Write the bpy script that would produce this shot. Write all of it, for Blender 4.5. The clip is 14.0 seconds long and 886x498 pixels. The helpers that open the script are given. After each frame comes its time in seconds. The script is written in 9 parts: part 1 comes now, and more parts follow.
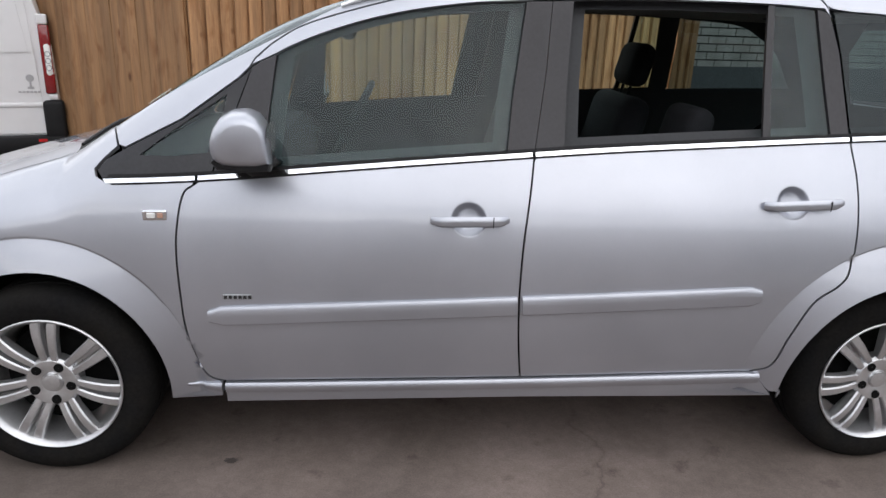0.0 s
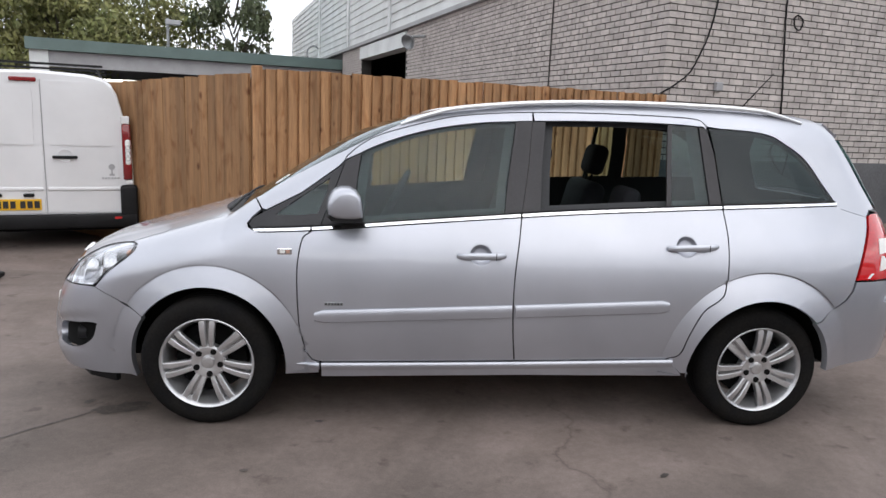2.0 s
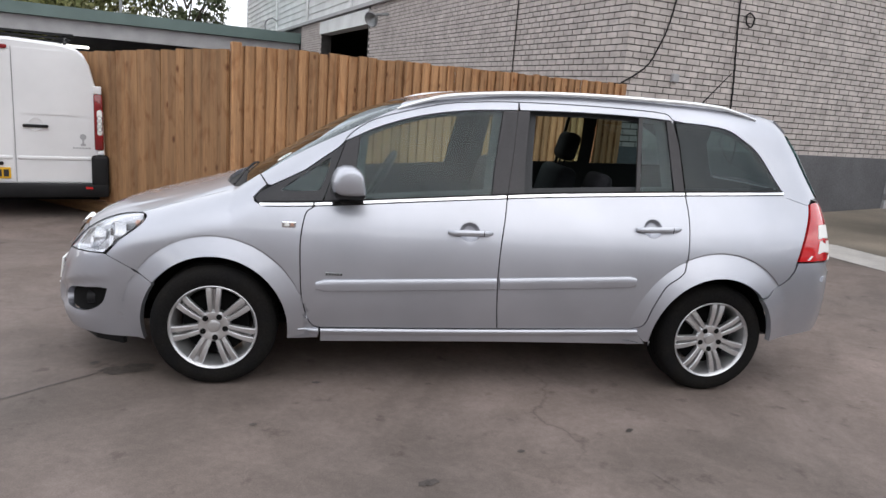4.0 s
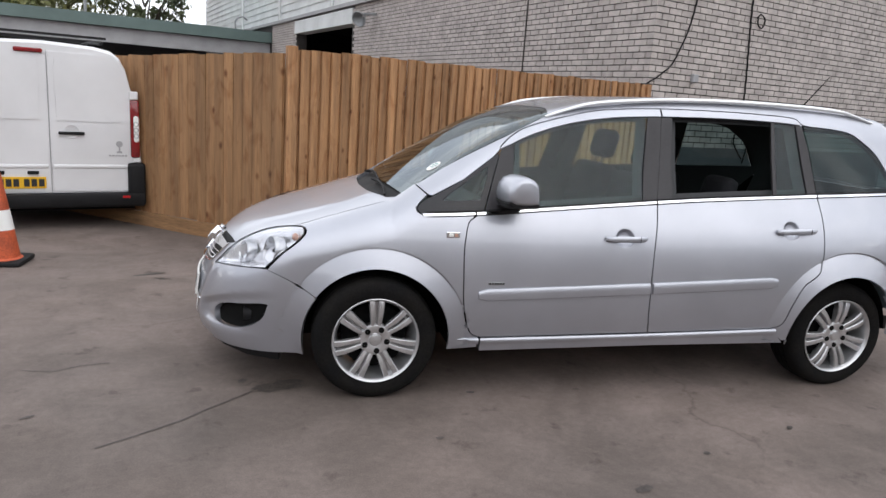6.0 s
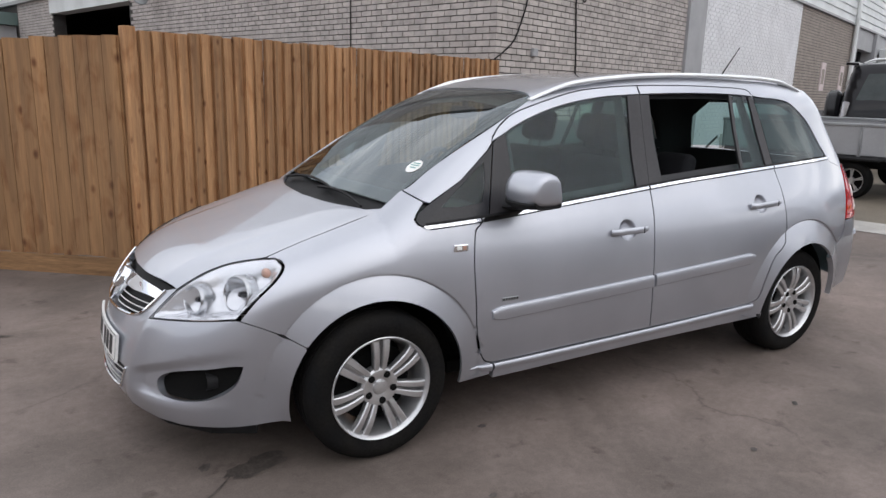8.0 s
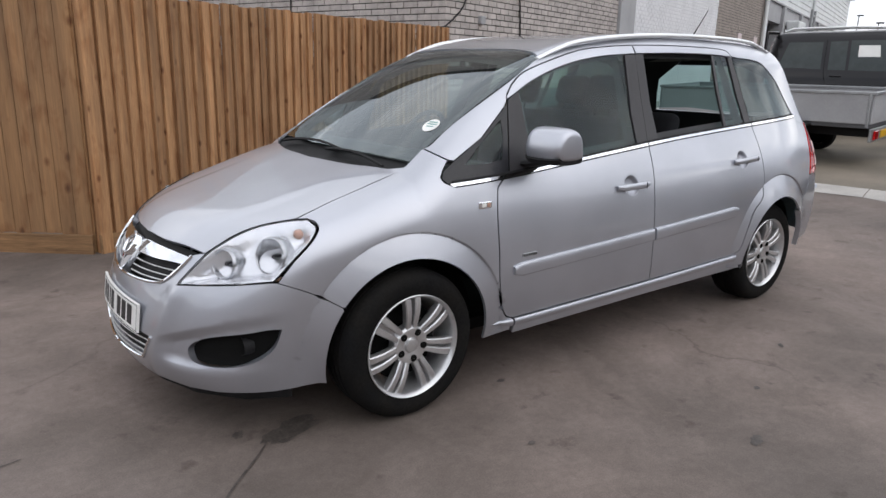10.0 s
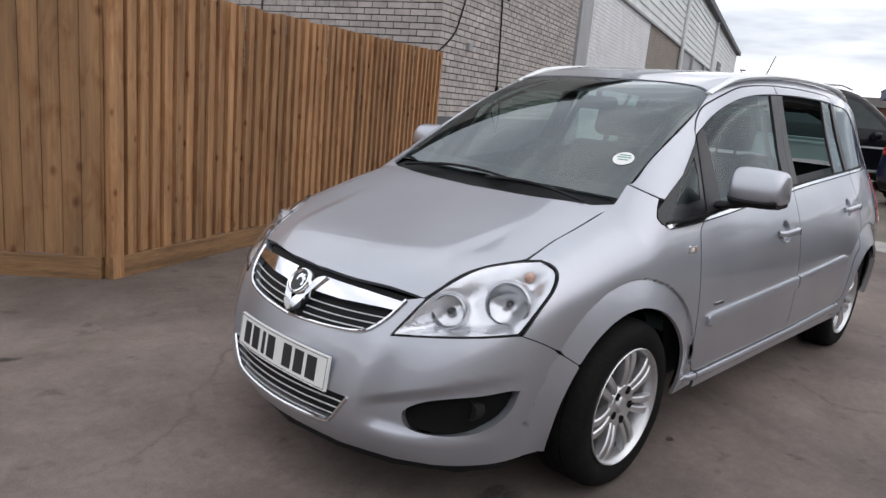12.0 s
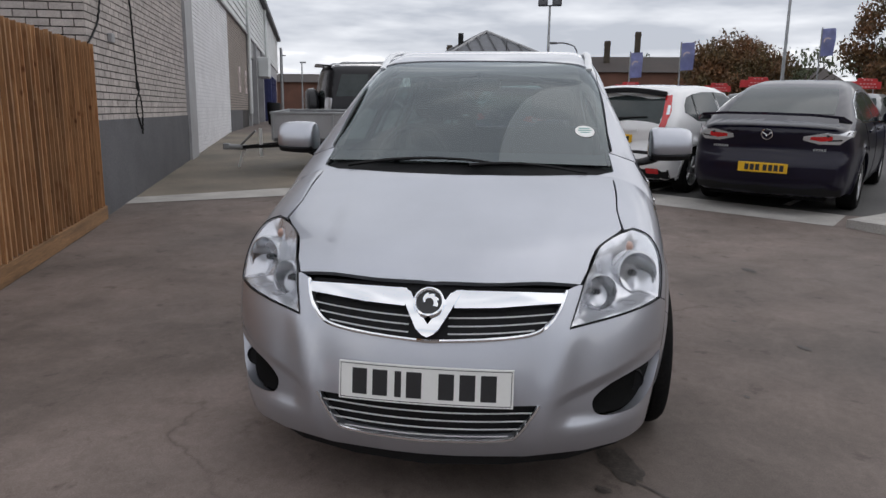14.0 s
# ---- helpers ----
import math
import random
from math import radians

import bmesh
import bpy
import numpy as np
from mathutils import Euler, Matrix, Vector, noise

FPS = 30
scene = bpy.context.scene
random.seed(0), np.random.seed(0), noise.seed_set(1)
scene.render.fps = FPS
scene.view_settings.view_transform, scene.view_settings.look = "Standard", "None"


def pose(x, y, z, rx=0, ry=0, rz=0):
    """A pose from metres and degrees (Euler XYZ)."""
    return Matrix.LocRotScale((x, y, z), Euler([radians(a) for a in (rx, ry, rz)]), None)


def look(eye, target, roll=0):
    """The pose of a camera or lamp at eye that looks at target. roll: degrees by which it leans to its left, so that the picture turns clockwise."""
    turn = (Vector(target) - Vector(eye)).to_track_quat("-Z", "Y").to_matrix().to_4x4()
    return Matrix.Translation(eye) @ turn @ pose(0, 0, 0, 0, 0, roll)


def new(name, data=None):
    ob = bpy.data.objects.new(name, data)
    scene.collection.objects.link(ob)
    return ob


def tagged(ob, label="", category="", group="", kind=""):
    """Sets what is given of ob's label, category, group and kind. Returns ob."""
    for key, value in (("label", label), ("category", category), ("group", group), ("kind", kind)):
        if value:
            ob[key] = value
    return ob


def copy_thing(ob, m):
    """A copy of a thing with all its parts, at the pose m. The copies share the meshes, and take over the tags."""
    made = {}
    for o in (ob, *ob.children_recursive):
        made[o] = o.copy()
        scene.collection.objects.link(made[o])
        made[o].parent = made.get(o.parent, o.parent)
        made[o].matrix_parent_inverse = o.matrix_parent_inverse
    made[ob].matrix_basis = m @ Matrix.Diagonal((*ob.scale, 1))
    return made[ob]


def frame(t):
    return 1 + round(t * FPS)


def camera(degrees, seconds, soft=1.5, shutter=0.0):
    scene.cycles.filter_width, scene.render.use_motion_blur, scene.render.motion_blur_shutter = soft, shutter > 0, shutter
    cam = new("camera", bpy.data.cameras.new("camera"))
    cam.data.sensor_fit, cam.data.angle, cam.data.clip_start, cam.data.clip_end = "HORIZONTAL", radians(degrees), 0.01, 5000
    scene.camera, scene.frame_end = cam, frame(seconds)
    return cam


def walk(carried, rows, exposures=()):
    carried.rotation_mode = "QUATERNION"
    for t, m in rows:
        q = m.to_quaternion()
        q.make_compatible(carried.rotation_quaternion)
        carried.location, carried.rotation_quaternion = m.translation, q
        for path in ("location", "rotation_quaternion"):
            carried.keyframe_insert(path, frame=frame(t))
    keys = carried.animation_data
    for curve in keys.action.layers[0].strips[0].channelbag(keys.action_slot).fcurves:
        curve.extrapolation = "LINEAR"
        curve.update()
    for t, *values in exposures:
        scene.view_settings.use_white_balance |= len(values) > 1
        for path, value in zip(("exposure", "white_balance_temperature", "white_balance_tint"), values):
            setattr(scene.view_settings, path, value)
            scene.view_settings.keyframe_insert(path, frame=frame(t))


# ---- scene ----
cam = camera(65.0, 14.0)
PATH = [
    (0, (-0.333, -2.794, 1.409), (-0.164, -0.899, 0.791), 2.2),
    (0.5, (-0.425, -3.159, 1.411), (-0.212, -1.245, 0.872), 2.8),
    (1, (-0.465, -3.502, 1.445), (-0.299, -1.564, 0.981), 2.1),
    (1.5, (-0.458, -3.767, 1.467), (-0.33, -1.815, 1.052), 1.9),
    (2, (-0.54, -3.992, 1.492), (-0.369, -2.035, 1.118), 2.4),
    (2.5, (-0.597, -4.152, 1.526), (-0.428, -2.204, 1.104), 2.2),
    (2.7, (-0.648, -4.169, 1.554), (-0.443, -2.228, 1.117), 3.0),
    (4.8, (-0.977, -4.291, 1.502), (-0.651, -2.363, 1.079), 4.4),
    (5, (-1.079, -4.265, 1.498), (-0.76, -2.337, 1.072), 4.2),
    (5.5, (-1.394, -4.191, 1.49), (-0.986, -2.283, 1.049), 3.9),
    (6, (-1.817, -4.062, 1.504), (-1.364, -2.16, 1.082), 4.0),
    (6.5, (-2.097, -3.826, 1.511), (-1.528, -1.956, 1.089), 4.5),
    (7, (-2.263, -3.458, 1.513), (-1.643, -1.609, 1.069), 2.8),
    (7.5, (-2.433, -3.246, 1.499), (-1.428, -1.57, 1.073), 3.0),
    (8, (-2.495, -3.148, 1.488), (-1.489, -1.479, 1.039), 1.6),
    (8.2, (-2.541, -3.06, 1.477), (-1.494, -1.421, 1.011), 1.7),
    (10.3, (-2.884, -2.916, 1.407), (-1.692, -1.393, 0.898), 1.8),
    (10.5, (-2.904, -2.881, 1.404), (-1.706, -1.36, 0.903), 2.7),
    (11, (-3.093, -2.635, 1.416), (-1.767, -1.212, 0.948), 3.6),
    (11.5, (-3.286, -2.289, 1.355), (-1.925, -0.889, 0.919), 5.1),
    (12, (-3.523, -1.894, 1.328), (-2.103, -0.552, 0.901), 5.4),
    (12.5, (-3.796, -1.531, 1.312), (-2.154, -0.491, 0.842), 5.2),
    (13, (-3.922, -1.074, 1.286), (-2.143, -0.282, 0.832), 3.4),
    (13.5, (-4.103, -0.673, 1.262), (-2.206, -0.136, 0.924), 2.4),
    (14, (-4.175, -0.301, 1.238), (-2.232, -0.031, 0.846), 0.8),
]
walk(cam, [(t, look(eye, target, roll)) for t, eye, target, roll in PATH], [(0, -0.08), (5, -0.05), (7.5, -0.22), (11, -0.28), (12.5, -0.5), (14, -0.78)])

# ---- sky and light ----
world = bpy.data.worlds.new("sky")
scene.world = world
world.use_nodes = True
wn, wl = world.node_tree.nodes, world.node_tree.links
sky = wn.new("ShaderNodeTexSky")
sky.sky_type, sky.sun_disc = "NISHITA", False
sky.sun_elevation, sky.sun_rotation = radians(42), radians(162)
sky.air_density, sky.dust_density = 1.0, 3.0
# a closed, uneven cloud cover before the blue, brighter overhead
co, mp = wn.new("ShaderNodeTexCoord"), wn.new("ShaderNodeMapping")
mp.inputs["Scale"].default_value = (1.0, 1.0, 5.5)
wl.new(co.outputs["Generated"], mp.inputs[0])
clouds, ramp = wn.new("ShaderNodeTexNoise"), wn.new("ShaderNodeValToRGB")
clouds.inputs["Scale"].default_value, clouds.inputs["Detail"].default_value, clouds.inputs["Roughness"].default_value = 2.6, 6.0, 0.55
wl.new(mp.outputs[0], clouds.inputs["Vector"])
ramp.color_ramp.elements[0].position, ramp.color_ramp.elements[0].color = 0.38, (0.66, 0.70, 0.79, 1)
ramp.color_ramp.elements[1].position, ramp.color_ramp.elements[1].color = 0.62, (2.1, 2.06, 2.05, 1)
break_up = ramp.color_ramp.elements.new(0.53)
break_up.color = (1.10, 1.13, 1.20, 1)
wl.new(clouds.outputs[0], ramp.inputs[0])
xyz, lift = wn.new("ShaderNodeSeparateXYZ"), wn.new("ShaderNodeMapRange")
wl.new(co.outputs["Generated"], xyz.inputs[0])
lift.inputs[1].default_value, lift.inputs[2].default_value, lift.inputs[3].default_value, lift.inputs[4].default_value = 0.0, 0.9, 1.55, 1.50
wl.new(xyz.outputs[2], lift.inputs[0])
bright, cover, blue = wn.new("ShaderNodeVectorMath"), wn.new("ShaderNodeMix"), wn.new("ShaderNodeVectorMath")
bright.operation, blue.operation = "SCALE", "SCALE"
even, calm = wn.new("ShaderNodeMapRange"), wn.new("ShaderNodeMix")
even.inputs[1].default_value, even.inputs[2].default_value, even.inputs[3].default_value, even.inputs[4].default_value = 0.18, 0.60, 0.0, 0.72
wl.new(xyz.outputs[2], even.inputs[0])
calm.data_type, calm.inputs[7].default_value = "RGBA", (1.10, 1.13, 1.21, 1)
wl.new(even.outputs[0], calm.inputs[0])
wl.new(ramp.outputs[0], calm.inputs[6])
wl.new(calm.outputs[2], bright.inputs[0])
wl.new(lift.outputs[0], bright.inputs["Scale"])
wl.new(sky.outputs[0], blue.inputs[0])
blue.inputs["Scale"].default_value = 0.10
cover.data_type, cover.inputs[0].default_value = "RGBA", 0.88
wl.new(blue.outputs[0], cover.inputs[6])
wl.new(bright.outputs[0], cover.inputs[7])
wl.new(cover.outputs[2], wn["Background"].inputs[0])
wn["Background"].inputs[1].default_value = 1.0
sun = new("sun", bpy.data.lights.new("sun", "SUN"))
sun.data.energy, sun.data.angle, sun.data.color = 0.65, radians(70), (1.0, 0.98, 0.96)
sun.matrix_world = look((2, -6, 9), (0, 0, 0))

from mathutils.geometry import delaunay_2d_cdt


def part(name, bm, material, parent=None, label="", smooth=False):
    """Links a bmesh as one mesh object, under a thing or a part where a parent is given."""
    me = bpy.data.meshes.new(name)
    bm.to_mesh(me)
    bm.free()
    for m in material if isinstance(material, (list, tuple)) else [material]:
        me.materials.append(m)
    if smooth:
        me.polygons.foreach_set("use_smooth", [True] * len(me.polygons))
        me.set_sharp_from_angle(angle=radians(38))
    ob = new(name, me)
    ob.parent = parent
    return tagged(ob, label)


def box(bm, lo, hi, bevel=0.0, seg=1):
    """A box from corner to corner, with rounded edges."""
    c, s = [(a + b) / 2 for a, b in zip(lo, hi)], [abs(b - a) for a, b in zip(lo, hi)]
    m = Matrix.Translation(c) @ Matrix.Diagonal((*s, 1))
    made = bmesh.ops.create_cube(bm, size=1, matrix=m)["verts"]
    if bevel:
        edges = list({e for v in made for e in v.link_edges})
        made = bmesh.ops.bevel(bm, geom=edges, offset=bevel, segments=seg, affect="EDGES", profile=0.5)["verts"]
    return made


def rod(bm, a, b, r, r2=None, n=12, caps=True):
    """A round bar from a to b."""
    a, b = Vector(a), Vector(b)
    turn = (b - a).to_track_quat("Z", "Y").to_matrix().to_4x4()
    m = Matrix.Translation((a + b) / 2) @ turn
    return bmesh.ops.create_cone(bm, cap_ends=caps, segments=n, radius1=r, radius2=r if r2 is None else r2, depth=(b - a).length, matrix=m)["verts"]


def spin(bm, profile, n, axis="y", centre=(0, 0, 0), closed=False):
    """Turns a profile of (radius, along) about an axis."""
    rings = []
    for i in range(n):
        a = 2 * math.pi * i / n
        ring = []
        for r, h in profile:
            p = {"y": (r * math.cos(a), h, r * math.sin(a)), "z": (r * math.cos(a), r * math.sin(a), h), "x": (h, r * math.cos(a), r * math.sin(a))}[axis]
            ring.append(bm.verts.new([c + q for c, q in zip(centre, p)]))
        rings.append(ring)
    m = len(profile)
    for i in range(n):
        a, b = rings[i], rings[(i + 1) % n]
        for k in range(m if closed else m - 1):
            bm.faces.new((a[k], a[(k + 1) % m], b[(k + 1) % m], b[k]))
    bmesh.ops.recalc_face_normals(bm, faces=bm.faces)


def sweep(bm, pts, section, up=(0, 0, 1), caps=True):
    """Carries a closed section of (across, up) along a line of points."""
    pts = [Vector(p) for p in pts]
    rings = []
    for i, p in enumerate(pts):
        d = (pts[min(i + 1, len(pts) - 1)] - pts[max(i - 1, 0)]).normalized()
        side = d.cross(Vector(up)).normalized()
        lift = side.cross(d)
        sec = section(i / (len(pts) - 1)) if callable(section) else section
        rings.append([bm.verts.new(p + side * u + lift * v) for u, v in sec])
    n = len(rings[0])
    for a, b in zip(rings, rings[1:]):
        for k in range(n):
            bm.faces.new((a[k], a[(k + 1) % n], b[(k + 1) % n], b[k]))
    if caps:
        bm.faces.new(rings[0][::-1])
        bm.faces.new(rings[-1])
    bmesh.ops.recalc_face_normals(bm, faces=bm.faces)


def oval(a, b, n=10):
    return [(a * math.cos(2 * math.pi * i / n), b * math.sin(2 * math.pi * i / n)) for i in range(n)]


def bend(*pts, n=6):
    """A smooth line through the points."""
    p = [np.array(q, float) for q in pts]
    p = [2 * p[0] - p[1], *p, 2 * p[-1] - p[-2]]
    out = []
    for i in range(1, len(p) - 2):
        for k in range(n):
            t = k / n
            out.append(0.5 * (2 * p[i] + (p[i + 1] - p[i - 1]) * t + (2 * p[i - 1] - 5 * p[i] + 4 * p[i + 1] - p[i + 2]) * t**2 + (3 * p[i] - p[i - 1] - 3 * p[i + 1] + p[i + 2]) * t**3))
    return out + [p[-2]]


def prism(bm, outline, z0, z1):
    """An upright block over an outline of (x, y)."""
    low = [bm.verts.new((x, y, z0)) for x, y in outline]
    high = [bm.verts.new((x, y, z1)) for x, y in outline]
    bm.faces.new(low[::-1])
    bm.faces.new(high)
    for i in range(len(low)):
        j = (i + 1) % len(low)
        bm.faces.new((low[i], low[j], high[j], high[i]))
    bmesh.ops.recalc_face_normals(bm, faces=bm.faces)


def surface(name, colour, rough=0.6, metal=0.0, vary=0.12, scale=6.0, fine=90.0, bump=0.0, coat=0.0, spec=0.5, piece=0.0, tint=None, rough_vary=0.1, stretch=(1, 1, 1), world_space=False, knots=0.0):
    """A material with large stains and fine grain; piece: how far single pieces differ; tint: the colour of the stains."""
    m = bpy.data.materials.new(name)
    m.use_nodes = True
    nt = m.node_tree
    n, links = nt.nodes, nt.links
    b = n["Principled BSDF"]
    co = n.new("ShaderNodeTexCoord")
    mp = n.new("ShaderNodeMapping")
    mp.inputs["Scale"].default_value = stretch
    links.new(n.new("ShaderNodeNewGeometry").outputs["Position"] if world_space else co.outputs["Object"], mp.inputs[0])
    big, small = n.new("ShaderNodeTexNoise"), n.new("ShaderNodeTexNoise")
    for node, s, d in ((big, scale, 5), (small, fine, 3)):
        links.new(mp.outputs[0], node.inputs["Vector"])
        node.inputs["Scale"].default_value, node.inputs["Detail"].default_value = s, d
    ramp = n.new("ShaderNodeValToRGB")
    ramp.color_ramp.elements[0].position, ramp.color_ramp.elements[1].position = 0.32, 0.68
    dark = tint or tuple(c * (1 - 1.6 * vary) for c in colour)
    ramp.color_ramp.elements[0].color, ramp.color_ramp.elements[1].color = (*dark, 1), (*(min(1, c * (1 + 0.5 * vary)) for c in colour), 1)
    links.new(big.outputs[0], ramp.inputs[0])
    mix = n.new("ShaderNodeMix")
    mix.data_type, mix.blend_type = "RGBA", "OVERLAY"
    mix.inputs[0].default_value = min(1.0, vary * 2.5)
    links.new(ramp.outputs[0], mix.inputs[6])
    links.new(small.outputs[0], mix.inputs[7])
    last = mix.outputs[2]
    if knots:
        vor, kr, km = n.new("ShaderNodeTexVoronoi"), n.new("ShaderNodeValToRGB"), n.new("ShaderNodeMix")
        km.data_type, km.blend_type = "RGBA", "MULTIPLY"
        km.inputs[0].default_value = 1.0
        kmap = n.new("ShaderNodeMapping")
        kmap.inputs["Scale"].default_value = (1, 1, 0.62)
        links.new(n.new("ShaderNodeNewGeometry").outputs["Position"], kmap.inputs[0])
        links.new(kmap.outputs[0], vor.inputs["Vector"])
        vor.inputs["Scale"].default_value = knots
        kr.color_ramp.elements[0].position, kr.color_ramp.elements[0].color = 0.05, (0.42, 0.30, 0.22, 1)
        kr.color_ramp.elements[1].position, kr.color_ramp.elements[1].color = 0.17, (1, 1, 1, 1)
        links.new(vor.outputs["Distance"], kr.inputs[0])
        links.new(last, km.inputs[6])
        links.new(kr.outputs[0], km.inputs[7])
        # broad resin smears along the grain
        smear, sr, sm = n.new("ShaderNodeTexNoise"), n.new("ShaderNodeValToRGB"), n.new("ShaderNodeMix")
        smap = n.new("ShaderNodeMapping")
        smap.inputs["Scale"].default_value = (1, 1, 0.4)
        links.new(n.new("ShaderNodeNewGeometry").outputs["Position"], smap.inputs[0])
        links.new(smap.outputs[0], smear.inputs["Vector"])
        smear.inputs["Scale"].default_value, smear.inputs["Detail"].default_value, smear.inputs["Distortion"].default_value = 9.0, 5, 0.8
        sr.color_ramp.elements[0].position, sr.color_ramp.elements[0].color = 0.50, (1, 1, 1, 1)
        sr.color_ramp.elements[1].position, sr.color_ramp.elements[1].color = 0.72, (0.72, 0.60, 0.50, 1)
        links.new(smear.outputs[0], sr.inputs[0])
        sm.data_type, sm.blend_type = "RGBA", "MULTIPLY"
        sm.inputs[0].default_value = 1.0
        links.new(km.outputs[2], sm.inputs[6])
        links.new(sr.outputs[0], sm.inputs[7])
        last = sm.outputs[2]
    if piece:
        info, hsv, rng = n.new("ShaderNodeObjectInfo"), n.new("ShaderNodeHueSaturation"), n.new("ShaderNodeMapRange")
        rng.inputs[3].default_value, rng.inputs[4].default_value = 1 - piece, 1 + piece
        links.new(info.outputs["Random"], rng.inputs[0])
        links.new(rng.outputs[0], hsv.inputs["Value"])
        links.new(last, hsv.inputs["Color"])
        last = hsv.outputs[0]
    links.new(last, b.inputs["Base Color"])
    rr = n.new("ShaderNodeMapRange")
    rr.inputs[3].default_value, rr.inputs[4].default_value = max(0.02, rough - rough_vary), min(1, rough + rough_vary)
    links.new(big.outputs[0], rr.inputs[0])
    links.new(rr.outputs[0], b.inputs["Roughness"])
    b.inputs["Metallic"].default_value, b.inputs["Specular IOR Level"].default_value = metal, spec
    b.inputs["Coat Weight"].default_value, b.inputs["Coat Roughness"].default_value = coat, 0.04
    if bump:
        bp = n.new("ShaderNodeBump")
        bp.inputs["Strength"].default_value, bp.inputs["Distance"].default_value = bump, 0.004
        links.new(small.outputs[0], bp.inputs["Height"])
        links.new(bp.outputs[0], b.inputs["Normal"])
    return m


def glass(name, tint, ior=1.45):
    """Thin glass: clear with its tint, and a mirror at flat angles."""
    m = bpy.data.materials.new(name)
    m.use_nodes = True
    nt = m.node_tree
    nt.nodes.remove(nt.nodes["Principled BSDF"])
    tr, gl, mix, lw, power, rise = (nt.nodes.new("ShaderNode" + k) for k in ("BsdfTransparent", "BsdfGlossy", "MixShader", "LayerWeight", "Math", "MapRange"))
    tr.inputs[0].default_value, gl.inputs[0].default_value, gl.inputs[1].default_value = (*tint, 1), (0.90, 0.97, 1, 1), 0.0
    lw.inputs[0].default_value = 0.5
    power.operation, power.inputs[1].default_value = "POWER", 5.0
    rise.inputs[3].default_value, rise.inputs[4].default_value = ((ior - 1) / (ior + 1)) ** 2, 1.0
    nt.links.new(lw.outputs["Facing"], power.inputs[0])
    nt.links.new(power.outputs[0], rise.inputs[0])
    nt.links.new(rise.outputs[0], mix.inputs[0])
    nt.links.new(tr.outputs[0], mix.inputs[1])
    nt.links.new(gl.outputs[0], mix.inputs[2])
    nt.links.new(mix.outputs[0], nt.nodes["Material Output"].inputs[0])
    return m


def glow(name, colour, strength):
    m = surface(name, colour)
    b = m.node_tree.nodes["Principled BSDF"]
    b.inputs["Emission Color"].default_value, b.inputs["Emission Strength"].default_value = (*colour, 1), strength
    return m


def paint(name, colour, metal=0.0, rough=0.35, dust=0.06, coat=1.0, spec=0.5):
    """Car paint: flakes under a clear coat, with a thin film of road dust."""
    m = surface(name, colour, rough, metal, vary=dust, scale=2.5, fine=900.0, bump=0.02, coat=coat, spec=spec, rough_vary=0.04)
    return m


SILVER = paint("silver_paint", (0.455, 0.468, 0.515), 0.80, 0.40)
CHROME = surface("chrome", (0.85, 0.86, 0.88), 0.07, 1.0, vary=0.03, rough_vary=0.03)
ALLOY = surface("silver_alloy", (0.60, 0.60, 0.61), 0.32, 0.8, vary=0.06, scale=14, coat=0.4)
BLACK = surface("black_plastic", (0.012, 0.012, 0.013), 0.6, vary=0.15, bump=0.1, spec=0.2)
GLOSS = surface("black_gloss", (0.020, 0.020, 0.023), 0.2, vary=0.1, spec=0.35)
PILLAR = surface("pillar_film", (0.032, 0.030, 0.033), 0.4, vary=0.1, spec=0.35)
RUBBER = surface("tyre_rubber", (0.007, 0.007, 0.0075), 0.85, vary=0.25, scale=9, bump=0.25, spec=0.1, tint=(0.011, 0.010, 0.009))
# near-black for dark parts, and for deep shade put into the colour
VOID = surface("dark_parts_and_shade", (0.007, 0.007, 0.007), 0.9, vary=0.1, spec=0.1)
CLOTH = surface("dark_seat_cloth", (0.018, 0.018, 0.021), 0.95, spec=0.2, vary=0.2, fine=260, bump=0.3)
TRIM = surface("dark_cabin_plastic", (0.03, 0.031, 0.034), 0.7, vary=0.1, bump=0.1)
LINER = surface("pale_headlining", (0.30, 0.29, 0.27), 0.95, vary=0.08)
CLEAR = glass("clear_glass", (0.38, 0.45, 0.435), 2.15)
TINTED = glass("tinted_glass", (0.70, 0.86, 0.83), 1.46)
SMOKED = glass("smoked_glass", (0.17, 0.235, 0.235), 1.46)
TEALGLASS = glass("teal_glass", (0.42, 0.60, 0.58), 1.5)
LENS = glass("lamp_lens", (0.97, 0.97, 0.98), 1.35)
DARKLENS = surface("dark_red_lens", (0.24, 0.010, 0.013), 0.15, vary=0.2, coat=1.0)
REDLENS = surface("red_lens", (0.55, 0.012, 0.015), 0.12, vary=0.1, coat=1.0)
BOWL = surface("lamp_bowl", (0.50, 0.51, 0.53), 0.26, 0.9, vary=0.1)
REFLECT = surface("lamp_reflector", (0.74, 0.75, 0.78), 0.22, 0.7, vary=0.05)
RAIL = surface("satin_aluminium", (0.80, 0.81, 0.82), 0.38, 0.35, vary=0.05)
AMBER = surface("amber_lens", (0.46, 0.27, 0.20), 0.2, vary=0.1, coat=0.6)
PLATE_W = surface("white_plate", (0.80, 0.80, 0.78), 0.35, vary=0.04)
PLATE_Y = surface("yellow_plate", (0.76, 0.44, 0.02), 0.35, vary=0.05)
INK = surface("dark_ink", (0.02, 0.02, 0.022), 0.5, vary=0.05)
WOOD = surface("fence_wood", (0.395, 0.214, 0.100), 0.8, vary=0.16, scale=1.0, fine=7.0, bump=0.4, piece=0.24, tint=(0.255, 0.137, 0.064), stretch=(26, 26, 1.3), world_space=True, knots=7.5)
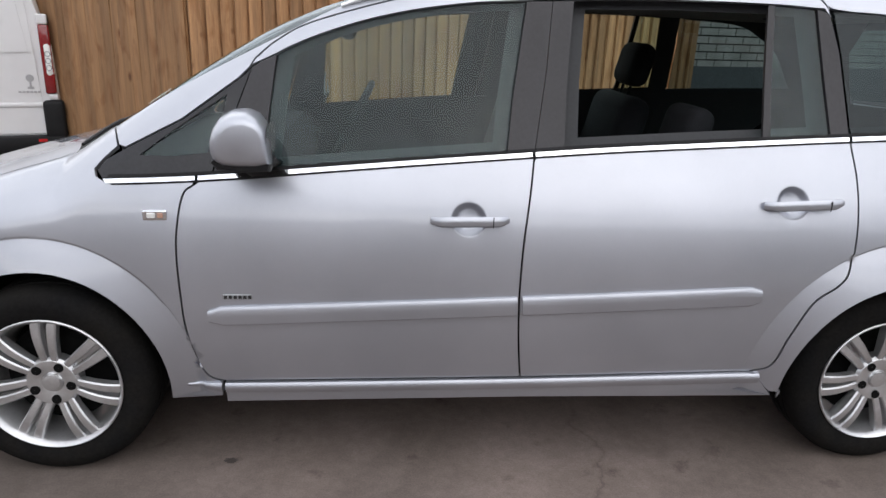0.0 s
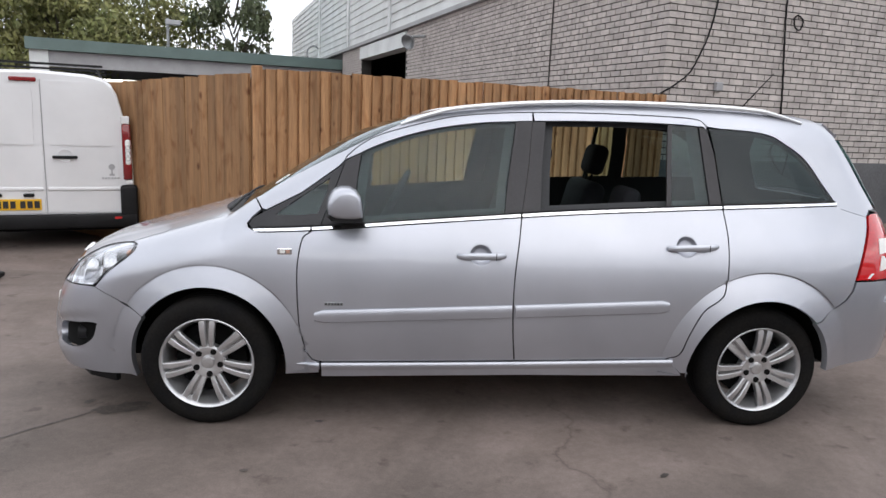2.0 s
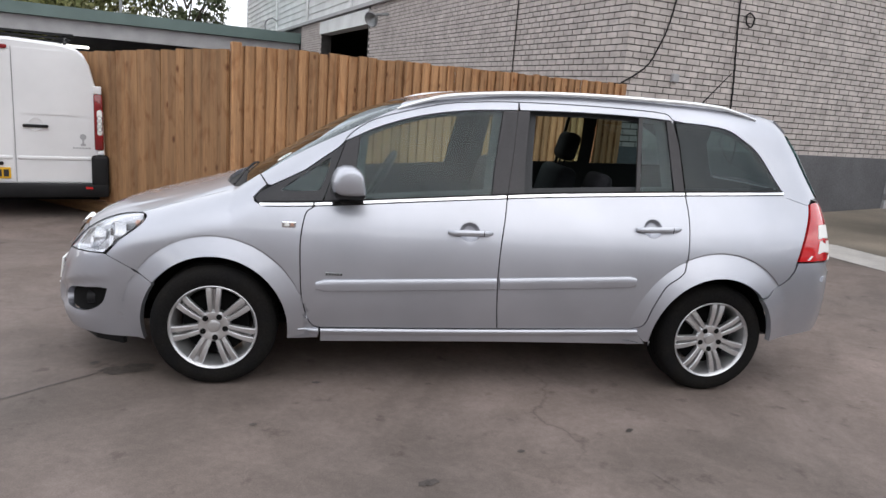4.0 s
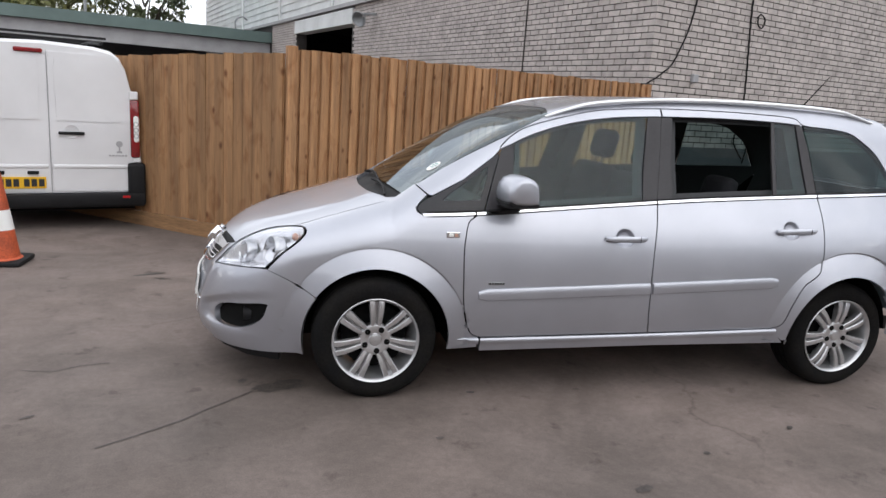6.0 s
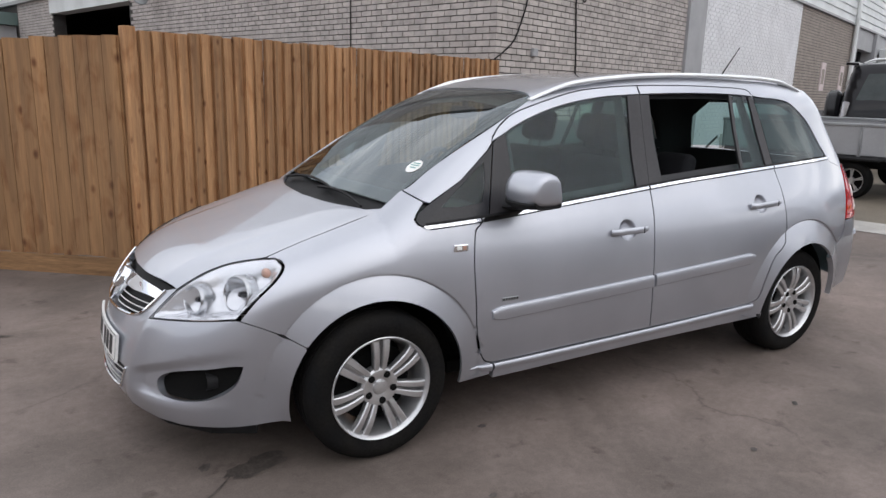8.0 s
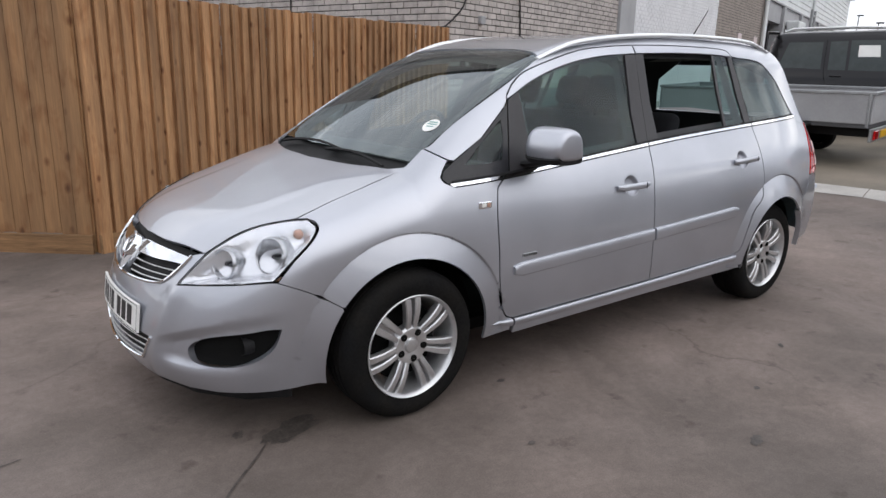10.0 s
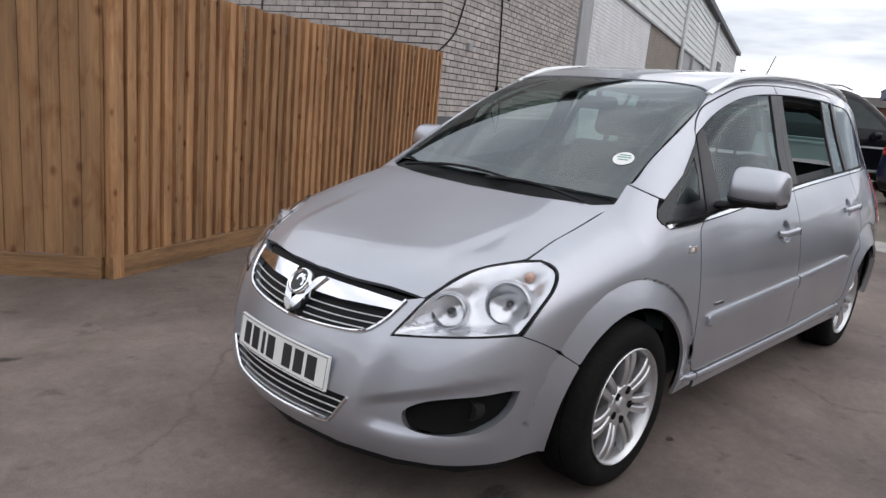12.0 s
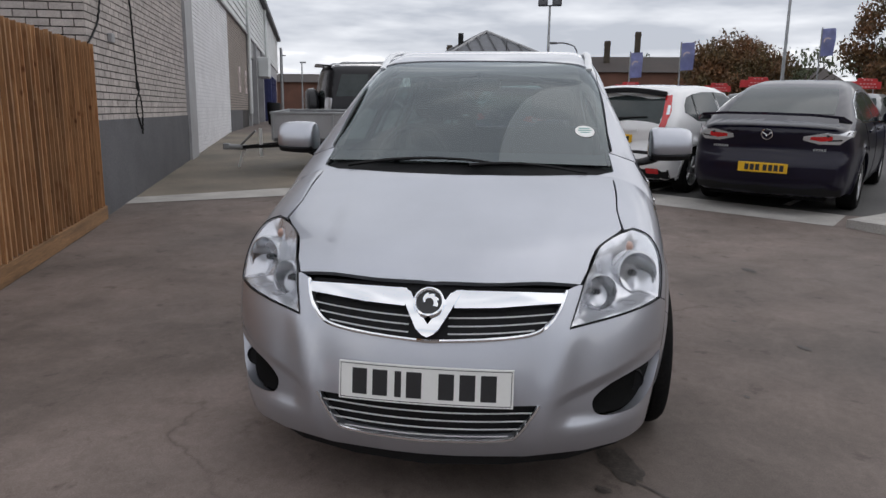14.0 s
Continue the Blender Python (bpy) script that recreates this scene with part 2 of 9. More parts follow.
WOODPLAIN = surface("pale_fence_wood", (0.325, 0.178, 0.082), 0.8, vary=0.12, scale=0.8, fine=6.0, bump=0.3, piece=0.10, tint=(0.20, 0.110, 0.052), stretch=(14, 14, 0.8), world_space=True, knots=5.5)
GRAVELWOOD = surface("gravel_board_wood", (0.27, 0.15, 0.07), 0.85, vary=0.25, scale=1.2, fine=8.0, bump=0.4, stretch=(1.2, 20, 20))
POST = surface("fence_post_wood", (0.38, 0.23, 0.11), 0.85, vary=0.2, scale=1.0, fine=8.0, bump=0.4, stretch=(20, 20, 1.2), world_space=True)
BRICK = surface("grey_buff_brick", (0.47, 0.425, 0.40), 0.9, vary=0.14, scale=7, fine=70, bump=0.5, piece=0.12, world_space=True)
BRICK_J = surface("grey_buff_brick_wall", (0.47, 0.425, 0.40), 0.9, vary=0.17, scale=5, fine=70, bump=0.5, world_space=True)
MORTAR = surface("dark_mortar", (0.050, 0.046, 0.044), 0.95, vary=0.2, scale=4, fine=60, bump=0.4, world_space=True)
BASEGREY = surface("grey_masonry_paint", (0.105, 0.105, 0.112), 0.75, vary=0.16, scale=1.6, fine=40, bump=0.2, world_space=True)
WHITEBRICK = surface("white_masonry_paint", (0.77, 0.77, 0.79), 0.7, vary=0.07, scale=2, fine=40, bump=0.2, world_space=True)
WHITEJOINT = surface("painted_joint", (0.68, 0.68, 0.71), 0.8, vary=0.1, world_space=True)
TANBRICK = surface("brown_brick", (0.33, 0.285, 0.255), 0.9, vary=0.15, scale=4, fine=60, world_space=True)
CLAD = surface("pale_profiled_steel", (0.70, 0.72, 0.72), 0.5, vary=0.1, scale=1.2, fine=30, world_space=True)
GREYPAINT = surface("grey_paint", (0.36, 0.36, 0.37), 0.6, vary=0.1, scale=2, world_space=True)
GREENFASCIA = surface("green_grey_fascia", (0.115, 0.165, 0.155), 0.5, vary=0.1, scale=1.5, world_space=True)
VANWHITE = paint("white_van_paint", (0.74, 0.74, 0.75), 0.0, 0.3, 0.04)
CARWHITE = paint("white_car_paint", (0.76, 0.76, 0.77), 0.0, 0.3, 0.04)
NAVY = paint("navy_paint", (0.006, 0.0045, 0.016), 0.2, 0.3, coat=0.45, spec=0.2)
BLUE = paint("blue_paint", (0.010, 0.016, 0.060), 0.3, 0.28, coat=0.6, spec=0.3)
BLACKCAR = paint("black_paint", (0.006, 0.006, 0.008), 0.1, 0.3, coat=0.4, spec=0.2)
GREYCAR = paint("grey_car_paint", (0.25, 0.26, 0.27), 0.5, 0.3)
DARKGLASS = surface("dark_car_glass", (0.010, 0.013, 0.014), 0.08, vary=0.1, spec=0.4)
OLDROOF = surface("dark_old_roof", (0.045, 0.034, 0.030), 0.85, vary=0.2, scale=0.6, world_space=True)
STEEL = surface("galvanised_steel", (0.36, 0.37, 0.38), 0.5, 0.6, vary=0.15, scale=5)
SLATE = surface("slate_roof", (0.13, 0.135, 0.15), 0.6, vary=0.15, scale=3, world_space=True)
BLUEPAINT = surface("blue_gloss_paint", (0.022, 0.030, 0.12), 0.45, vary=0.1)
REDSIGN = surface("red_board", (0.50, 0.025, 0.03), 0.5, vary=0.08)
SIGNPRINT = surface("red_board_print", (0.62, 0.30, 0.30), 0.6)
PALEBAR = surface("pale_print", (0.65, 0.55, 0.55), 0.6)
ORANGE = surface("orange_cone_plastic", (0.50, 0.09, 0.03), 0.6, vary=0.25, scale=9)
REDBRICK = surface("red_brick_far", (0.17, 0.085, 0.06), 0.9, vary=0.15, scale=0.8, world_space=True)
BARK = surface("bark", (0.07, 0.055, 0.04), 0.9, vary=0.25, bump=0.5)
STRIP = surface("pale_concrete", (0.42, 0.40, 0.375), 0.85, vary=0.14, scale=3, fine=60, bump=0.3, world_space=True)
TANYARD = surface("tan_concrete", (0.205, 0.172, 0.135), 0.7, vary=0.2, scale=0.8, fine=70, bump=0.3, tint=(0.105, 0.090, 0.068), world_space=True)
ASPHALT = surface("worn_asphalt", (0.085, 0.082, 0.080), 0.85, vary=0.22, scale=0.8, fine=120, bump=0.5, world_space=True)
BAYLINE = surface("worn_white_line", (0.55, 0.55, 0.53), 0.8, vary=0.2, scale=6, world_space=True)
OIL = surface("oil_stain", (0.070, 0.058, 0.051), 0.6, vary=0.3, scale=22, world_space=True)


def leaves(name, colour, other):
    m = surface(name, colour, 0.6, vary=0.2, scale=0.7, fine=9, tint=other, world_space=True)
    nt = m.node_tree
    b = nt.nodes["Principled BSDF"]
    geo, hsv, rng = nt.nodes.new("ShaderNodeNewGeometry"), nt.nodes.new("ShaderNodeHueSaturation"), nt.nodes.new("ShaderNodeMapRange")
    rng.inputs[3].default_value, rng.inputs[4].default_value = 0.55, 1.4
    nt.links.new(geo.outputs["Random Per Island"], rng.inputs[0])
    src = b.inputs["Base Color"].links[0].from_socket
    nt.links.new(rng.outputs[0], hsv.inputs["Value"])
    nt.links.new(src, hsv.inputs["Color"])
    nt.links.new(hsv.outputs[0], b.inputs["Base Color"])
    return m


GREENLEAF = leaves("green_leaves", (0.13, 0.15, 0.050), (0.19, 0.175, 0.06))
DARKLEAF = leaves("dark_leaves", (0.065, 0.085, 0.040), (0.09, 0.10, 0.045))
RUSTLEAF = leaves("autumn_leaves", (0.17, 0.072, 0.028), (0.085, 0.070, 0.026))


def yard(name):
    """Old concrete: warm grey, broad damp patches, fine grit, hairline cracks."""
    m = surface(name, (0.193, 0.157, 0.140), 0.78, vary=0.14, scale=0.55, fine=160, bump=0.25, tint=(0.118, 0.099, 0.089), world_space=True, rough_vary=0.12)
    nt = m.node_tree
    b = nt.nodes["Principled BSDF"]
    pos = nt.nodes.new("ShaderNodeNewGeometry")
    src = b.inputs["Base Color"].links[0].from_socket
    warp, add, vor, line, fade, mul = (nt.nodes.new("ShaderNode" + k) for k in ("TexNoise", "VectorMath", "TexVoronoi", "ValToRGB", "TexNoise", "Mix"))
    warp.inputs["Scale"].default_value, warp.inputs["Detail"].default_value = 2.2, 6
    nt.links.new(pos.outputs["Position"], warp.inputs["Vector"])
    add.operation = "MULTIPLY_ADD"
    nt.links.new(warp.outputs["Color"], add.inputs[0])
    add.inputs[1].default_value = (0.9, 0.9, 0)
    nt.links.new(pos.outputs["Position"], add.inputs[2])
    vor.feature, vor.inputs["Scale"].default_value = "DISTANCE_TO_EDGE", 0.26
    nt.links.new(add.outputs[0], vor.inputs["Vector"])
    line.color_ramp.elements[0].position, line.color_ramp.elements[0].color = 0.0, (0.66, 0.64, 0.63, 1)
    line.color_ramp.elements[1].position, line.color_ramp.elements[1].color = 0.005, (1, 1, 1, 1)
    nt.links.new(vor.outputs["Distance"], line.inputs[0])
    fade.inputs["Scale"].default_value = 0.45
    nt.links.new(pos.outputs["Position"], fade.inputs["Vector"])
    where = nt.nodes.new("ShaderNodeMapRange")
    where.inputs[1].default_value, where.inputs[2].default_value = 0.56, 0.66
    nt.links.new(fade.outputs[0], where.inputs[0])
    mul.data_type, mul.blend_type = "RGBA", "MULTIPLY"
    nt.links.new(where.outputs[0], mul.inputs[0])
    nt.links.new(src, mul.inputs[6])
    nt.links.new(line.outputs[0], mul.inputs[7])
    # scattered small dark spots and pale scuffs
    spots, sr, mul2 = nt.nodes.new("ShaderNodeTexNoise"), nt.nodes.new("ShaderNodeValToRGB"), nt.nodes.new("ShaderNodeMix")
    spots.inputs["Scale"].default_value, spots.inputs["Detail"].default_value, spots.inputs["Roughness"].default_value = 5.5, 7, 0.62
    nt.links.new(pos.outputs["Position"], spots.inputs["Vector"])
    e = sr.color_ramp.elements
    e[0].position, e[0].color = 0.30, (0.55, 0.52, 0.50, 1)
    e[1].position, e[1].color = 0.40, (1, 1, 1, 1)
    top = e.new(0.70)
    top.color = (1, 1, 1, 1)
    end = e.new(0.76)
    end.color = (1.16, 1.16, 1.16, 1)
    nt.links.new(spots.outputs[0], sr.inputs[0])
    mul2.data_type, mul2.blend_type = "RGBA", "MULTIPLY"
    mul2.inputs[0].default_value = 0.9
    nt.links.new(mul.outputs[2], mul2.inputs[6])
    nt.links.new(sr.outputs[0], mul2.inputs[7])
    last = mul2.outputs[2]
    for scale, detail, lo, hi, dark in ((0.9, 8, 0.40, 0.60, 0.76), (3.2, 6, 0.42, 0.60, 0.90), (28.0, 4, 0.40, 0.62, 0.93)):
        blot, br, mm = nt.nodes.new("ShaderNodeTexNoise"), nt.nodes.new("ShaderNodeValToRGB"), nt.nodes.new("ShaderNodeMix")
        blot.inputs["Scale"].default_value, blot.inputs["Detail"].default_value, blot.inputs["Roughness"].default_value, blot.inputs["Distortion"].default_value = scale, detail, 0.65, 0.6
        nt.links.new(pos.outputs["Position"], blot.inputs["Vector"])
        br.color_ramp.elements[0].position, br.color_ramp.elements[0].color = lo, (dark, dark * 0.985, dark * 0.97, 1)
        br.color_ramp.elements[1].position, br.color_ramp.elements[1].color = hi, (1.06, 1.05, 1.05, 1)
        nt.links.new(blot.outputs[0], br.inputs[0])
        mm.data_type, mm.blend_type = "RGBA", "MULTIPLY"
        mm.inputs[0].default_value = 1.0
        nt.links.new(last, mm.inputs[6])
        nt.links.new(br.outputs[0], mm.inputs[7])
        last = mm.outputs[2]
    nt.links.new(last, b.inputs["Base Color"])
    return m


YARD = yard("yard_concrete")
class Curve:
    """A natural cubic through (u, v) points, straight beyond its ends."""
    def __init__(self, *pts):
        u, v = np.array(pts, float).T
        n, h = len(u), np.diff(u)
        a, r = np.eye(n), np.zeros(n)
        for i in range(1, n - 1):
            a[i, i - 1:i + 2] = h[i - 1], 2 * (h[i - 1] + h[i]), h[i]
            r[i] = 6 * ((v[i + 1] - v[i]) / h[i] - (v[i] - v[i - 1]) / h[i - 1])
        self.u, self.v, self.h, self.m = u, v, h, np.linalg.solve(a, r)

    def __call__(self, x):
        u, v, h, m = self.u, self.v, self.h, self.m
        x = np.asarray(x, float)
        c = np.clip(x, u[0], u[-1])
        i = np.clip(np.searchsorted(u, c) - 1, 0, len(h) - 1)
        a, b, d = u[i + 1] - c, c - u[i], h[i]
        y = (m[i] * a**3 + m[i + 1] * b**3) / (6 * d) + (v[i] / d - m[i] * d / 6) * a + (v[i + 1] / d - m[i + 1] * d / 6) * b
        s0 = (v[1] - v[0]) / h[0] - h[0] * (2 * m[0] + m[1]) / 6
        s1 = (v[-1] - v[-2]) / h[-1] + h[-1] * (m[-2] + 2 * m[-1]) / 6
        return y + np.minimum(x - u[0], 0) * s0 + np.maximum(x - u[-1], 0) * s1


def smax(a, b, k):
    h = np.maximum(k - np.abs(a - b), 0) / k
    return np.maximum(a, b) + h * h * k / 4


def step(t):
    t = np.clip(t, 0, 1)
    return t * t * (3 - 2 * t)


HUB_F, HUB_R, HUB_Z, ARCH_R = -1.3515, 1.3515, 0.308, 1.315
HANDLES = ((-0.085, 0.862), (0.905, 0.926))
PLAN = Curve((-2.3, 0.622), (-2.0, 0.716), (-1.7, 0.774), (-1.35, 0.815), (-0.9, 0.854), (-0.4, 0.878), (0, 0.892), (0.5, 0.903), (0.9, 0.907), (1.4, 0.893), (1.8, 0.834), (2.2, 0.741))
SECTION = Curve((0.15, -0.05), (0.3, -0.028), (0.45, -0.008), (0.62, -0.004), (0.78, -0.020), (0.93, -0.062), (1.05, -0.119), (1.3, -0.230), (1.5, -0.297), (1.7, -0.36))
HOOD = Curve((-2.35, 0.677), (-2.1, 0.771), (-1.9, 0.824), (-1.6, 0.913), (-1.3, 1.005), (-1.0, 1.060), (-0.5, 1.112))
CABIN = Curve((-1.6, 0.776), (-1.3, 0.980), (-0.9, 1.246), (-0.5, 1.456), (-0.25, 1.531), (0.2, 1.591), (0.7, 1.608), (1.3, 1.595), (1.75, 1.551), (2.3, 1.449))
NOSE = Curve((0.15, 0.064), (0.25, 0.004), (0.38, -0.008), (0.5, 0.017), (0.6, 0.052), (0.7, 0.103), (0.8, 0.170), (0.95, 0.383))
TAIL = Curve((0.2, 2.120), (0.35, 2.179), (0.5, 2.201), (0.7, 2.194), (0.9, 2.167), (1.05, 2.126), (1.3, 1.992), (1.5, 1.874), (1.7, 1.749))


def body_field(x, y, z):
    """Negative inside the car's body, about in metres; the car's own frame: nose to -x, middle at y = 0."""
    y = np.abs(y)
    flare = 0
    for cx, r0 in ((HUB_F, 0.464), (ARCH_R, 0.505)):
        dx, dz = x - cx, z - HUB_Z
        r = np.hypot(dx, dz)
        d = r0 - r
        rise = 0.030 * np.clip(d / 0.11, 0, 1.6) - 0.011 * step((d + 0.002) / 0.004)
        flare = flare + rise * step((dz / (r + 1e-6) + 0.40) / 0.45)
    dent = 0
    for cx, cz in HANDLES:
        q = ((x - cx) / 0.054) ** 2 + ((z - cz) / 0.050) ** 2
        dent = dent + 0.024 * step(1.2 * (1 - q))
    side = y - PLAN(x) - SECTION(z) - flare + dent
    hood = z - HOOD(x) + 0.03 * y**2 + 0.12 * y**4
    ridge = 0.40 + 0.05 * step((x + 2.05) / 0.5)
    hood = hood - 0.006 * step((ridge - y) / 0.075) * step((-1.45 - x) / 0.35)
    cabin = (z - CABIN(x) + 0.01 * y**2 - 0.10 * (0.336 - y**2) * step((-0.30 - x) / 0.45)) * 0.88
    top = np.minimum(hood, cabin)
    front = -2.272 + 0.46 * y**2 + NOSE(z) - x
    fold = 0.40 + 0.37 * (y - 0.36)
    front = front + 0.022 * step((fold - z) / 0.045) * step((y - 0.36) / 0.08) * step((z - 0.29) / 0.05)
    front = front - 0.010 * np.exp(-(((y - 0.40 - 0.25 * (z - 0.5)) / 0.045) ** 2)) * step((0.66 - z) / 0.1)
    rear = x - TAIL(z) + 0.11 * y**2 + 0.105 * y**4
    return smax(smax(side, top, 0.13), smax(front, rear, 0.01), 0.16)

# ---- ground ----
RISE = 0.0379


def level(x):
    """Height of the yard: flat round the car, rising gently towards the car park."""
    return float(np.interp(x, (2, 3, 4, 16), (0, 0.012, 0.045, 0.5)))


def dip(x, y):
    """Depth of the shallow fall of the yard towards the fence corner and the van."""
    return float(np.interp(x, (-1.8, 2.0, 3.0), (-0.066, -0.022, 0)) * np.interp(y, (1.1, 2.8), (0, 1)))


def on_slope(x, y, turn):
    """A place on the rising yard, tilted with it."""
    return Matrix.Translation((x, y, level(x))) @ pose(0, 0, 0, 0, -math.degrees(math.atan(RISE)), 0) @ pose(0, 0, 0, 0, 0, turn)


def sheet(name, outline, z, material, label, thick=0.0):
    bm = bmesh.new()
    if thick:
        prism(bm, outline, z - thick, z)
    else:
        bm.faces.new([bm.verts.new((x, y, z + level(x))) for x, y in outline])
        bmesh.ops.recalc_face_normals(bm, faces=bm.faces)
        if bm.faces[:][0].normal.z < 0:
            bmesh.ops.reverse_faces(bm, faces=bm.faces)
    return tagged(part(name, bm, material), label, "ground", kind="structure")


bm = bmesh.new()
rows = [[bm.verts.new((x, y, level(x) + dip(x, y))) for y in (-400, 1.1, 1.6, 2.2, 2.8, 400)] for x in (-400, -1.8, 0, 2, 3, 4, 16, 400)]
for p, q in zip(rows, rows[1:]):
    for k in range(len(p) - 1):
        bm.faces.new((p[k], q[k], q[k + 1], p[k + 1]))
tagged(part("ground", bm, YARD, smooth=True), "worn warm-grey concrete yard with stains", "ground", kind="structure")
sheet("pavement", [(3.76, 4.82), (4.25, 4.98), (5.42, 3.35), (5.95, 0.4), (5.40, 0.25), (4.78, 3.05)], 0.006, STRIP, "pale concrete gutter strip across the yard")
sheet("pavement", [(5.40, 0.24), (5.95, 0.39), (6.12, -1.6), (4.62, -3.92), (3.88, -3.50), (5.10, -1.60)], 0.005, STRIP, "pale concrete gutter strip before the parking bays")
sheet("road", [(6.12, -1.59), (4.62, -3.93), (4.0, -7.2), (15.9, -30), (15.9, 1.6), (9.0, -0.6)], 0.004, ASPHALT, "dark worn asphalt of the car park")
sheet("road", [(16.02, -30), (120, -60), (120, 10), (30, 12), (16.02, 1.7)], 0.004, ASPHALT, "dark worn asphalt of the car park")
sheet("pavement", [(3.86, -3.62), (2.6, -4.45), (3.6, -6.2), (4.9, -4.72)], 0.13, STRIP, "low concrete kerb island", 0.14)
sheet("pavement", [(4.26, 4.99), (5.43, 3.36), (5.96, 0.4), (6.13, -1.58), (9.0, -0.59), (15.9, 1.61), (15.9, 9.2)], 0.0045, TANYARD, "tan weathered concrete apron before the workshop")
ROW = Vector((0.839, -0.545))
for x, y in ((4.95, -3.25), (5.95, -1.75), (7.5, 0.0), (9.3, 1.35)):
    d, n = ROW, Vector((0.545, 0.839)) * 0.045
    a, b = Vector((x, y)) + d * 0.35, Vector((x, y)) + d * 5.0
    sheet("bay_line", [tuple(a - n), tuple(b - n), tuple(b + n), tuple(a + n)], 0.008, BAYLINE, "worn white parking-bay line")
rnd = random.Random(5)


def stain(x, y, a, b, turn):
    bm = bmesh.new()
    ring = []
    for i in range(22):
        t = 2 * math.pi * i / 22
        r = 1 + rnd.uniform(-0.22, 0.22)
        u, v = a * r * math.cos(t), b * r * math.sin(t)
        ring.append(bm.verts.new((x + u * math.cos(turn) - v * math.sin(turn), y + u * math.sin(turn) + v * math.cos(turn), 0.003 + dip(x, y))))
    f = bm.faces.new(ring)
    if f.normal.z < 0:
        f.normal_flip()
    tagged(part("oil_stain", bm, OIL), "dark dried oil stain on the concrete", "stain", kind="structure")


for x, y, a, b, t in ((-1.815, -0.63, 0.13, 0.062, 0.35), (-0.83, -0.77, 0.022, 0.014, 0), (-0.35, -1.75, 0.05, 0.022, 0.4), (-2.0, -0.55, 0.03, 0.02, 1), (-2.9, -0.9, 0.03, 0.012, 0.6), (0.1, -1.5, 0.02, 0.012, 0.2), (1.6, -2.0, 0.09, 0.04, 0.1), (-2.84, 1.67, 0.12, 0.03, 0.5), (-2.72, 1.52, 0.06, 0.02, -0.3), (-3.6, -1.2, 0.025, 0.015, 0), (0.7, -1.3, 0.025, 0.014, 0.7), (-1.1, -1.25, 0.018, 0.012, 0.3), (4.4, 3.6, 0.25, 0.06, 0.3)):
    stain(x, y, a, b, t)
for pts in (((-2.55, -1.21), (-2.42, -1.12), (-2.24, -0.98), (-2.13, -0.86), (-1.98, -0.72), (-1.93, -0.66)), ((-3.1, -0.35), (-2.95, -0.38), (-2.83, -0.30), (-2.7, -0.27)), ((0.55, -1.62), (0.64, -1.70), (0.70, -1.83))):
    bm = bmesh.new()
    rows = []
    for i, (x, y) in enumerate(pts):
        w = 0.0016 + 0.003 * rnd.random()
        rows.append((bm.verts.new((x - w, y + w, 0.0025)), bm.verts.new((x + w, y - w, 0.0025))))
    for p, q in zip(rows, rows[1:]):
        f = bm.faces.new((p[0], p[1], q[1], q[0]))
        f.normal_update()
        if f.normal.z < 0:
            f.normal_flip()
    tagged(part("crack", bm, OIL), "dark hairline crack in the concrete", "crack", kind="structure")

# ---- the closeboard fence ----
CORNER, JOIN = Vector((-1.79, 2.80)), Vector((2.80, 4.47))


def board_mesh(width, height, seed, deep, thin, wood):
    r = random.Random(seed)
    bm = bmesh.new()
    rows = []
    top = height + r.uniform(-0.006, 0.006)
    for z in (0.0, 0.5, 1.0, 1.5, top):
        w = r.uniform(-0.0015, 0.0015)
        rows.append([bm.verts.new(p) for p in ((0, 0.0, z), (0, -deep + 0.002 + w, z), (0.003, -deep + w, z), (width - 0.004, -thin + w, z), (width, -thin + 0.003, z), (width, -0.005, z), (width + 0.014, -0.005, z), (width + 0.014, 0.0, z))])
    for a, b in zip(rows, rows[1:]):
        for i in range(8):
            bm.faces.new((a[i], a[(i + 1) % 8], b[(i + 1) % 8], b[i]))
    bm.faces.new(rows[-1])
    bm.faces.new(rows[0][::-1])
    bmesh.ops.recalc_face_normals(bm, faces=bm.faces)
    me = bpy.data.meshes.new("board")
    bm.to_mesh(me)
    bm.free()
    me.materials.append(wood)
    return me


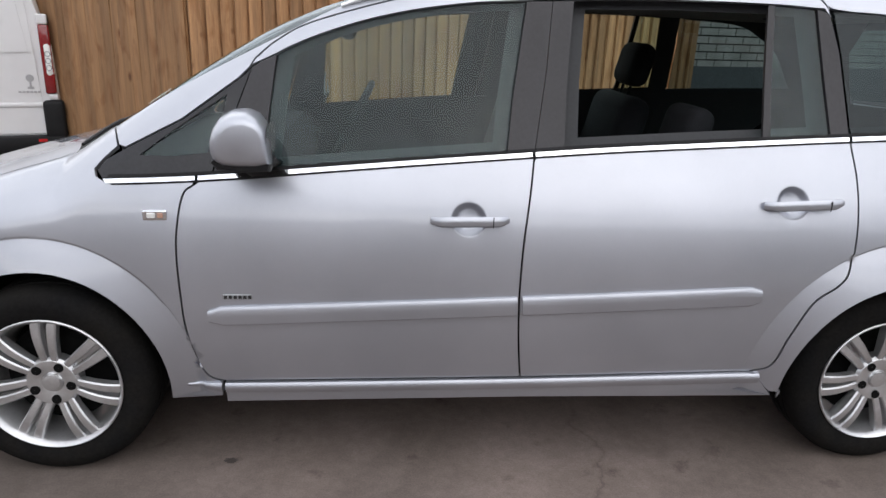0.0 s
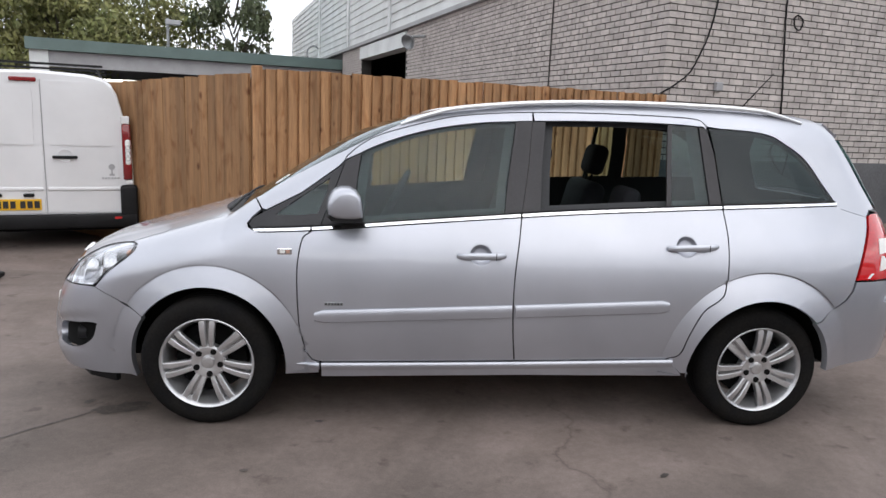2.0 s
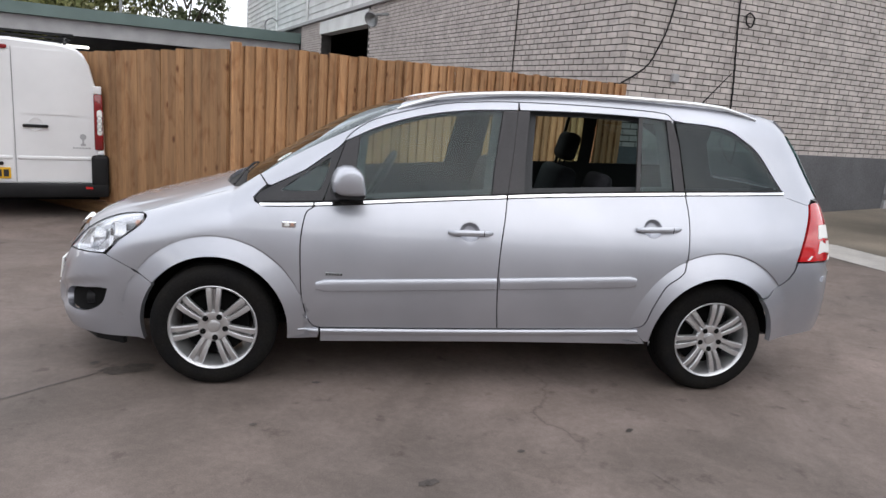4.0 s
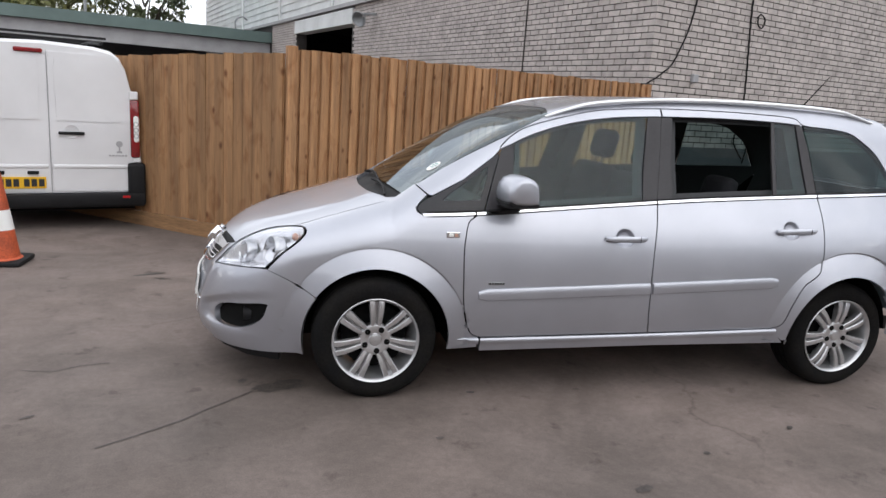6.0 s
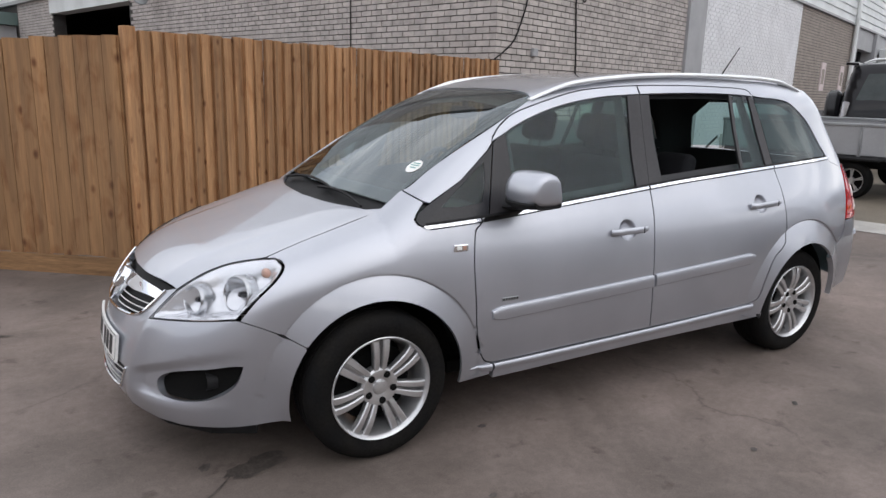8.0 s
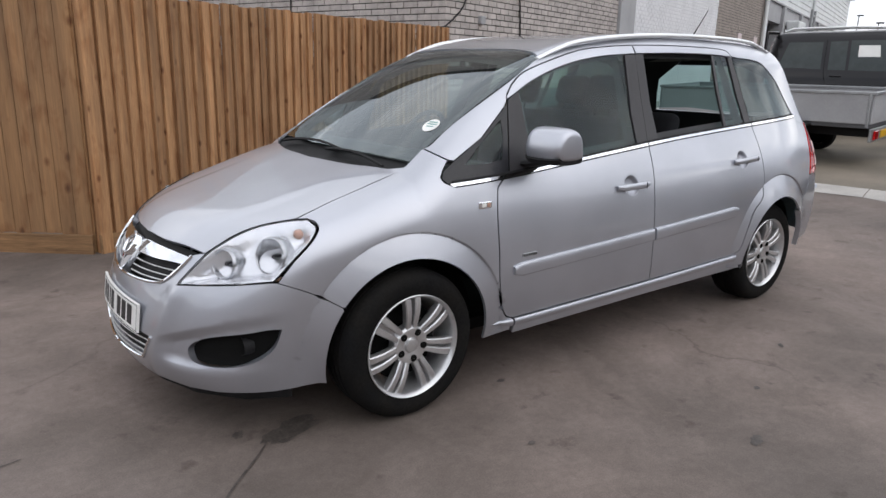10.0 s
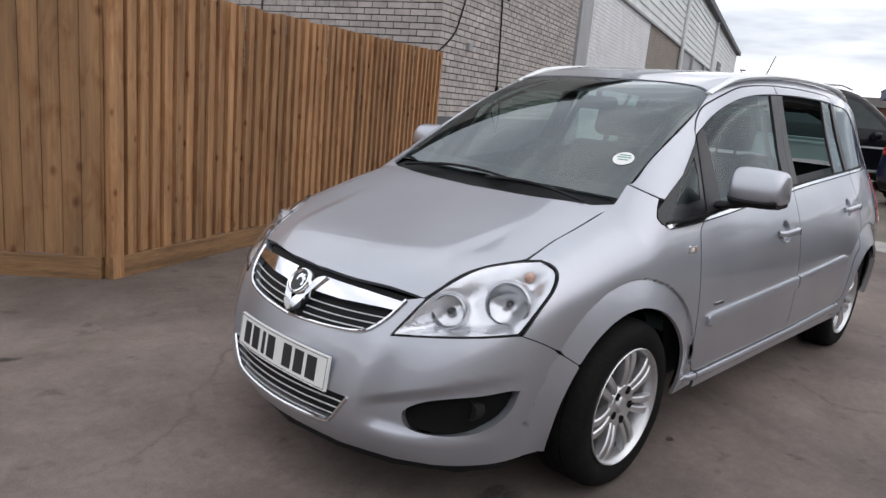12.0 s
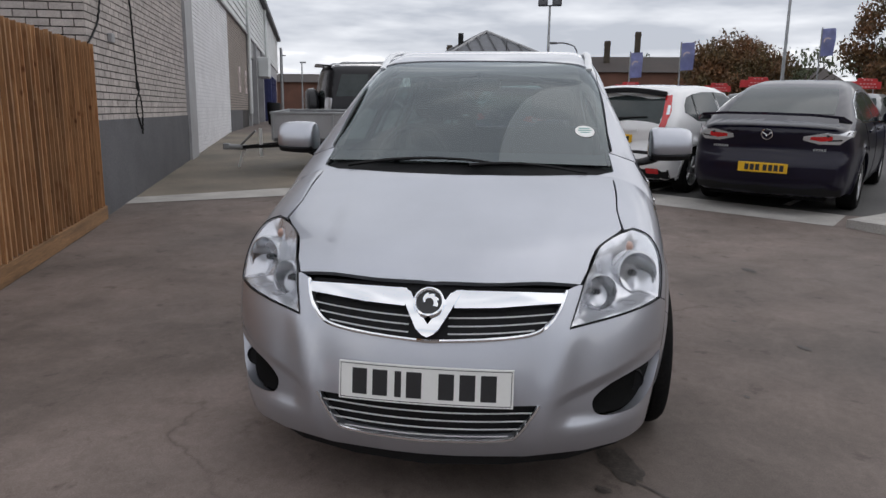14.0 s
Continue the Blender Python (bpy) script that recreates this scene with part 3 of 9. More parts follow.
def fence(a, b, pitch, height, seed, label, foot, proud=True):
    """A run of boards from a to b; foot gives the ground at its two ends."""
    top = new("fence")
    d = (b - a).normalized()
    ang = math.degrees(math.atan2(d.y, d.x))
    top.matrix_world = pose(a.x, a.y, 0, 0, 0, ang)
    length = (b - a).length
    r = random.Random(seed)
    meshes = [board_mesh(pitch - (0.010 if proud else 0.003), height, seed * 10 + k, 0.040 if proud else 0.024, 0.016 if proud else 0.021, WOOD if proud else WOODPLAIN) for k in range(6)]
    n = int(length / pitch)

    def ground_at(x):
        return foot[0] + (foot[1] - foot[0]) * x / length

    for i in range(n):
        ob = new("board", meshes[r.randrange(6)])
        ob.parent = top
        ob.location = (i * length / n, -0.022 + (r.uniform(-0.003, 0.003) if proud else 0.006), 0.155 + ground_at(i * length / n) + r.uniform(-0.008, 0.006))
        ob.scale = (1, 1, 1 - ground_at(i * length / n) / height - (0 if proud else 0.028 * (length - i * length / n)))
        ob.rotation_euler = (radians(r.uniform(-0.25, 0.25)), 0, radians(r.uniform(-1.2, 1.2) if proud else 0))
    bm = bmesh.new()
    box(bm, (-0.02, -0.062, -0.004), (length, -0.030, 0.15), 0.004)
    for v in bm.verts:
        v.co.z += ground_at(v.co.x)
    part("gravel_board", bm, GRAVELWOOD, top, "horizontal gravel board at the foot")
    for z in (0.35, 1.0, 1.65):
        bm = bmesh.new()
        box(bm, (0.0, 0.0, z - 0.04), (length, 0.04, z + 0.04), 0.004)
        part("rail", bm, POST, top)
    for k in range(int(length / 2.4) + 1):
        bm = bmesh.new()
        x = min(k * 2.4, length - 0.05)
        box(bm, (x - 0.05, 0.04, -0.08), (x + 0.05, 0.14, height - 0.05), 0.005)
        part("post", bm, POST, top)
    return tagged(top, label, "fence", "closeboard fence panels")


fence(CORNER, JOIN + (JOIN - CORNER).normalized() * 0.05, 0.1033, 1.71, 3, "tall new softwood closeboard fence beside the brick wall", (-0.066, 0.004))
fence(CORNER + Vector((-0.782, 0.623)) * 4.2, CORNER + Vector((-0.02, 0.015)), 0.118, 1.67, 4, "tall pale softwood fence behind the white van", (-0.066, -0.066), False)
bm = bmesh.new()
box(bm, (-0.045, -0.045, -0.07), (0.045, 0.045, 1.885), 0.006)
bm.transform(pose(CORNER.x + 0.035, CORNER.y - 0.01, 0, 0, 0, 20))
tagged(part("fence_post", bm, WOOD), "square softwood corner post of the fence", "post")

# ---- the brick workshop ----
D2, D1 = Vector((0.946, 0.325)), Vector((-0.25, 0.968))
N2, N1 = Vector((0.325, -0.946)), Vector((-0.968, -0.25))
PITCH, COURSE, LINE = 0.238, 0.0815, 3.75


def wall_frame(d, n):
    """Axes of a wall: x along it, y into it, z up."""
    m = Matrix.Identity(4)
    m.col[0], m.col[1], m.col[2], m.col[3] = (d.x, d.y, 0, 0), (-n.x, -n.y, 0, 0), (0, 0, 1, 0), (JOIN.x, JOIN.y, 0, 1)
    return m


workshop = new("workshop")
tagged(workshop, "long grey-brick industrial workshop with pale steel cladding", "building")


def wall_box(name, m, s0, s1, y0, y1, z0, z1, material, label="", parent=workshop):
    bm = bmesh.new()
    box(bm, (s0, y0, z0), (s1, y1, z1))
    bm.transform(m)
    bmesh.ops.recalc_face_normals(bm, faces=bm.faces)
    return part(name, bm, material, parent, label)


FACE2, FACE1 = wall_frame(D2, N2), wall_frame(D1, N1)
wall_box("wall", FACE2, 0.45, 6.1, 0.012, 0.35, 0, 7.0, MORTAR)
wall_box("wall", FACE1, 0.45, 11.5, 0.012, 0.35, 0, LINE, MORTAR)
wall_box("wall", FACE2, 0.014, 0.45, 0.012, 0.05, 0, 7.0, MORTAR)
wall_box("wall", FACE1, 0.03, 0.45, 0.012, 0.05, 0, 7.0, MORTAR)
wall_box("wall", FACE1, 17.0, 36.0, 0.012, 0.35, 0, LINE, MORTAR)
wall_box("wall", FACE1, 11.5, 17.0, 0.05, 0.35, 3.68, LINE, MORTAR)
wall_box("wall", FACE1, 0.45, 6.0, 0.012, 0.35, LINE, 7.0, MORTAR)
wall_box("lintel", FACE1, 11.4, 17.1, -0.05, 0.35, 3.30, 3.70, CLAD, "pale boxed lintel over the opening")
# box behind the bay, coloured near-black in place of its inner shade
wall_box("dark_opening", FACE1, 9.0, 19.5, 5.0, 5.2, 0, 3.6, VOID, "near-black panel, the interior's shade put into its colour")
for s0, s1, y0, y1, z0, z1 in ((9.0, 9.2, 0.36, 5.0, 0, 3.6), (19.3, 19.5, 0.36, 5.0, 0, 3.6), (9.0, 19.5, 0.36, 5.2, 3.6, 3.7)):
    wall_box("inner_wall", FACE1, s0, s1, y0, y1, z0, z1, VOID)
wall_box("painted_plinth", FACE2, -0.03, 6.1, -0.012, 0.012, 0.0, 1.075, BASEGREY, "dark grey painted plinth")
wall_box("pilaster", FACE2, 6.1, 6.95, -0.06, 0.35, 0, 7.0, GREYPAINT, "smooth grey pilaster")
wall_box("wall", FACE2, 6.95, 14.1, 0.012, 0.35, 0, 4.0, WHITEJOINT)
wall_box("wall", FACE2, 14.1, 20.9, 0.012, 0.35, 0, 4.0, MORTAR)
wall_box("painted_plinth", FACE2, 14.1, 18.0, -0.014, 0.012, 0.0, 1.15, BASEGREY, "dark grey painted plinth")
for s, w in ((20.9, 0.35), (24.6, 0.5), (29.5, 0.5), (36.0, 0.5)):
    wall_box("column", FACE2, s, s + w, -0.12, 0.35, 0, 4.0, GREYPAINT, "grey steel column")
# near-black panel painted as the shade inside this doorway
wall_box("dark_opening", FACE2, 21.2, 24.7, 0.9, 1.1, 0, 3.4, VOID, "near-black panel for the shade in the doorway")
wall_box("dark_opening", FACE2, 25.1, 29.5, 0.5, 0.7, 0, 3.4, BASEGREY, "recessed dark grey door")
wall_box("lintel", FACE2, 21.2, 50.0, 0.0, 0.3, 3.3, 4.0, GREYPAINT, "grey band over the doors")
wall_box("wall", FACE2, 30.0, 50.0, 0.02, 0.3, 0, 3.4, TANBRICK)
for s in (17.0, 19.6):
    pane = wall_box("notice", FACE2, s, s + 0.55, -0.03, 0.0, 1.75, 2.6, PALEBAR, "small pale notice panel")
    wall_box("notice_field", FACE2, s + 0.12, s + 0.43, -0.035, -0.03, 1.95, 2.4, TANBRICK, "", pane)


def cladding(m, s0, s1, z0, z1, pitch, name="cladding"):
    """Profiled steel sheet with level ribs."""
    bm = bmesh.new()
    z = z0
    while z < z1:
        box(bm, (s0, -0.05, z), (s1, 0.10, z + pitch * 0.62))
        box(bm, (s0, -0.015, z + pitch * 0.62), (s1, 0.10, z + pitch))
        z += pitch
    bm.transform(m)
    bmesh.ops.recalc_face_normals(bm, faces=bm.faces)
    return part(name, bm, CLAD, workshop, "pale ribbed steel cladding")


cladding(FACE1, 6.0, 36.0, LINE + 0.10, 6.6, 0.24)
wall_box("flashing", FACE1, -0.02, 36.1, -0.10, 0.1, LINE, LINE + 0.10, GREYPAINT, "grey flashing under the cladding")
cladding(FACE2, 6.95, 52.0, 4.06, 6.5, 0.24)
wall_box("flashing", FACE2, 6.95, 52.0, -0.08, 0.1, 4.0, 4.06, GREYPAINT, "grey flashing under the cladding")
wall_box("roof_edge", FACE2, 0.0, 52.4, -0.30, 0.4, 6.5, 6.75, BASEGREY, "dark eaves gutter")
for s in (13.0, 19.0, 25.5):
    bm = bmesh.new()
    rod(bm, (s, -0.09, LINE + 0.1), (s, -0.09, 6.5), 0.05, n=8)
    bm.transform(FACE1)
    part("downpipe", bm, CLAD, workshop)
for s in (20.7, 33.0):
    bm = bmesh.new()
    rod(bm, (s, -0.12, 1.0), (s, -0.12, 6.5), 0.07, n=8)
    bm.transform(FACE2)
    part("downpipe", bm, CLAD, workshop, "pale downpipe")
bm = bmesh.new()
prism(bm, [tuple(JOIN + D2 * 0.3 + D1 * 0.3), tuple(JOIN + D2 * 52), tuple(JOIN + D2 * 52 + D1 * 36), tuple(JOIN + D1 * 36)], 6.45, 6.55)
part("flat_roof", bm, BASEGREY, workshop, "dark flat roof")

# bricks: those by the corner each for itself, the rest as one skin
BRICK_BOX = [(x, y, z) for x in (0, 1) for y in (0, 1) for z in (0, 1)]
BRICK_FACES = [(0, 1, 3, 2), (4, 6, 7, 5), (0, 4, 5, 1), (2, 3, 7, 6), (1, 5, 7, 3), (0, 2, 6, 4)]


def courses(s0, s1, z0, z1):
    """Every brick of a stretcher-bond wall: start, length, foot."""
    for k in range(int(z0 / COURSE), int(z1 / COURSE)):
        z = k * COURSE
        s = s0 - (PITCH / 2 if k % 2 else 0)
        while s < s1:
            a, b = max(s, s0), min(s + PITCH - 0.014, s1)
            if b - a > 0.03:
                yield a, b - a, z
            s += PITCH


def brick_skin(name, m, cells, material, label, depth=0.014):
    r = random.Random(len(cells))
    verts, faces = [], []
    for s, w, z in cells:
        out = -r.uniform(0.0, 0.003)
        n = len(verts)
        verts += [tuple(m @ Vector((s + w * x, out + depth * y, z + 0.0065 + (COURSE - 0.014) * zz))) for x, y, zz in BRICK_BOX]
        faces += [tuple(n + i for i in f) for f in BRICK_FACES]
    me = bpy.data.meshes.new(name)
    me.from_pydata(verts, [], faces)
    me.materials.append(material)
    ob = new(name, me)
    ob.parent = workshop
    return tagged(ob, label, kind="stuff")


def opening(s):
    return 11.35 < s < 17.1


near2 = [c for c in courses(0.0, 6.1, 1.08, 6.5)]
near1 = [c for c in courses(0.0, 20.4, 1.5, LINE) if not opening(c[0] + c[1] / 2)] + list(courses(0.0, 6.0, LINE + 0.11, 6.5))
pick2 = [c for c in near2 if c[0] < 1.9 and 1.7 < c[2] < 3.1][:150]
pick1 = [c for c in near1 if c[0] < 2.2 and 1.8 < c[2] < 3.0][:150]
brick_skin("brickwork", FACE2, [c for c in near2 if c not in pick2], BRICK_J, "grey-buff stretcher-bond brickwork")
brick_skin("brickwork", FACE1, [c for c in near1 if c not in pick1], BRICK_J, "grey-buff stretcher-bond brickwork")
brick_skin("brickwork", FACE2, list(courses(6.95, 14.1, 0.0, 4.0)), WHITEBRICK, "white painted brickwork")
brick_skin("brickwork", FACE2, list(courses(14.1, 20.9, 1.15, 4.0)), TANBRICK, "brown brickwork", 0.013)
brick_shapes = {}
for m, cells in ((FACE2, pick2), (FACE1, pick1)):
    for s, w, z in cells:
        key = round(w, 3)
        if key not in brick_shapes:
            me = bpy.data.meshes.new("brick")
            me.from_pydata([(w * x, 0.014 * y, 0.0065 + (COURSE - 0.014) * zz) for x, y, zz in BRICK_BOX], [], BRICK_FACES)
            me.materials.append(BRICK)
            brick_shapes[key] = me
        ob = new("brick", brick_shapes[key])
        ob.parent = workshop
        ob.matrix_local = m @ Matrix.Translation((s, -rnd.uniform(0, 0.003), z))

# fittings on the workshop wall
def cable(name, m, pts, r, label):
    bm = bmesh.new()
    line = [m @ Vector((s, -0.02 - 0.004 * (i % 3), z)) for i, (s, z) in enumerate(bend(*pts, n=8))]
    sweep(bm, line, oval(r, r, 6), up=(N2.x, N2.y, 0.02))
    return tagged(part(name, bm, BLACK, None, label, True), "", "cable")


cable("cable", FACE2, [(0.74, 3.3), (0.70, 2.96), (0.62, 2.62), (0.53, 2.41), (0.38, 2.15), (0.15, 1.98), (-0.04, 1.88)], 0.011, "black cable sagging across the brick wall")
cable("cable", FACE2, [(1.86, 3.4), (1.88, 2.96), (1.93, 2.5), (1.99, 2.0), (2.02, 1.62), (2.06, 1.44)], 0.012, "black cable hanging down the brick wall")
cable("cable", FACE2, [(2.06, 1.44), (1.98, 1.50), (2.03, 1.56), (2.12, 1.47), (2.06, 1.38), (1.93, 1.30), (1.92, 1.16), (2.05, 1.02), (2.15, 0.93)], 0.010, "knotted black cable loops on the wall")
cable("cable", FACE2, [(2.06, 1.40), (2.18, 1.34), (2.24, 1.18), (2.22, 1.02), (2.18, 0.86)], 0.010, "loose black cable end on the wall")
cable("cable", FACE2, [(2.02, 2.93), (2.10, 2.98), (2.20, 2.92), (2.16, 2.80), (2.06, 2.84), (2.04, 2.93)], 0.010, "coiled black cable on the wall")
bm = bmesh.new()
rod(bm, (2.99, -0.01, 1.5), (2.99, -0.01, LINE), 0.012, n=6)
bm.transform(FACE1)
tagged(part("movement_joint", bm, MORTAR), "dark movement joint in the brickwork", "joint", kind="structure")
bm = bmesh.new()
box(bm, (0.80, -0.06, 1.95), (0.92, 0.0, 2.06), 0.01)
bm.transform(FACE2)
tagged(part("vent_box", bm, GREYPAINT), "small grey box on the brick wall", "box")
bm = bmesh.new()
rod(bm, (9.7, -0.02, 3.42), (9.7, -0.35, 3.38), 0.035, n=8)
bm.transform(FACE1)
flood = tagged(part("floodlight", bm, STEEL), "round grey floodlight on a wall arm", "lamp")
bm = bmesh.new()
spin(bm, [(0.02, -0.2), (0.10, -0.16), (0.20, 0.0), (0.18, 0.01)], 20, "z")
bm.transform(FACE1 @ pose(9.85, -0.42, 3.27, 115, 0, -35))
part("lamp_head", bm, STEEL, flood, smooth=True)

# ---- the low green-fascia canopy ----
C0, C1 = Vector((-12.1, 20.7)), JOIN + D1 * 20.6
cd = (C1 - C0).normalized()
canopy = new("canopy_building")
tagged(canopy, "low open canopy with a green-grey fascia and a lit strip lamp", "building")
cm = pose(C0.x, C0.y, 0, 0, 0, math.degrees(math.atan2(cd.y, cd.x)))
L = (C1 - C0).length
for name, lo, hi, mt, lb in (
    ("fascia", (-0.3, -0.1, 3.12), (L, 0.3, 3.50), GREENFASCIA, "green-grey fascia"),
    ("roof", (-0.3, 0.3, 3.35), (L, 9, 3.45), GREENFASCIA, ""),
    ("beam", (0.3, 0.1, 2.60), (L, 0.35, 3.10), GREYPAINT, "grey beam"),
    ("end_post", (-0.2, 0.05, 0), (0.35, 0.35, 3.12), CLAD, "white end post"),
    ("back_wall", (0, 8.6, 0), (L, 9, 3.3), BASEGREY, "dark back wall"),
):
    bm = bmesh.new()
    box(bm, lo, hi)
    bm.transform(cm)
    part(name, bm, mt, canopy, lb)
TUBE = glow("strip_lamp_tube", (1.0, 0.97, 0.9), 3.0)
bm = bmesh.new()
box(bm, (1.6, 6.4, 2.36), (3.4, 6.6, 2.47), 0.02)
bm.transform(cm)
tagged(part("strip_lamp", bm, TUBE), "lit fluorescent strip lamp under the canopy", "lamp")
bm = bmesh.new()
rod(bm, (4.1, 0.2, 3.5), (4.1, 0.2, 4.5), 0.05, n=8)
box(bm, (4.0, -0.2, 4.25), (4.5, 0.0, 4.42), 0.02)
bm.transform(cm)
tagged(part("camera_pole", bm, STEEL), "small security camera on a pole", "camera")
bm = bmesh.new()
sweep(bm, [cm @ Vector(p) for p in bend((9.1, 0.1, 3.5), (9.1, 0.1, 3.8), (9.3, 0.0, 3.95), (9.5, 0.0, 3.85))], oval(0.03, 0.03, 6), up=(0, 1, 0))
tagged(part("vent_pipe", bm, STEEL), "bent grey vent pipe on the canopy roof", "pipe")

# ---- the white van ----
van = new("van")
tagged(van, "white panel van parked before the wooden fence", "van")
VM = pose(-3.30, 3.89, -0.03, 0, 0, 20)


def van_part(name, build, material, label="", smooth=False, parent=None):
    bm = bmesh.new()
    build(bm)
    bm.transform(VM)
    bmesh.ops.recalc_face_normals(bm, faces=bm.faces)
    return part(name, bm, material, parent or van, label, smooth)


def van_shell(bm):
    ring = lambda y, k, top: [bm.verts.new((-0.86 + sx, y, z)) for sx, z in (
        (0.84 * k, 0.33), (0.875 * k, 0.66), (0.86 * k, 1.05), (0.80 * k, 1.36), (0.74 * k, 1.60), (0.68 * k, top - 0.09), (0.60 * k, top - 0.03), (0.45 * k, top), (0, top + 0.02),
        (-0.45 * k, top), (-0.60 * k, top - 0.03), (-0.68 * k, top - 0.09), (-0.74 * k, 1.60), (-0.80 * k, 1.36), (-0.86 * k, 1.05), (-0.875 * k, 0.66), (-0.84 * k, 0.33))]
    rows = [ring(0.0, 0.985, 1.77), ring(0.03, 1.0, 1.80), ring(1.5, 1.02, 1.83), ring(3.4, 1.02, 1.80), ring(4.0, 0.99, 1.40), ring(4.6, 0.95, 1.05)]
    for a, b in zip(rows, rows[1:]):
        for i in range(len(a) - 1):
            bm.faces.new((a[i], a[i + 1], b[i + 1], b[i]))
    bm.faces.new(rows[0])
    bm.faces.new(rows[-1])


van_part("van_body", van_shell, VANWHITE, "", True)


def door_panel(bm, s0, s1, z0, z1, y, r=0.05):
    out = [(s0, z0), (s1, z0), (s1 - (0.06 if s1 > -0.5 else 0.0), z1 - 0.10), (s1 - (0.14 if s1 > -0.5 else 0.0), z1), (s0 + (0.14 if s0 < -1.2 else 0.0), z1), (s0 + (0.06 if s0 < -1.2 else 0.0), z1 - 0.10)]
    a = [bm.verts.new((s, y, z)) for s, z in out]
    b = [bm.verts.new((s, y + 0.03, z)) for s, z in out]
    bm.faces.new(a)
    for i in range(len(a)):
        j = (i + 1) % len(a)
        bm.faces.new((a[i], a[j], b[j], b[i]))
    bmesh.ops.bevel(bm, geom=[e for e in bm.edges if all(v in a for v in e.verts)], offset=0.012, segments=2, affect="EDGES")


for s0, s1 in ((-1.63, -0.835), (-0.825, -0.10)):
    leaf = van_part("rear_door", lambda bm: door_panel(bm, s0, s1, 0.34, 1.73, -0.014), VANWHITE, "white windowless rear door", True)
    van_part("door_pressing", lambda bm: door_panel(bm, s0 + 0.05, s1 - 0.07, 1.05, 1.66, -0.022), VANWHITE, "raised upper pressing", True, leaf)
    van_part("door_rib", lambda bm: box(bm, (s0 + 0.01, -0.026, 0.585), (s1 - 0.02, 0.0, 0.625), 0.012, 2), VANWHITE, "", True, leaf)
    van_part("door_handle" if s1 > -0.5 else "hinge_block", (lambda bm: box(bm, (-0.755, -0.050, 0.925), (-0.520, -0.02, 0.955), 0.01, 2)) if s1 > -0.5 else (lambda bm: [box(bm, (x0, -0.04, 0.525), (x0 + 0.10, -0.015, 0.560), 0.008) for x0 in (-1.33, -1.04)]), BLACK, "black plastic", False, leaf)
leafs = [o for o in van.children if o.name.startswith("rear_door")]
van_part("handle_dish", lambda bm: spin(bm, [(0.0005, 0.0), (0.058, -0.002), (0.066, -0.006)], 20, "y", (-0.635, -0.018, 0.955)), VANWHITE, "", True, leafs[-1])
van_part("badge_mark", lambda bm: [spin(bm, [(0.0005, -0.003), (0.032, -0.003), (0.032, 0.01)], 14, "y", (-0.20, -0.016, 0.84)), box(bm, (-0.225, -0.018, 0.745), (-0.175, -0.012, 0.765)), box(bm, (-0.208, -0.018, 0.76), (-0.192, -0.012, 0.83)), [box(bm, (-0.30 + 0.03 * k, -0.018, 0.712), (-0.279 + 0.03 * k, -0.012, 0.728)) for k in range(6)]], GREYPAINT, "small grey emblem", False, leafs[-1])
van_part("rear_bumper", lambda bm: [box(bm, (-1.80, -0.09, 0.19), (0.04, 0.10, 0.335), 0.03, 2), box(bm, (-0.125, -0.075, 0.20), (0.045, 0.12, 0.645), 0.035, 3), box(bm, (-1.80, -0.075, 0.20), (-1.60, 0.12, 0.645), 0.035, 3)], BLACK, "black plastic bumper", True)
van_part("reflector", lambda bm: box(bm, (-0.19, -0.097, 0.285), (-0.12, -0.08, 0.31)), REDLENS, "red reflector")
# near-black boxes added to deepen the shade under the van
van_part("towing_skirt", lambda bm: box(bm, (-1.7, 0.05, 0.15), (-0.05, 0.3, 0.25)), VOID, "near-black box added for the shade under the van")
van_part("underside", lambda bm: box(bm, (-1.60, 0.25, 0.16), (-0.12, 4.3, 0.36)), VOID, "near-black box added for the shade under the van")
for x in (-0.045, -1.68):
    lamp = van_part("tail_lamp", lambda bm: box(bm, (x - 0.045, -0.03, 0.70), (x + 0.045, 0.12, 1.30), 0.02, 3), DARKLENS, "tall red and clear tail lamp", True)
    for z in (0.93, 0.99, 1.05):
        van_part("bulb_bowl", lambda bm: spin(bm, [(0.0005, 0.012), (0.018, 0.004), (0.024, -0.006), (0.026, 0.004)], 16, "y", (x + 0.008, -0.036, z)), REFLECT, "", True, lamp)
    van_part("clear_band", lambda bm: box(bm, (x - 0.030, -0.034, 0.85), (x + 0.047, 0.06, 1.15), 0.03, 3), PLATE_W, "pale clear band", True, lamp)
    van_part("lamp_cap", lambda bm: box(bm, (x - 0.05, -0.028, 1.30), (x + 0.035, 0.1, 1.385), 0.008), VANWHITE, "", False, lamp)
    van_part("lamp_cap", lambda bm: box(bm, (x - 0.02, -0.03, 0.65), (x + 0.05, 0.1, 0.695), 0.008), VANWHITE, "", False, lamp)
van_part("door_seal", lambda bm: box(bm, (-0.833, -0.008, 0.34), (-0.827, 0.0, 1.73)), GREYPAINT, "dark gap between the doors")
van_part("brake_lamp", lambda bm: box(bm, (-1.10, -0.035, 1.700), (-0.86, 0.0, 1.742), 0.008), DARKLENS, "high red brake lamp")
vplate = van_part("number_plate", lambda bm: box(bm, (-1.385, -0.030, 0.385), (-0.88, -0.012, 0.500), 0.004), PLATE_Y, "yellow number plate")
for k in range(7):
    van_part("dark_bar", lambda bm: box(bm, (-1.355 + 0.064 * k + (0.025 if k > 3 else 0), -0.033, 0.405), (-1.307 + 0.064 * k + (0.025 if k > 3 else 0), -0.030, 0.480)), INK, "", False, vplate)
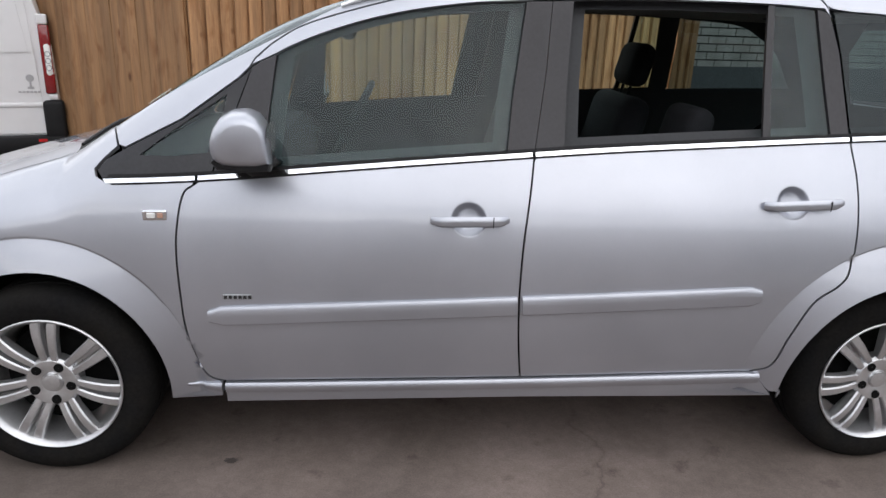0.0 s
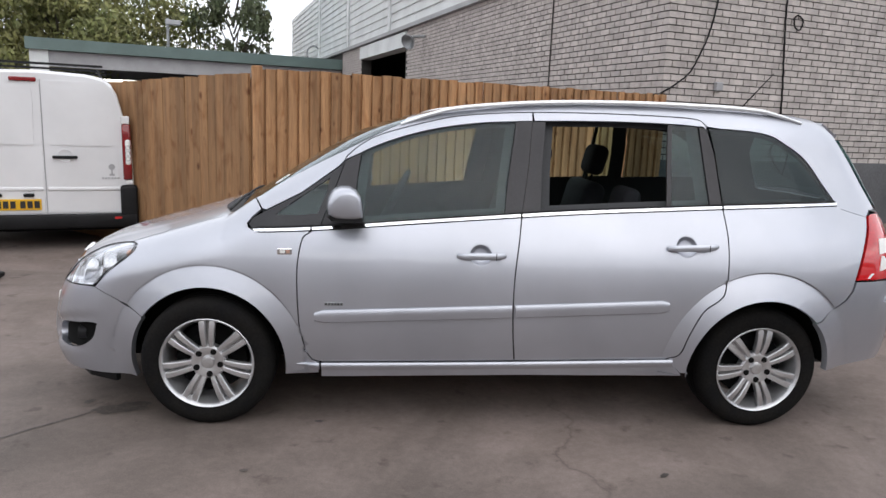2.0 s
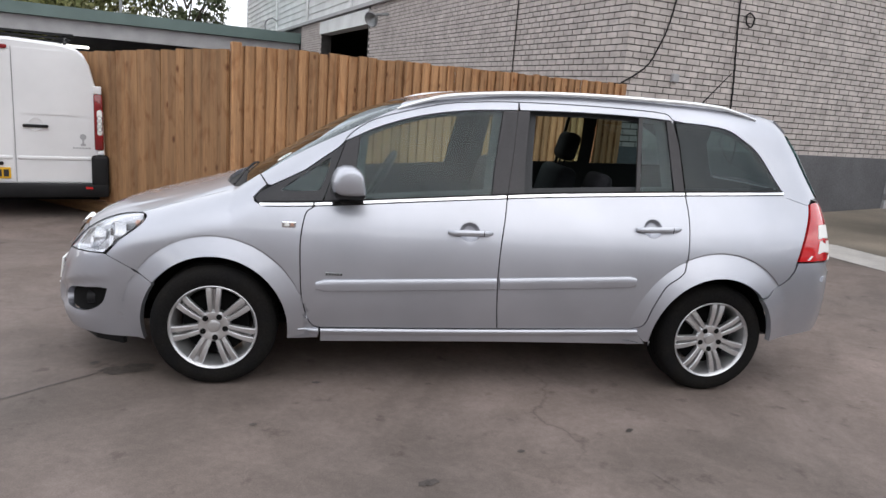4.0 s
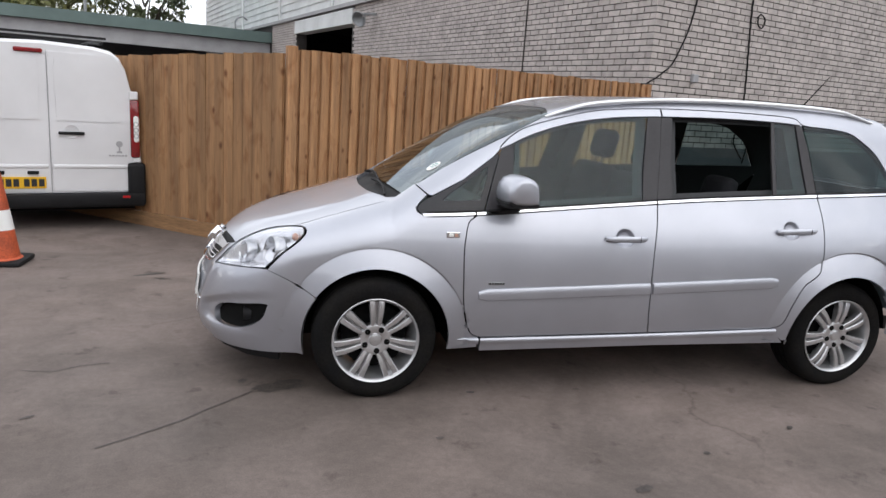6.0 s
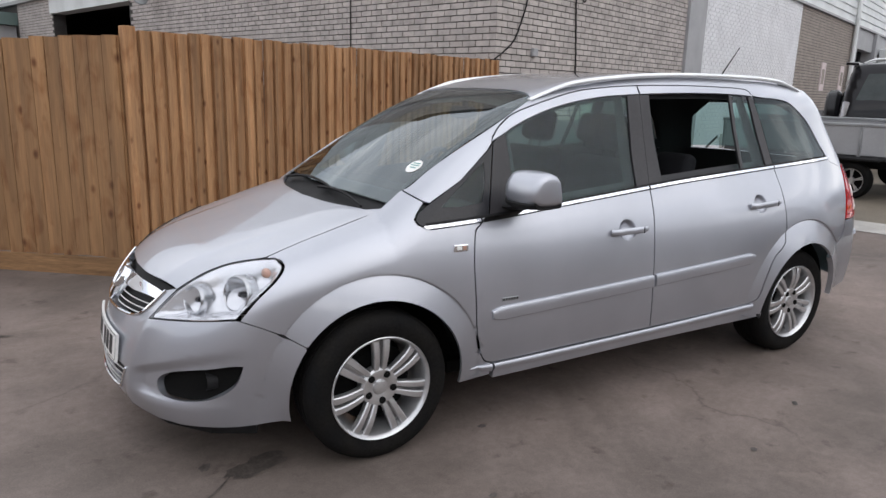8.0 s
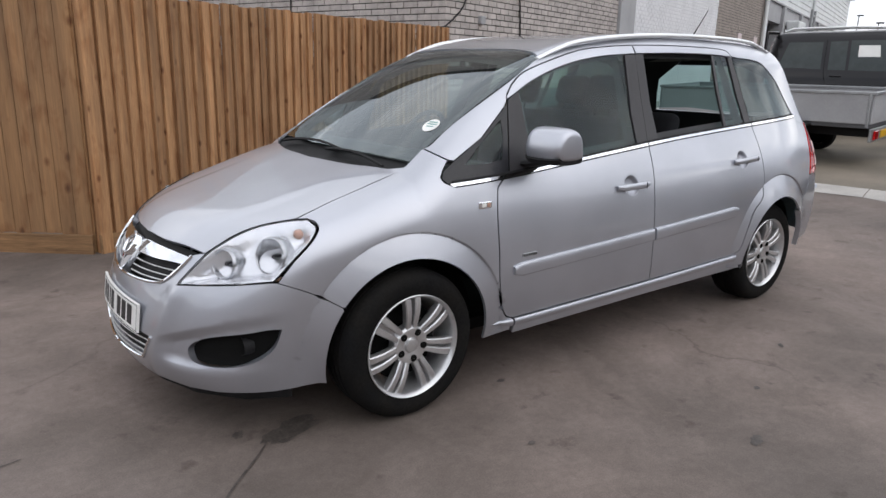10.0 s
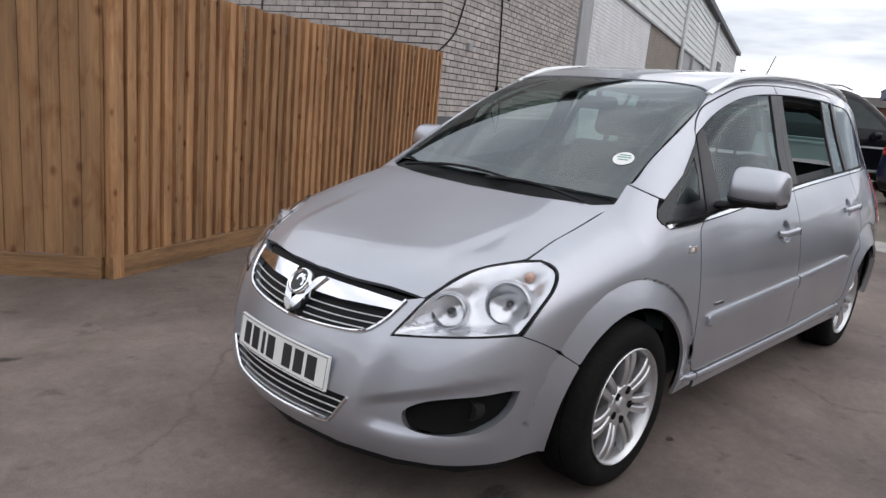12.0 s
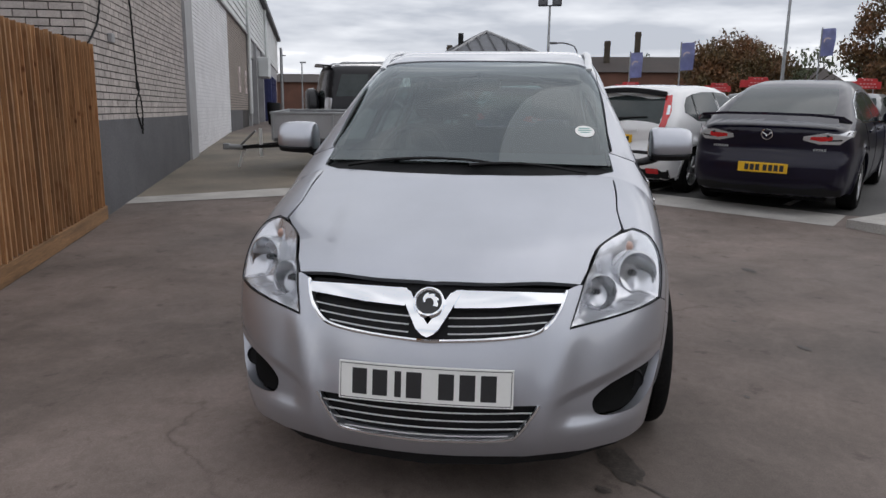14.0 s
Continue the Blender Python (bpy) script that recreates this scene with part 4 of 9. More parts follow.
for x in (-0.32, -1.40):
    van_part("roof_bar", lambda bm: sweep(bm, [(x, 0.15, 1.84), (x, 1.2, 1.88), (x, 3.2, 1.86)], oval(0.018, 0.018, 8)), BLACK, "black roof rail", True)
for y in (0.35, 1.6, 2.9):
    van_part("cross_bar", lambda bm: sweep(bm, [(-0.25, y, 1.90), (-1.47, y, 1.90)], [(-0.02, -0.012), (0.02, -0.012), (0.02, 0.012), (-0.02, 0.012)]), BLACK, "black roof cross bar")


def plain_wheel(m, r, width, parent, spokes=7):
    """A car wheel far off: tyre, rim and spokes; its outer face looks to -y."""
    top = new("wheel")
    top.parent = parent
    top.matrix_local = m
    bm = bmesh.new()
    spin(bm, [(r * 0.62, 0.02), (r * 0.70, -0.005), (r * 0.90, -0.005), (r * 0.98, 0.02), (r, 0.04), (r, width - 0.04), (r * 0.95, width), (r * 0.62, width)], 32, "y")
    part("tyre", bm, RUBBER, top, "black tyre", True)
    bm = bmesh.new()
    spin(bm, [(r * 0.60, 0.09), (r * 0.63, 0.01), (r * 0.67, 0.004), (r * 0.68, 0.03)], 32, "y")
    spin(bm, [(0.0005, 0.02), (r * 0.16, 0.02), (r * 0.18, 0.06)], 16, "y")
    for k in range(spokes):
        a = 2 * math.pi * k / spokes + 0.3
        for da in (-0.10, 0.10):
            p, q = (r * 0.15 * math.cos(a), 0.032, r * 0.15 * math.sin(a)), (r * 0.63 * math.cos(a + da), 0.028, r * 0.63 * math.sin(a + da))
            rod(bm, p, q, r * 0.042, n=6)
    part("rim", bm, ALLOY, top, "silver alloy rim")
    bm = bmesh.new()
    spin(bm, [(0.0005, 0.10), (r * 0.6, 0.10), (r * 0.6, 0.12)], 20, "y")
    part("brake", bm, VOID, top)
    return top


for x, y in ((-0.13, 0.85), (-1.60, 0.85), (-0.13, 3.6), (-1.60, 3.6)):
    right = x > -0.8
    plain_wheel(VM @ pose(x + (0.12 if right else -0.12), y, 0.30, 0, 0, 90 if right else -90), 0.30, 0.2, van)

# ---- traffic cone ----
def cone(x, y):
    top = new("traffic_cone")
    top.location = (x, y, dip(x, y))
    bm = bmesh.new()
    box(bm, (-0.19, -0.19, 0), (0.19, 0.19, 0.045), 0.02, 2)
    part("base", bm, BLACK, top, "dirty black rubber base", True)
    bm = bmesh.new()
    spin(bm, [(0.16, 0.04), (0.135, 0.06), (0.033, 0.72), (0.028, 0.74), (0.02, 0.74)], 24, "z")
    body = part("body", bm, ORANGE, top, "faded orange cone", True)
    bm = bmesh.new()
    spin(bm, [(0.103, 0.28), (0.078, 0.44)], 24, "z")
    part("sleeve", bm, PLATE_W, body, "grubby pale sleeve", True)
    return tagged(top, "faded orange traffic cone standing on the concrete", "traffic cone")


cone(-4.02, 2.05)


# ---- container and plant by the workshop ----
bm = bmesh.new()
box(bm, (0, 0, 0.2), (5.2, 2.2, 2.7), 0.05)
for k in range(9):
    box(bm, (0.3 + k * 0.55, -0.06, 0.3), (0.42 + k * 0.55, 0.0, 2.6))
    box(bm, (-0.06, 0.15 + k * 0.22, 0.3), (0.0, 0.22 + k * 0.22, 2.6))
bm.transform(pose(33.5, 14.6, 0.3, 0, 0, 19))
tagged(part("skip_container", bm, BLUEPAINT), "tall ribbed blue steel container by the workshop", "container")
bm = bmesh.new()
for x in (0.0, 0.9):
    rod(bm, (x, 0, 0), (x, 0, 3.3), 0.05, n=8)
for z in (0.7, 1.5, 2.3, 3.1):
    rod(bm, (0, 0, z), (0.9, 0, z), 0.04, n=8)
bm.transform(FACE2 @ pose(24.0, -1.2, 0.5))
tagged(part("access_tower", bm, STEEL), "narrow galvanised access frame by the wall", "frame")
bm = bmesh.new()
box(bm, (25.6, -0.6, 2.6), (27.4, -0.1, 3.5), 0.04)
bm.transform(FACE2)
tagged(part("plant_unit", bm, CLAD), "pale plant unit on the workshop wall", "unit")
bm = bmesh.new()
spin(bm, [(0.0005, 0.95), (0.26, 0.95), (0.29, 0.9), (0.24, 0.05), (0.0005, 0.0)], 18, "z")
bm.transform(FACE2 @ Matrix.Translation((22.5, -0.9, 0.5)))
tagged(part("waste_bin", bm, BLACK, None, "", True), "black bin by the workshop door", "bin")

# ---- hipped pavilion on blue posts ----
PAV = Vector((32.0, 2.7))
pav = new("pavilion")
pav.matrix_world = pose(PAV.x, PAV.y, 0, 0, 0, 20)
tagged(pav, "open pavilion with a hipped slate-grey roof on blue posts", "pavilion")
half, eave, apex = 3.2, 3.35, 5.10
bm = bmesh.new()
base = [bm.verts.new(p) for p in ((-half, -half, eave), (half, -half, eave), (half, half, eave), (-half, half, eave))]
tip = bm.verts.new((0, 0, apex))
for i in range(4):
    bm.faces.new((base[i], base[(i + 1) % 4], tip))
bm.faces.new(base[::-1])
roof_ob = part("roof", bm, SLATE, pav, "standing-seam hipped roof")
for i in range(4):
    a, b = Vector(((-half, half, half, -half)[i], (-half, -half, half, half)[i], eave)), Vector(((half, half, -half, -half)[i], (-half, half, half, -half)[i], eave))
    top_p = Vector((0, 0, apex))
    for k in range(1, 10):
        f = k / 10
        foot = a.lerp(b, f)
        g = 1 - abs(2 * f - 1)
        mid = foot.lerp(foot + (top_p - (a + b) / 2), g)
        bm = bmesh.new()
        rod(bm, foot + Vector((0, 0, 0.03)), mid + Vector((0, 0, 0.03)), 0.05, n=4)
        part("roof_seam", bm, BASEGREY, roof_ob)
    bm = bmesh.new()
    rod(bm, a + Vector((0, 0, 0.03)), top_p + Vector((0, 0, 0.03)), 0.07, n=6)
    part("hip_ridge", bm, GREYPAINT, roof_ob)
bm = bmesh.new()
for lo, hi in (((-half, -half, eave - 0.35), (half, -half + 0.15, eave)), ((-half, half - 0.15, eave - 0.35), (half, half, eave)), ((-half, -half, eave - 0.35), (-half + 0.15, half, eave)), ((half - 0.15, -half, eave - 0.35), (half, half, eave))):
    box(bm, lo, hi)
part("eaves_beam", bm, BLUEPAINT, pav, "blue eaves beam")
for sx in (-1, 1):
    for sy in (-1, 0, 1):
        bm = bmesh.new()
        box(bm, (sx * (half - 0.5) - 0.14, sy * (half - 0.5) - 0.14, 0), (sx * (half - 0.5) + 0.14, sy * (half - 0.5) + 0.14, eave - 0.3))
        part("post", bm, BLUEPAINT, pav, "blue square post")
bm = bmesh.new()
rod(bm, (-1.3, 1.6, 3.9), (-1.3, 1.6, 4.85), 0.13, n=10)
part("flue", bm, BLACK, pav, "short dark flue")


def lamp_post(x, y, h, kind, label):
    top = new("street_lamp")
    top.location = (x, y, 0)
    bm = bmesh.new()
    rod(bm, (0, 0, 0), (0, 0, h), 0.09, 0.05, 10)
    part("pole", bm, STEEL, top, "", True)
    bm = bmesh.new()
    if kind == "flood":
        for s in (-1, 1):
            box(bm, (-0.25, s * 0.32 - 0.22, h - 0.02), (0.15, s * 0.32 + 0.22, h + 0.28), 0.04)
        rod(bm, (0, -0.4, h), (0, 0.4, h), 0.03, n=6)
    elif kind == "arm":
        sweep(bm, bend((0, 0, h), (0, 0.25, h + 0.35), (0, 0.9, h + 0.55), (0, 1.5, h + 0.55)), oval(0.045, 0.045, 8), up=(1, 0, 0))
        box(bm, (-0.12, 1.35, h + 0.47), (0.12, 2.0, h + 0.62), 0.05, 2)
    else:
        box(bm, (-0.10, -0.35, h - 0.05), (0.10, 0.15, h + 0.06), 0.03)
    part("lantern", bm, BASEGREY, top, "", True)
    return tagged(top, label, "street lamp")


lamp_post(30.0, -0.40, 6.05, "flood", "tall steel pole with twin floodlights")
lamp_post(46.0, -2.4, 5.3, "arm", "curved-arm street lamp beyond the car park")
lamp_post(28.0, -10.3, 8.2, "plain", "tall plain lighting column among parked cars")
lamp_post(60.0, 24.0, 6.0, "plain", "distant street lamp beyond the workshop")
lamp_post(54.0, 20.0, 5.0, "plain", "distant street lamp beyond the workshop")


def banner(az, dist, top_z, h=1.05):
    x, y = -4.17 + dist * math.cos(radians(az)), -0.3 + dist * math.sin(radians(az))
    top = new("banner_flag")
    top.location = (x, y, 0)
    bm = bmesh.new()
    rod(bm, (0, 0.24, 0), (0, 0.24, top_z), 0.03, n=8)
    part("pole", bm, STEEL, top)
    bm = bmesh.new()
    rows = []
    for k in range(7):
        z = top_z - 0.05 - h * k / 6
        rows.append([bm.verts.new((0.06 * math.sin(1.1 * k + 2 * u), 0.24 - 0.52 * u, z + 0.04 * u)) for u in np.linspace(0, 1, 5)])
    for a, b in zip(rows, rows[1:]):
        for i in range(4):
            bm.faces.new((a[i], a[i + 1], b[i + 1], b[i]))
    bmesh.ops.solidify(bm, geom=bm.faces[:], thickness=0.008)
    cloth = part("cloth", bm, BANNER, top, "pale blue banner cloth", True)
    bm = bmesh.new()
    spin(bm, [(0.10, -0.03), (0.15, -0.03), (0.15, 0.03), (0.10, 0.03)], 20, "x", (0, 0, top_z - h * 0.5), closed=True)
    part("ring_mark", bm, PALEBAR, cloth)
    return tagged(top, "pale blue upright banner on a pole", "flag")


BANNER = surface("blue_banner", (0.32, 0.34, 0.56), 0.8, vary=0.15, scale=3)
banner(-6.9, 32.0, 3.8)
banner(-10.6, 30.0, 4.0)
banner(-19.9, 32.0, 4.6)


def tree(x, y, h, r, leaf, seed, label, clumps=26, per=60, size=0.34, trunk=0.22, low=0.35):
    """A trunk with limbs and a ragged crown of small leaves."""
    g = random.Random(seed)
    top = new("tree")
    top.location = (x, y, 0)
    bm = bmesh.new()
    rod(bm, (0, 0, 0), (g.uniform(-0.2, 0.2), g.uniform(-0.2, 0.2), h * 0.55), trunk, trunk * 0.55, 9)
    heads = []
    for k in range(clumps):
        a, up = g.uniform(0, 2 * math.pi), g.random()
        rr = r * math.sqrt(g.random()) * (0.55 + 0.6 * math.sin(math.pi * min(1, up * 0.85 + 0.15)))
        heads.append(Vector((rr * math.cos(a), rr * math.sin(a), h * (low + (0.93 - low) * up))))
    for p in heads[::2]:
        rod(bm, (0, 0, max(h * 0.22, p.z - h * 0.25)), p, trunk * 0.28, trunk * 0.06, 5)
    part("trunk", bm, BARK, top, "dark branching trunk")
    verts, faces = [], []
    for p in heads:
        cr = r * g.uniform(0.20, 0.40)
        for _ in range(per):
            d = Vector((g.gauss(0, 1), g.gauss(0, 1), g.gauss(0, 0.8)))
            c = p + d.normalized() * cr * g.random() ** 0.45
            q = Euler((g.uniform(0, 6.3), g.uniform(0, 6.3), g.uniform(0, 6.3))).to_matrix()
            s = size * g.uniform(0.5, 1.15)
            n = len(verts)
            verts += [tuple(c + q @ Vector(v)) for v in ((-s, 0, 0), (0, -s * 0.45, 0.08 * s), (s, 0, 0), (0, s * 0.45, 0.08 * s))]
            faces.append((n, n + 1, n + 2, n + 3))
    me = bpy.data.meshes.new("crown")
    me.from_pydata(verts, [], faces)
    me.materials.append(leaf)
    crown = new("crown", me)
    crown.parent = top
    tagged(crown, "ragged crown of small leaves")
    return tagged(top, label, "tree")


k = 0
for x, y, h, r, leaf in ((-17, 33, 9.5, 4.4, GREENLEAF), (-15, 37, 10.5, 4.4, GREENLEAF), (-8.7, 35, 8.8, 1.9, DARKLEAF), (-21, 29, 8.5, 4.0, GREENLEAF), (-14.5, 28, 6.2, 2.4, GREENLEAF), (-26, 34, 11, 5.0, GREENLEAF), (-30, 30, 10, 5, DARKLEAF)):
    k += 1
    tree(x, y, h, r, leaf, k, "tall leafy green tree behind the canopy building", 40, 230 if r > 2 else 110, 0.17)
tree(41.0, -11.5, 5.6, 3.0, RUSTLEAF, 30, "broad tree in rusty autumn leaf beyond the car park", 56, 560, 0.13, low=0.15)
tree(44.0, -14.5, 4.6, 2.4, DARKLEAF, 31, "dark green tree beyond the car park", 30, 300, 0.11, low=0.2)
tree(33.0, -18.2, 8.0, 3.3, RUSTLEAF, 32, "tall tree in brown autumn leaf beyond the car park", 60, 560, 0.13, low=0.15)
tree(48.0, -18.0, 6.0, 2.6, DARKLEAF, 33, "thin half-bare tree beyond the car park", 16, 50, 0.18)
for i, (x, y, h, r) in enumerate(((60, -9, 5.5, 3.5), (66, -3, 5.0, 3.0), (58, -30, 7, 5), (52, -24, 6, 3.5))):
    tree(x, y, h, r, DARKLEAF, 40 + i, "distant dark green tree behind the car park", 24, 120, 0.24, low=0.15)


# ---- far buildings, chimneys and an unseen closing ring added behind the camera ----
def block(name, x, y, turn, lx, ly, h, material, label, roof=None, windows=0):
    top = new(name)
    top.matrix_world = pose(x, y, 0, 0, 0, turn)
    bm = bmesh.new()
    box(bm, (0, 0, 0), (lx, ly, h))
    part("wall", bm, material, top)
    bm = bmesh.new()
    if roof:
        a = [bm.verts.new(p) for p in ((-0.3, -0.3, h), (lx + 0.3, -0.3, h), (lx + 0.3, ly + 0.3, h), (-0.3, ly + 0.3, h), (-0.3, ly / 2, h + roof), (lx + 0.3, ly / 2, h + roof))]
        for f in ((0, 1, 5, 4), (2, 3, 4, 5), (0, 4, 3), (1, 2, 5), (3, 2, 1, 0)):
            bm.faces.new([a[i] for i in f])
        bmesh.ops.recalc_face_normals(bm, faces=bm.faces)
    else:
        box(bm, (-0.2, -0.2, h), (lx + 0.2, ly + 0.2, h + 0.3))
    part("roof", bm, OLDROOF, top)
    if material is REDBRICK:
        bm = bmesh.new()
        box(bm, (-0.1, -0.12, h * 0.50), (lx + 0.1, -0.02, h * 0.50 + 0.16))
        part("string_course", bm, STRIP, top, "pale band along the wall")
        for k in range(int(lx / 3)):
            bm = bmesh.new()
            box(bm, (1.2 + 3 * k, -0.14, 0), (1.5 + 3 * k, 0.0, h - 0.05))
            part("pilaster", bm, OLDROOF, top, "dark brick pilaster")
    for k in range(windows):
        bm = bmesh.new()
        s = lx * (k + 0.5) / windows
        box(bm, (s - 0.7, -0.06, h * 0.45), (s + 0.7, 0.02, h * 0.78), 0.02)
        part("window", bm, DARKGLASS, top)
    return tagged(top, label, "building")


block("brick_building", 62, -13.0, 90, 15, 9, 4.3, REDBRICK, "low red-brick building beyond the car park", 1.5, 6)
block("brick_building", 58, -21.0, 90, 6, 8, 3.6, REDBRICK, "small red-brick building beyond the car park", 1.2, 2)
block("brick_building", 70, 0.0, 90, 26, 10, 3.6, REDBRICK, "long low brick building behind the pavilion", 1.0, 8)
block("brick_building", 56, -38.0, 100, 14, 9, 4.5, REDBRICK, "red-brick building at the edge of the car park", 2.0, 5)
for az, d, h in ((-4.7, 60, 6.9), (-6.95, 64, 8.0), (7.6, 62, 6.7)):
    bm = bmesh.new()
    x, y = -4.17 + d * math.cos(radians(az)), -0.3 + d * math.sin(radians(az))
    box(bm, (x - 0.23, y - 0.23, 0), (x + 0.23, y + 0.23, h), 0.03)
    box(bm, (x - 0.26, y - 0.26, h - 0.35), (x + 0.26, y + 0.26, h - 0.2))
    tagged(part("chimney", bm, BARK), "tall dark sooty chimney stack against the sky", "chimney")
# unseen backdrop of buildings and trees, added to close the yard and fill reflections
block("warehouse", -45, -34, 0, 80, 12, 5.5, TANBRICK, "long brown unseen backdrop building, added for reflections", None, 12)
block("warehouse", -46, -30, 90, 60, 10, 5.0, REDBRICK, "unseen brick backdrop building, added for reflections", None, 8)
for i in range(9):
    tree(-32 + i * 8 + rnd.uniform(-2, 2), -24 + rnd.uniform(-3, 3), rnd.uniform(5.5, 8), 3.2, DARKLEAF, 60 + i, "unseen dark leafy tree behind the camera, added for reflections", 18, 36, 0.5, low=0.15)

# ---- the silver people carrier ----
SIDE = np.array(((1, 0, 0), (0, 0, 1), (0, -1, 0)), float)
TOP = np.array(((1, 0, 0), (0, 1, 0), (0, 0, 1)), float)


def facing(x, y, z):
    """Axes across, up and out for a skin that faces (x, y, z)."""
    w = np.array((x, y, z), float)
    w /= np.linalg.norm(w)
    u = np.cross((0, 0, 1) if abs(w[2]) < 0.9 else (0, 1, 0), w)
    u /= np.linalg.norm(u)
    return np.array((u, np.cross(w, u), w))


def project(axes, uv, off, lo, hi, field=body_field):
    """The places where lines along the out axis leave the body, and the normals there."""
    flat = uv @ axes[:2]
    ws = np.linspace(hi, lo, 26)
    many = (flat[None] + ws[:, None, None] * axes[2]).reshape(-1, 3)
    f = field(*many.T).reshape(len(ws), -1) - off
    first = np.argmax(f < 0, 0)
    first = np.where((f < 0).any(0), np.maximum(first, 1), np.argmin(f, 0).clip(1))
    a, b = ws[first - 1], ws[first]
    for _ in range(13):
        mid = (a + b) / 2
        inside = field(*(flat + mid[:, None] * axes[2]).T) - off < 0
        a, b = np.where(inside, a, mid), np.where(inside, mid, b)
    p = flat + ((a + b) / 2)[:, None] * axes[2]
    e = 0.002
    g = np.stack([field(*(p + e * d).T) - field(*(p - e * d).T) for d in np.eye(3)], 1)
    return p, g / (np.linalg.norm(g, axis=1, keepdims=True) + 1e-12)


def inset(uv, gap):
    """The outline drawn in by a shut line's half width."""
    area = np.sum(uv[:, 0] * np.roll(uv[:, 1], -1) - np.roll(uv[:, 0], -1) * uv[:, 1])
    s = 1 if area > 0 else -1
    d1, d2 = uv - np.roll(uv, 1, 0), np.roll(uv, -1, 0) - uv
    nrm = lambda d: np.stack([-d[:, 1], d[:, 0]], 1) / (np.linalg.norm(d, axis=1, keepdims=True) + 1e-9)
    n1, n2 = nrm(d1), nrm(d2)
    m = n1 + n2
    m /= np.maximum(np.sum(m * n1, 1, keepdims=True), 0.5)
    return uv + s * gap * m


def within(uv, loop):
    """Which points lie inside a closed outline."""
    x, y = uv.T
    inside = np.zeros(len(uv), bool)
    for (x0, y0), (x1, y1) in zip(loop, np.roll(loop, -1, 0)):
        cross = (y0 > y) != (y1 > y)
        inside ^= cross & (x < (x1 - x0) * (y - y0) / ((y1 - y0) or 1e-12) + x0)
    return inside


def clear_of(uv, loop, far):
    """Which points keep a distance from an outline."""
    a, d = loop, np.roll(loop, -1, 0) - loop
    ok = np.ones(len(uv), bool)
    for p, e in zip(a, d):
        t = np.clip(((uv - p) @ e) / (e @ e + 1e-12), 0, 1)
        ok &= np.linalg.norm(uv - p - t[:, None] * e, axis=1) > far
    return ok


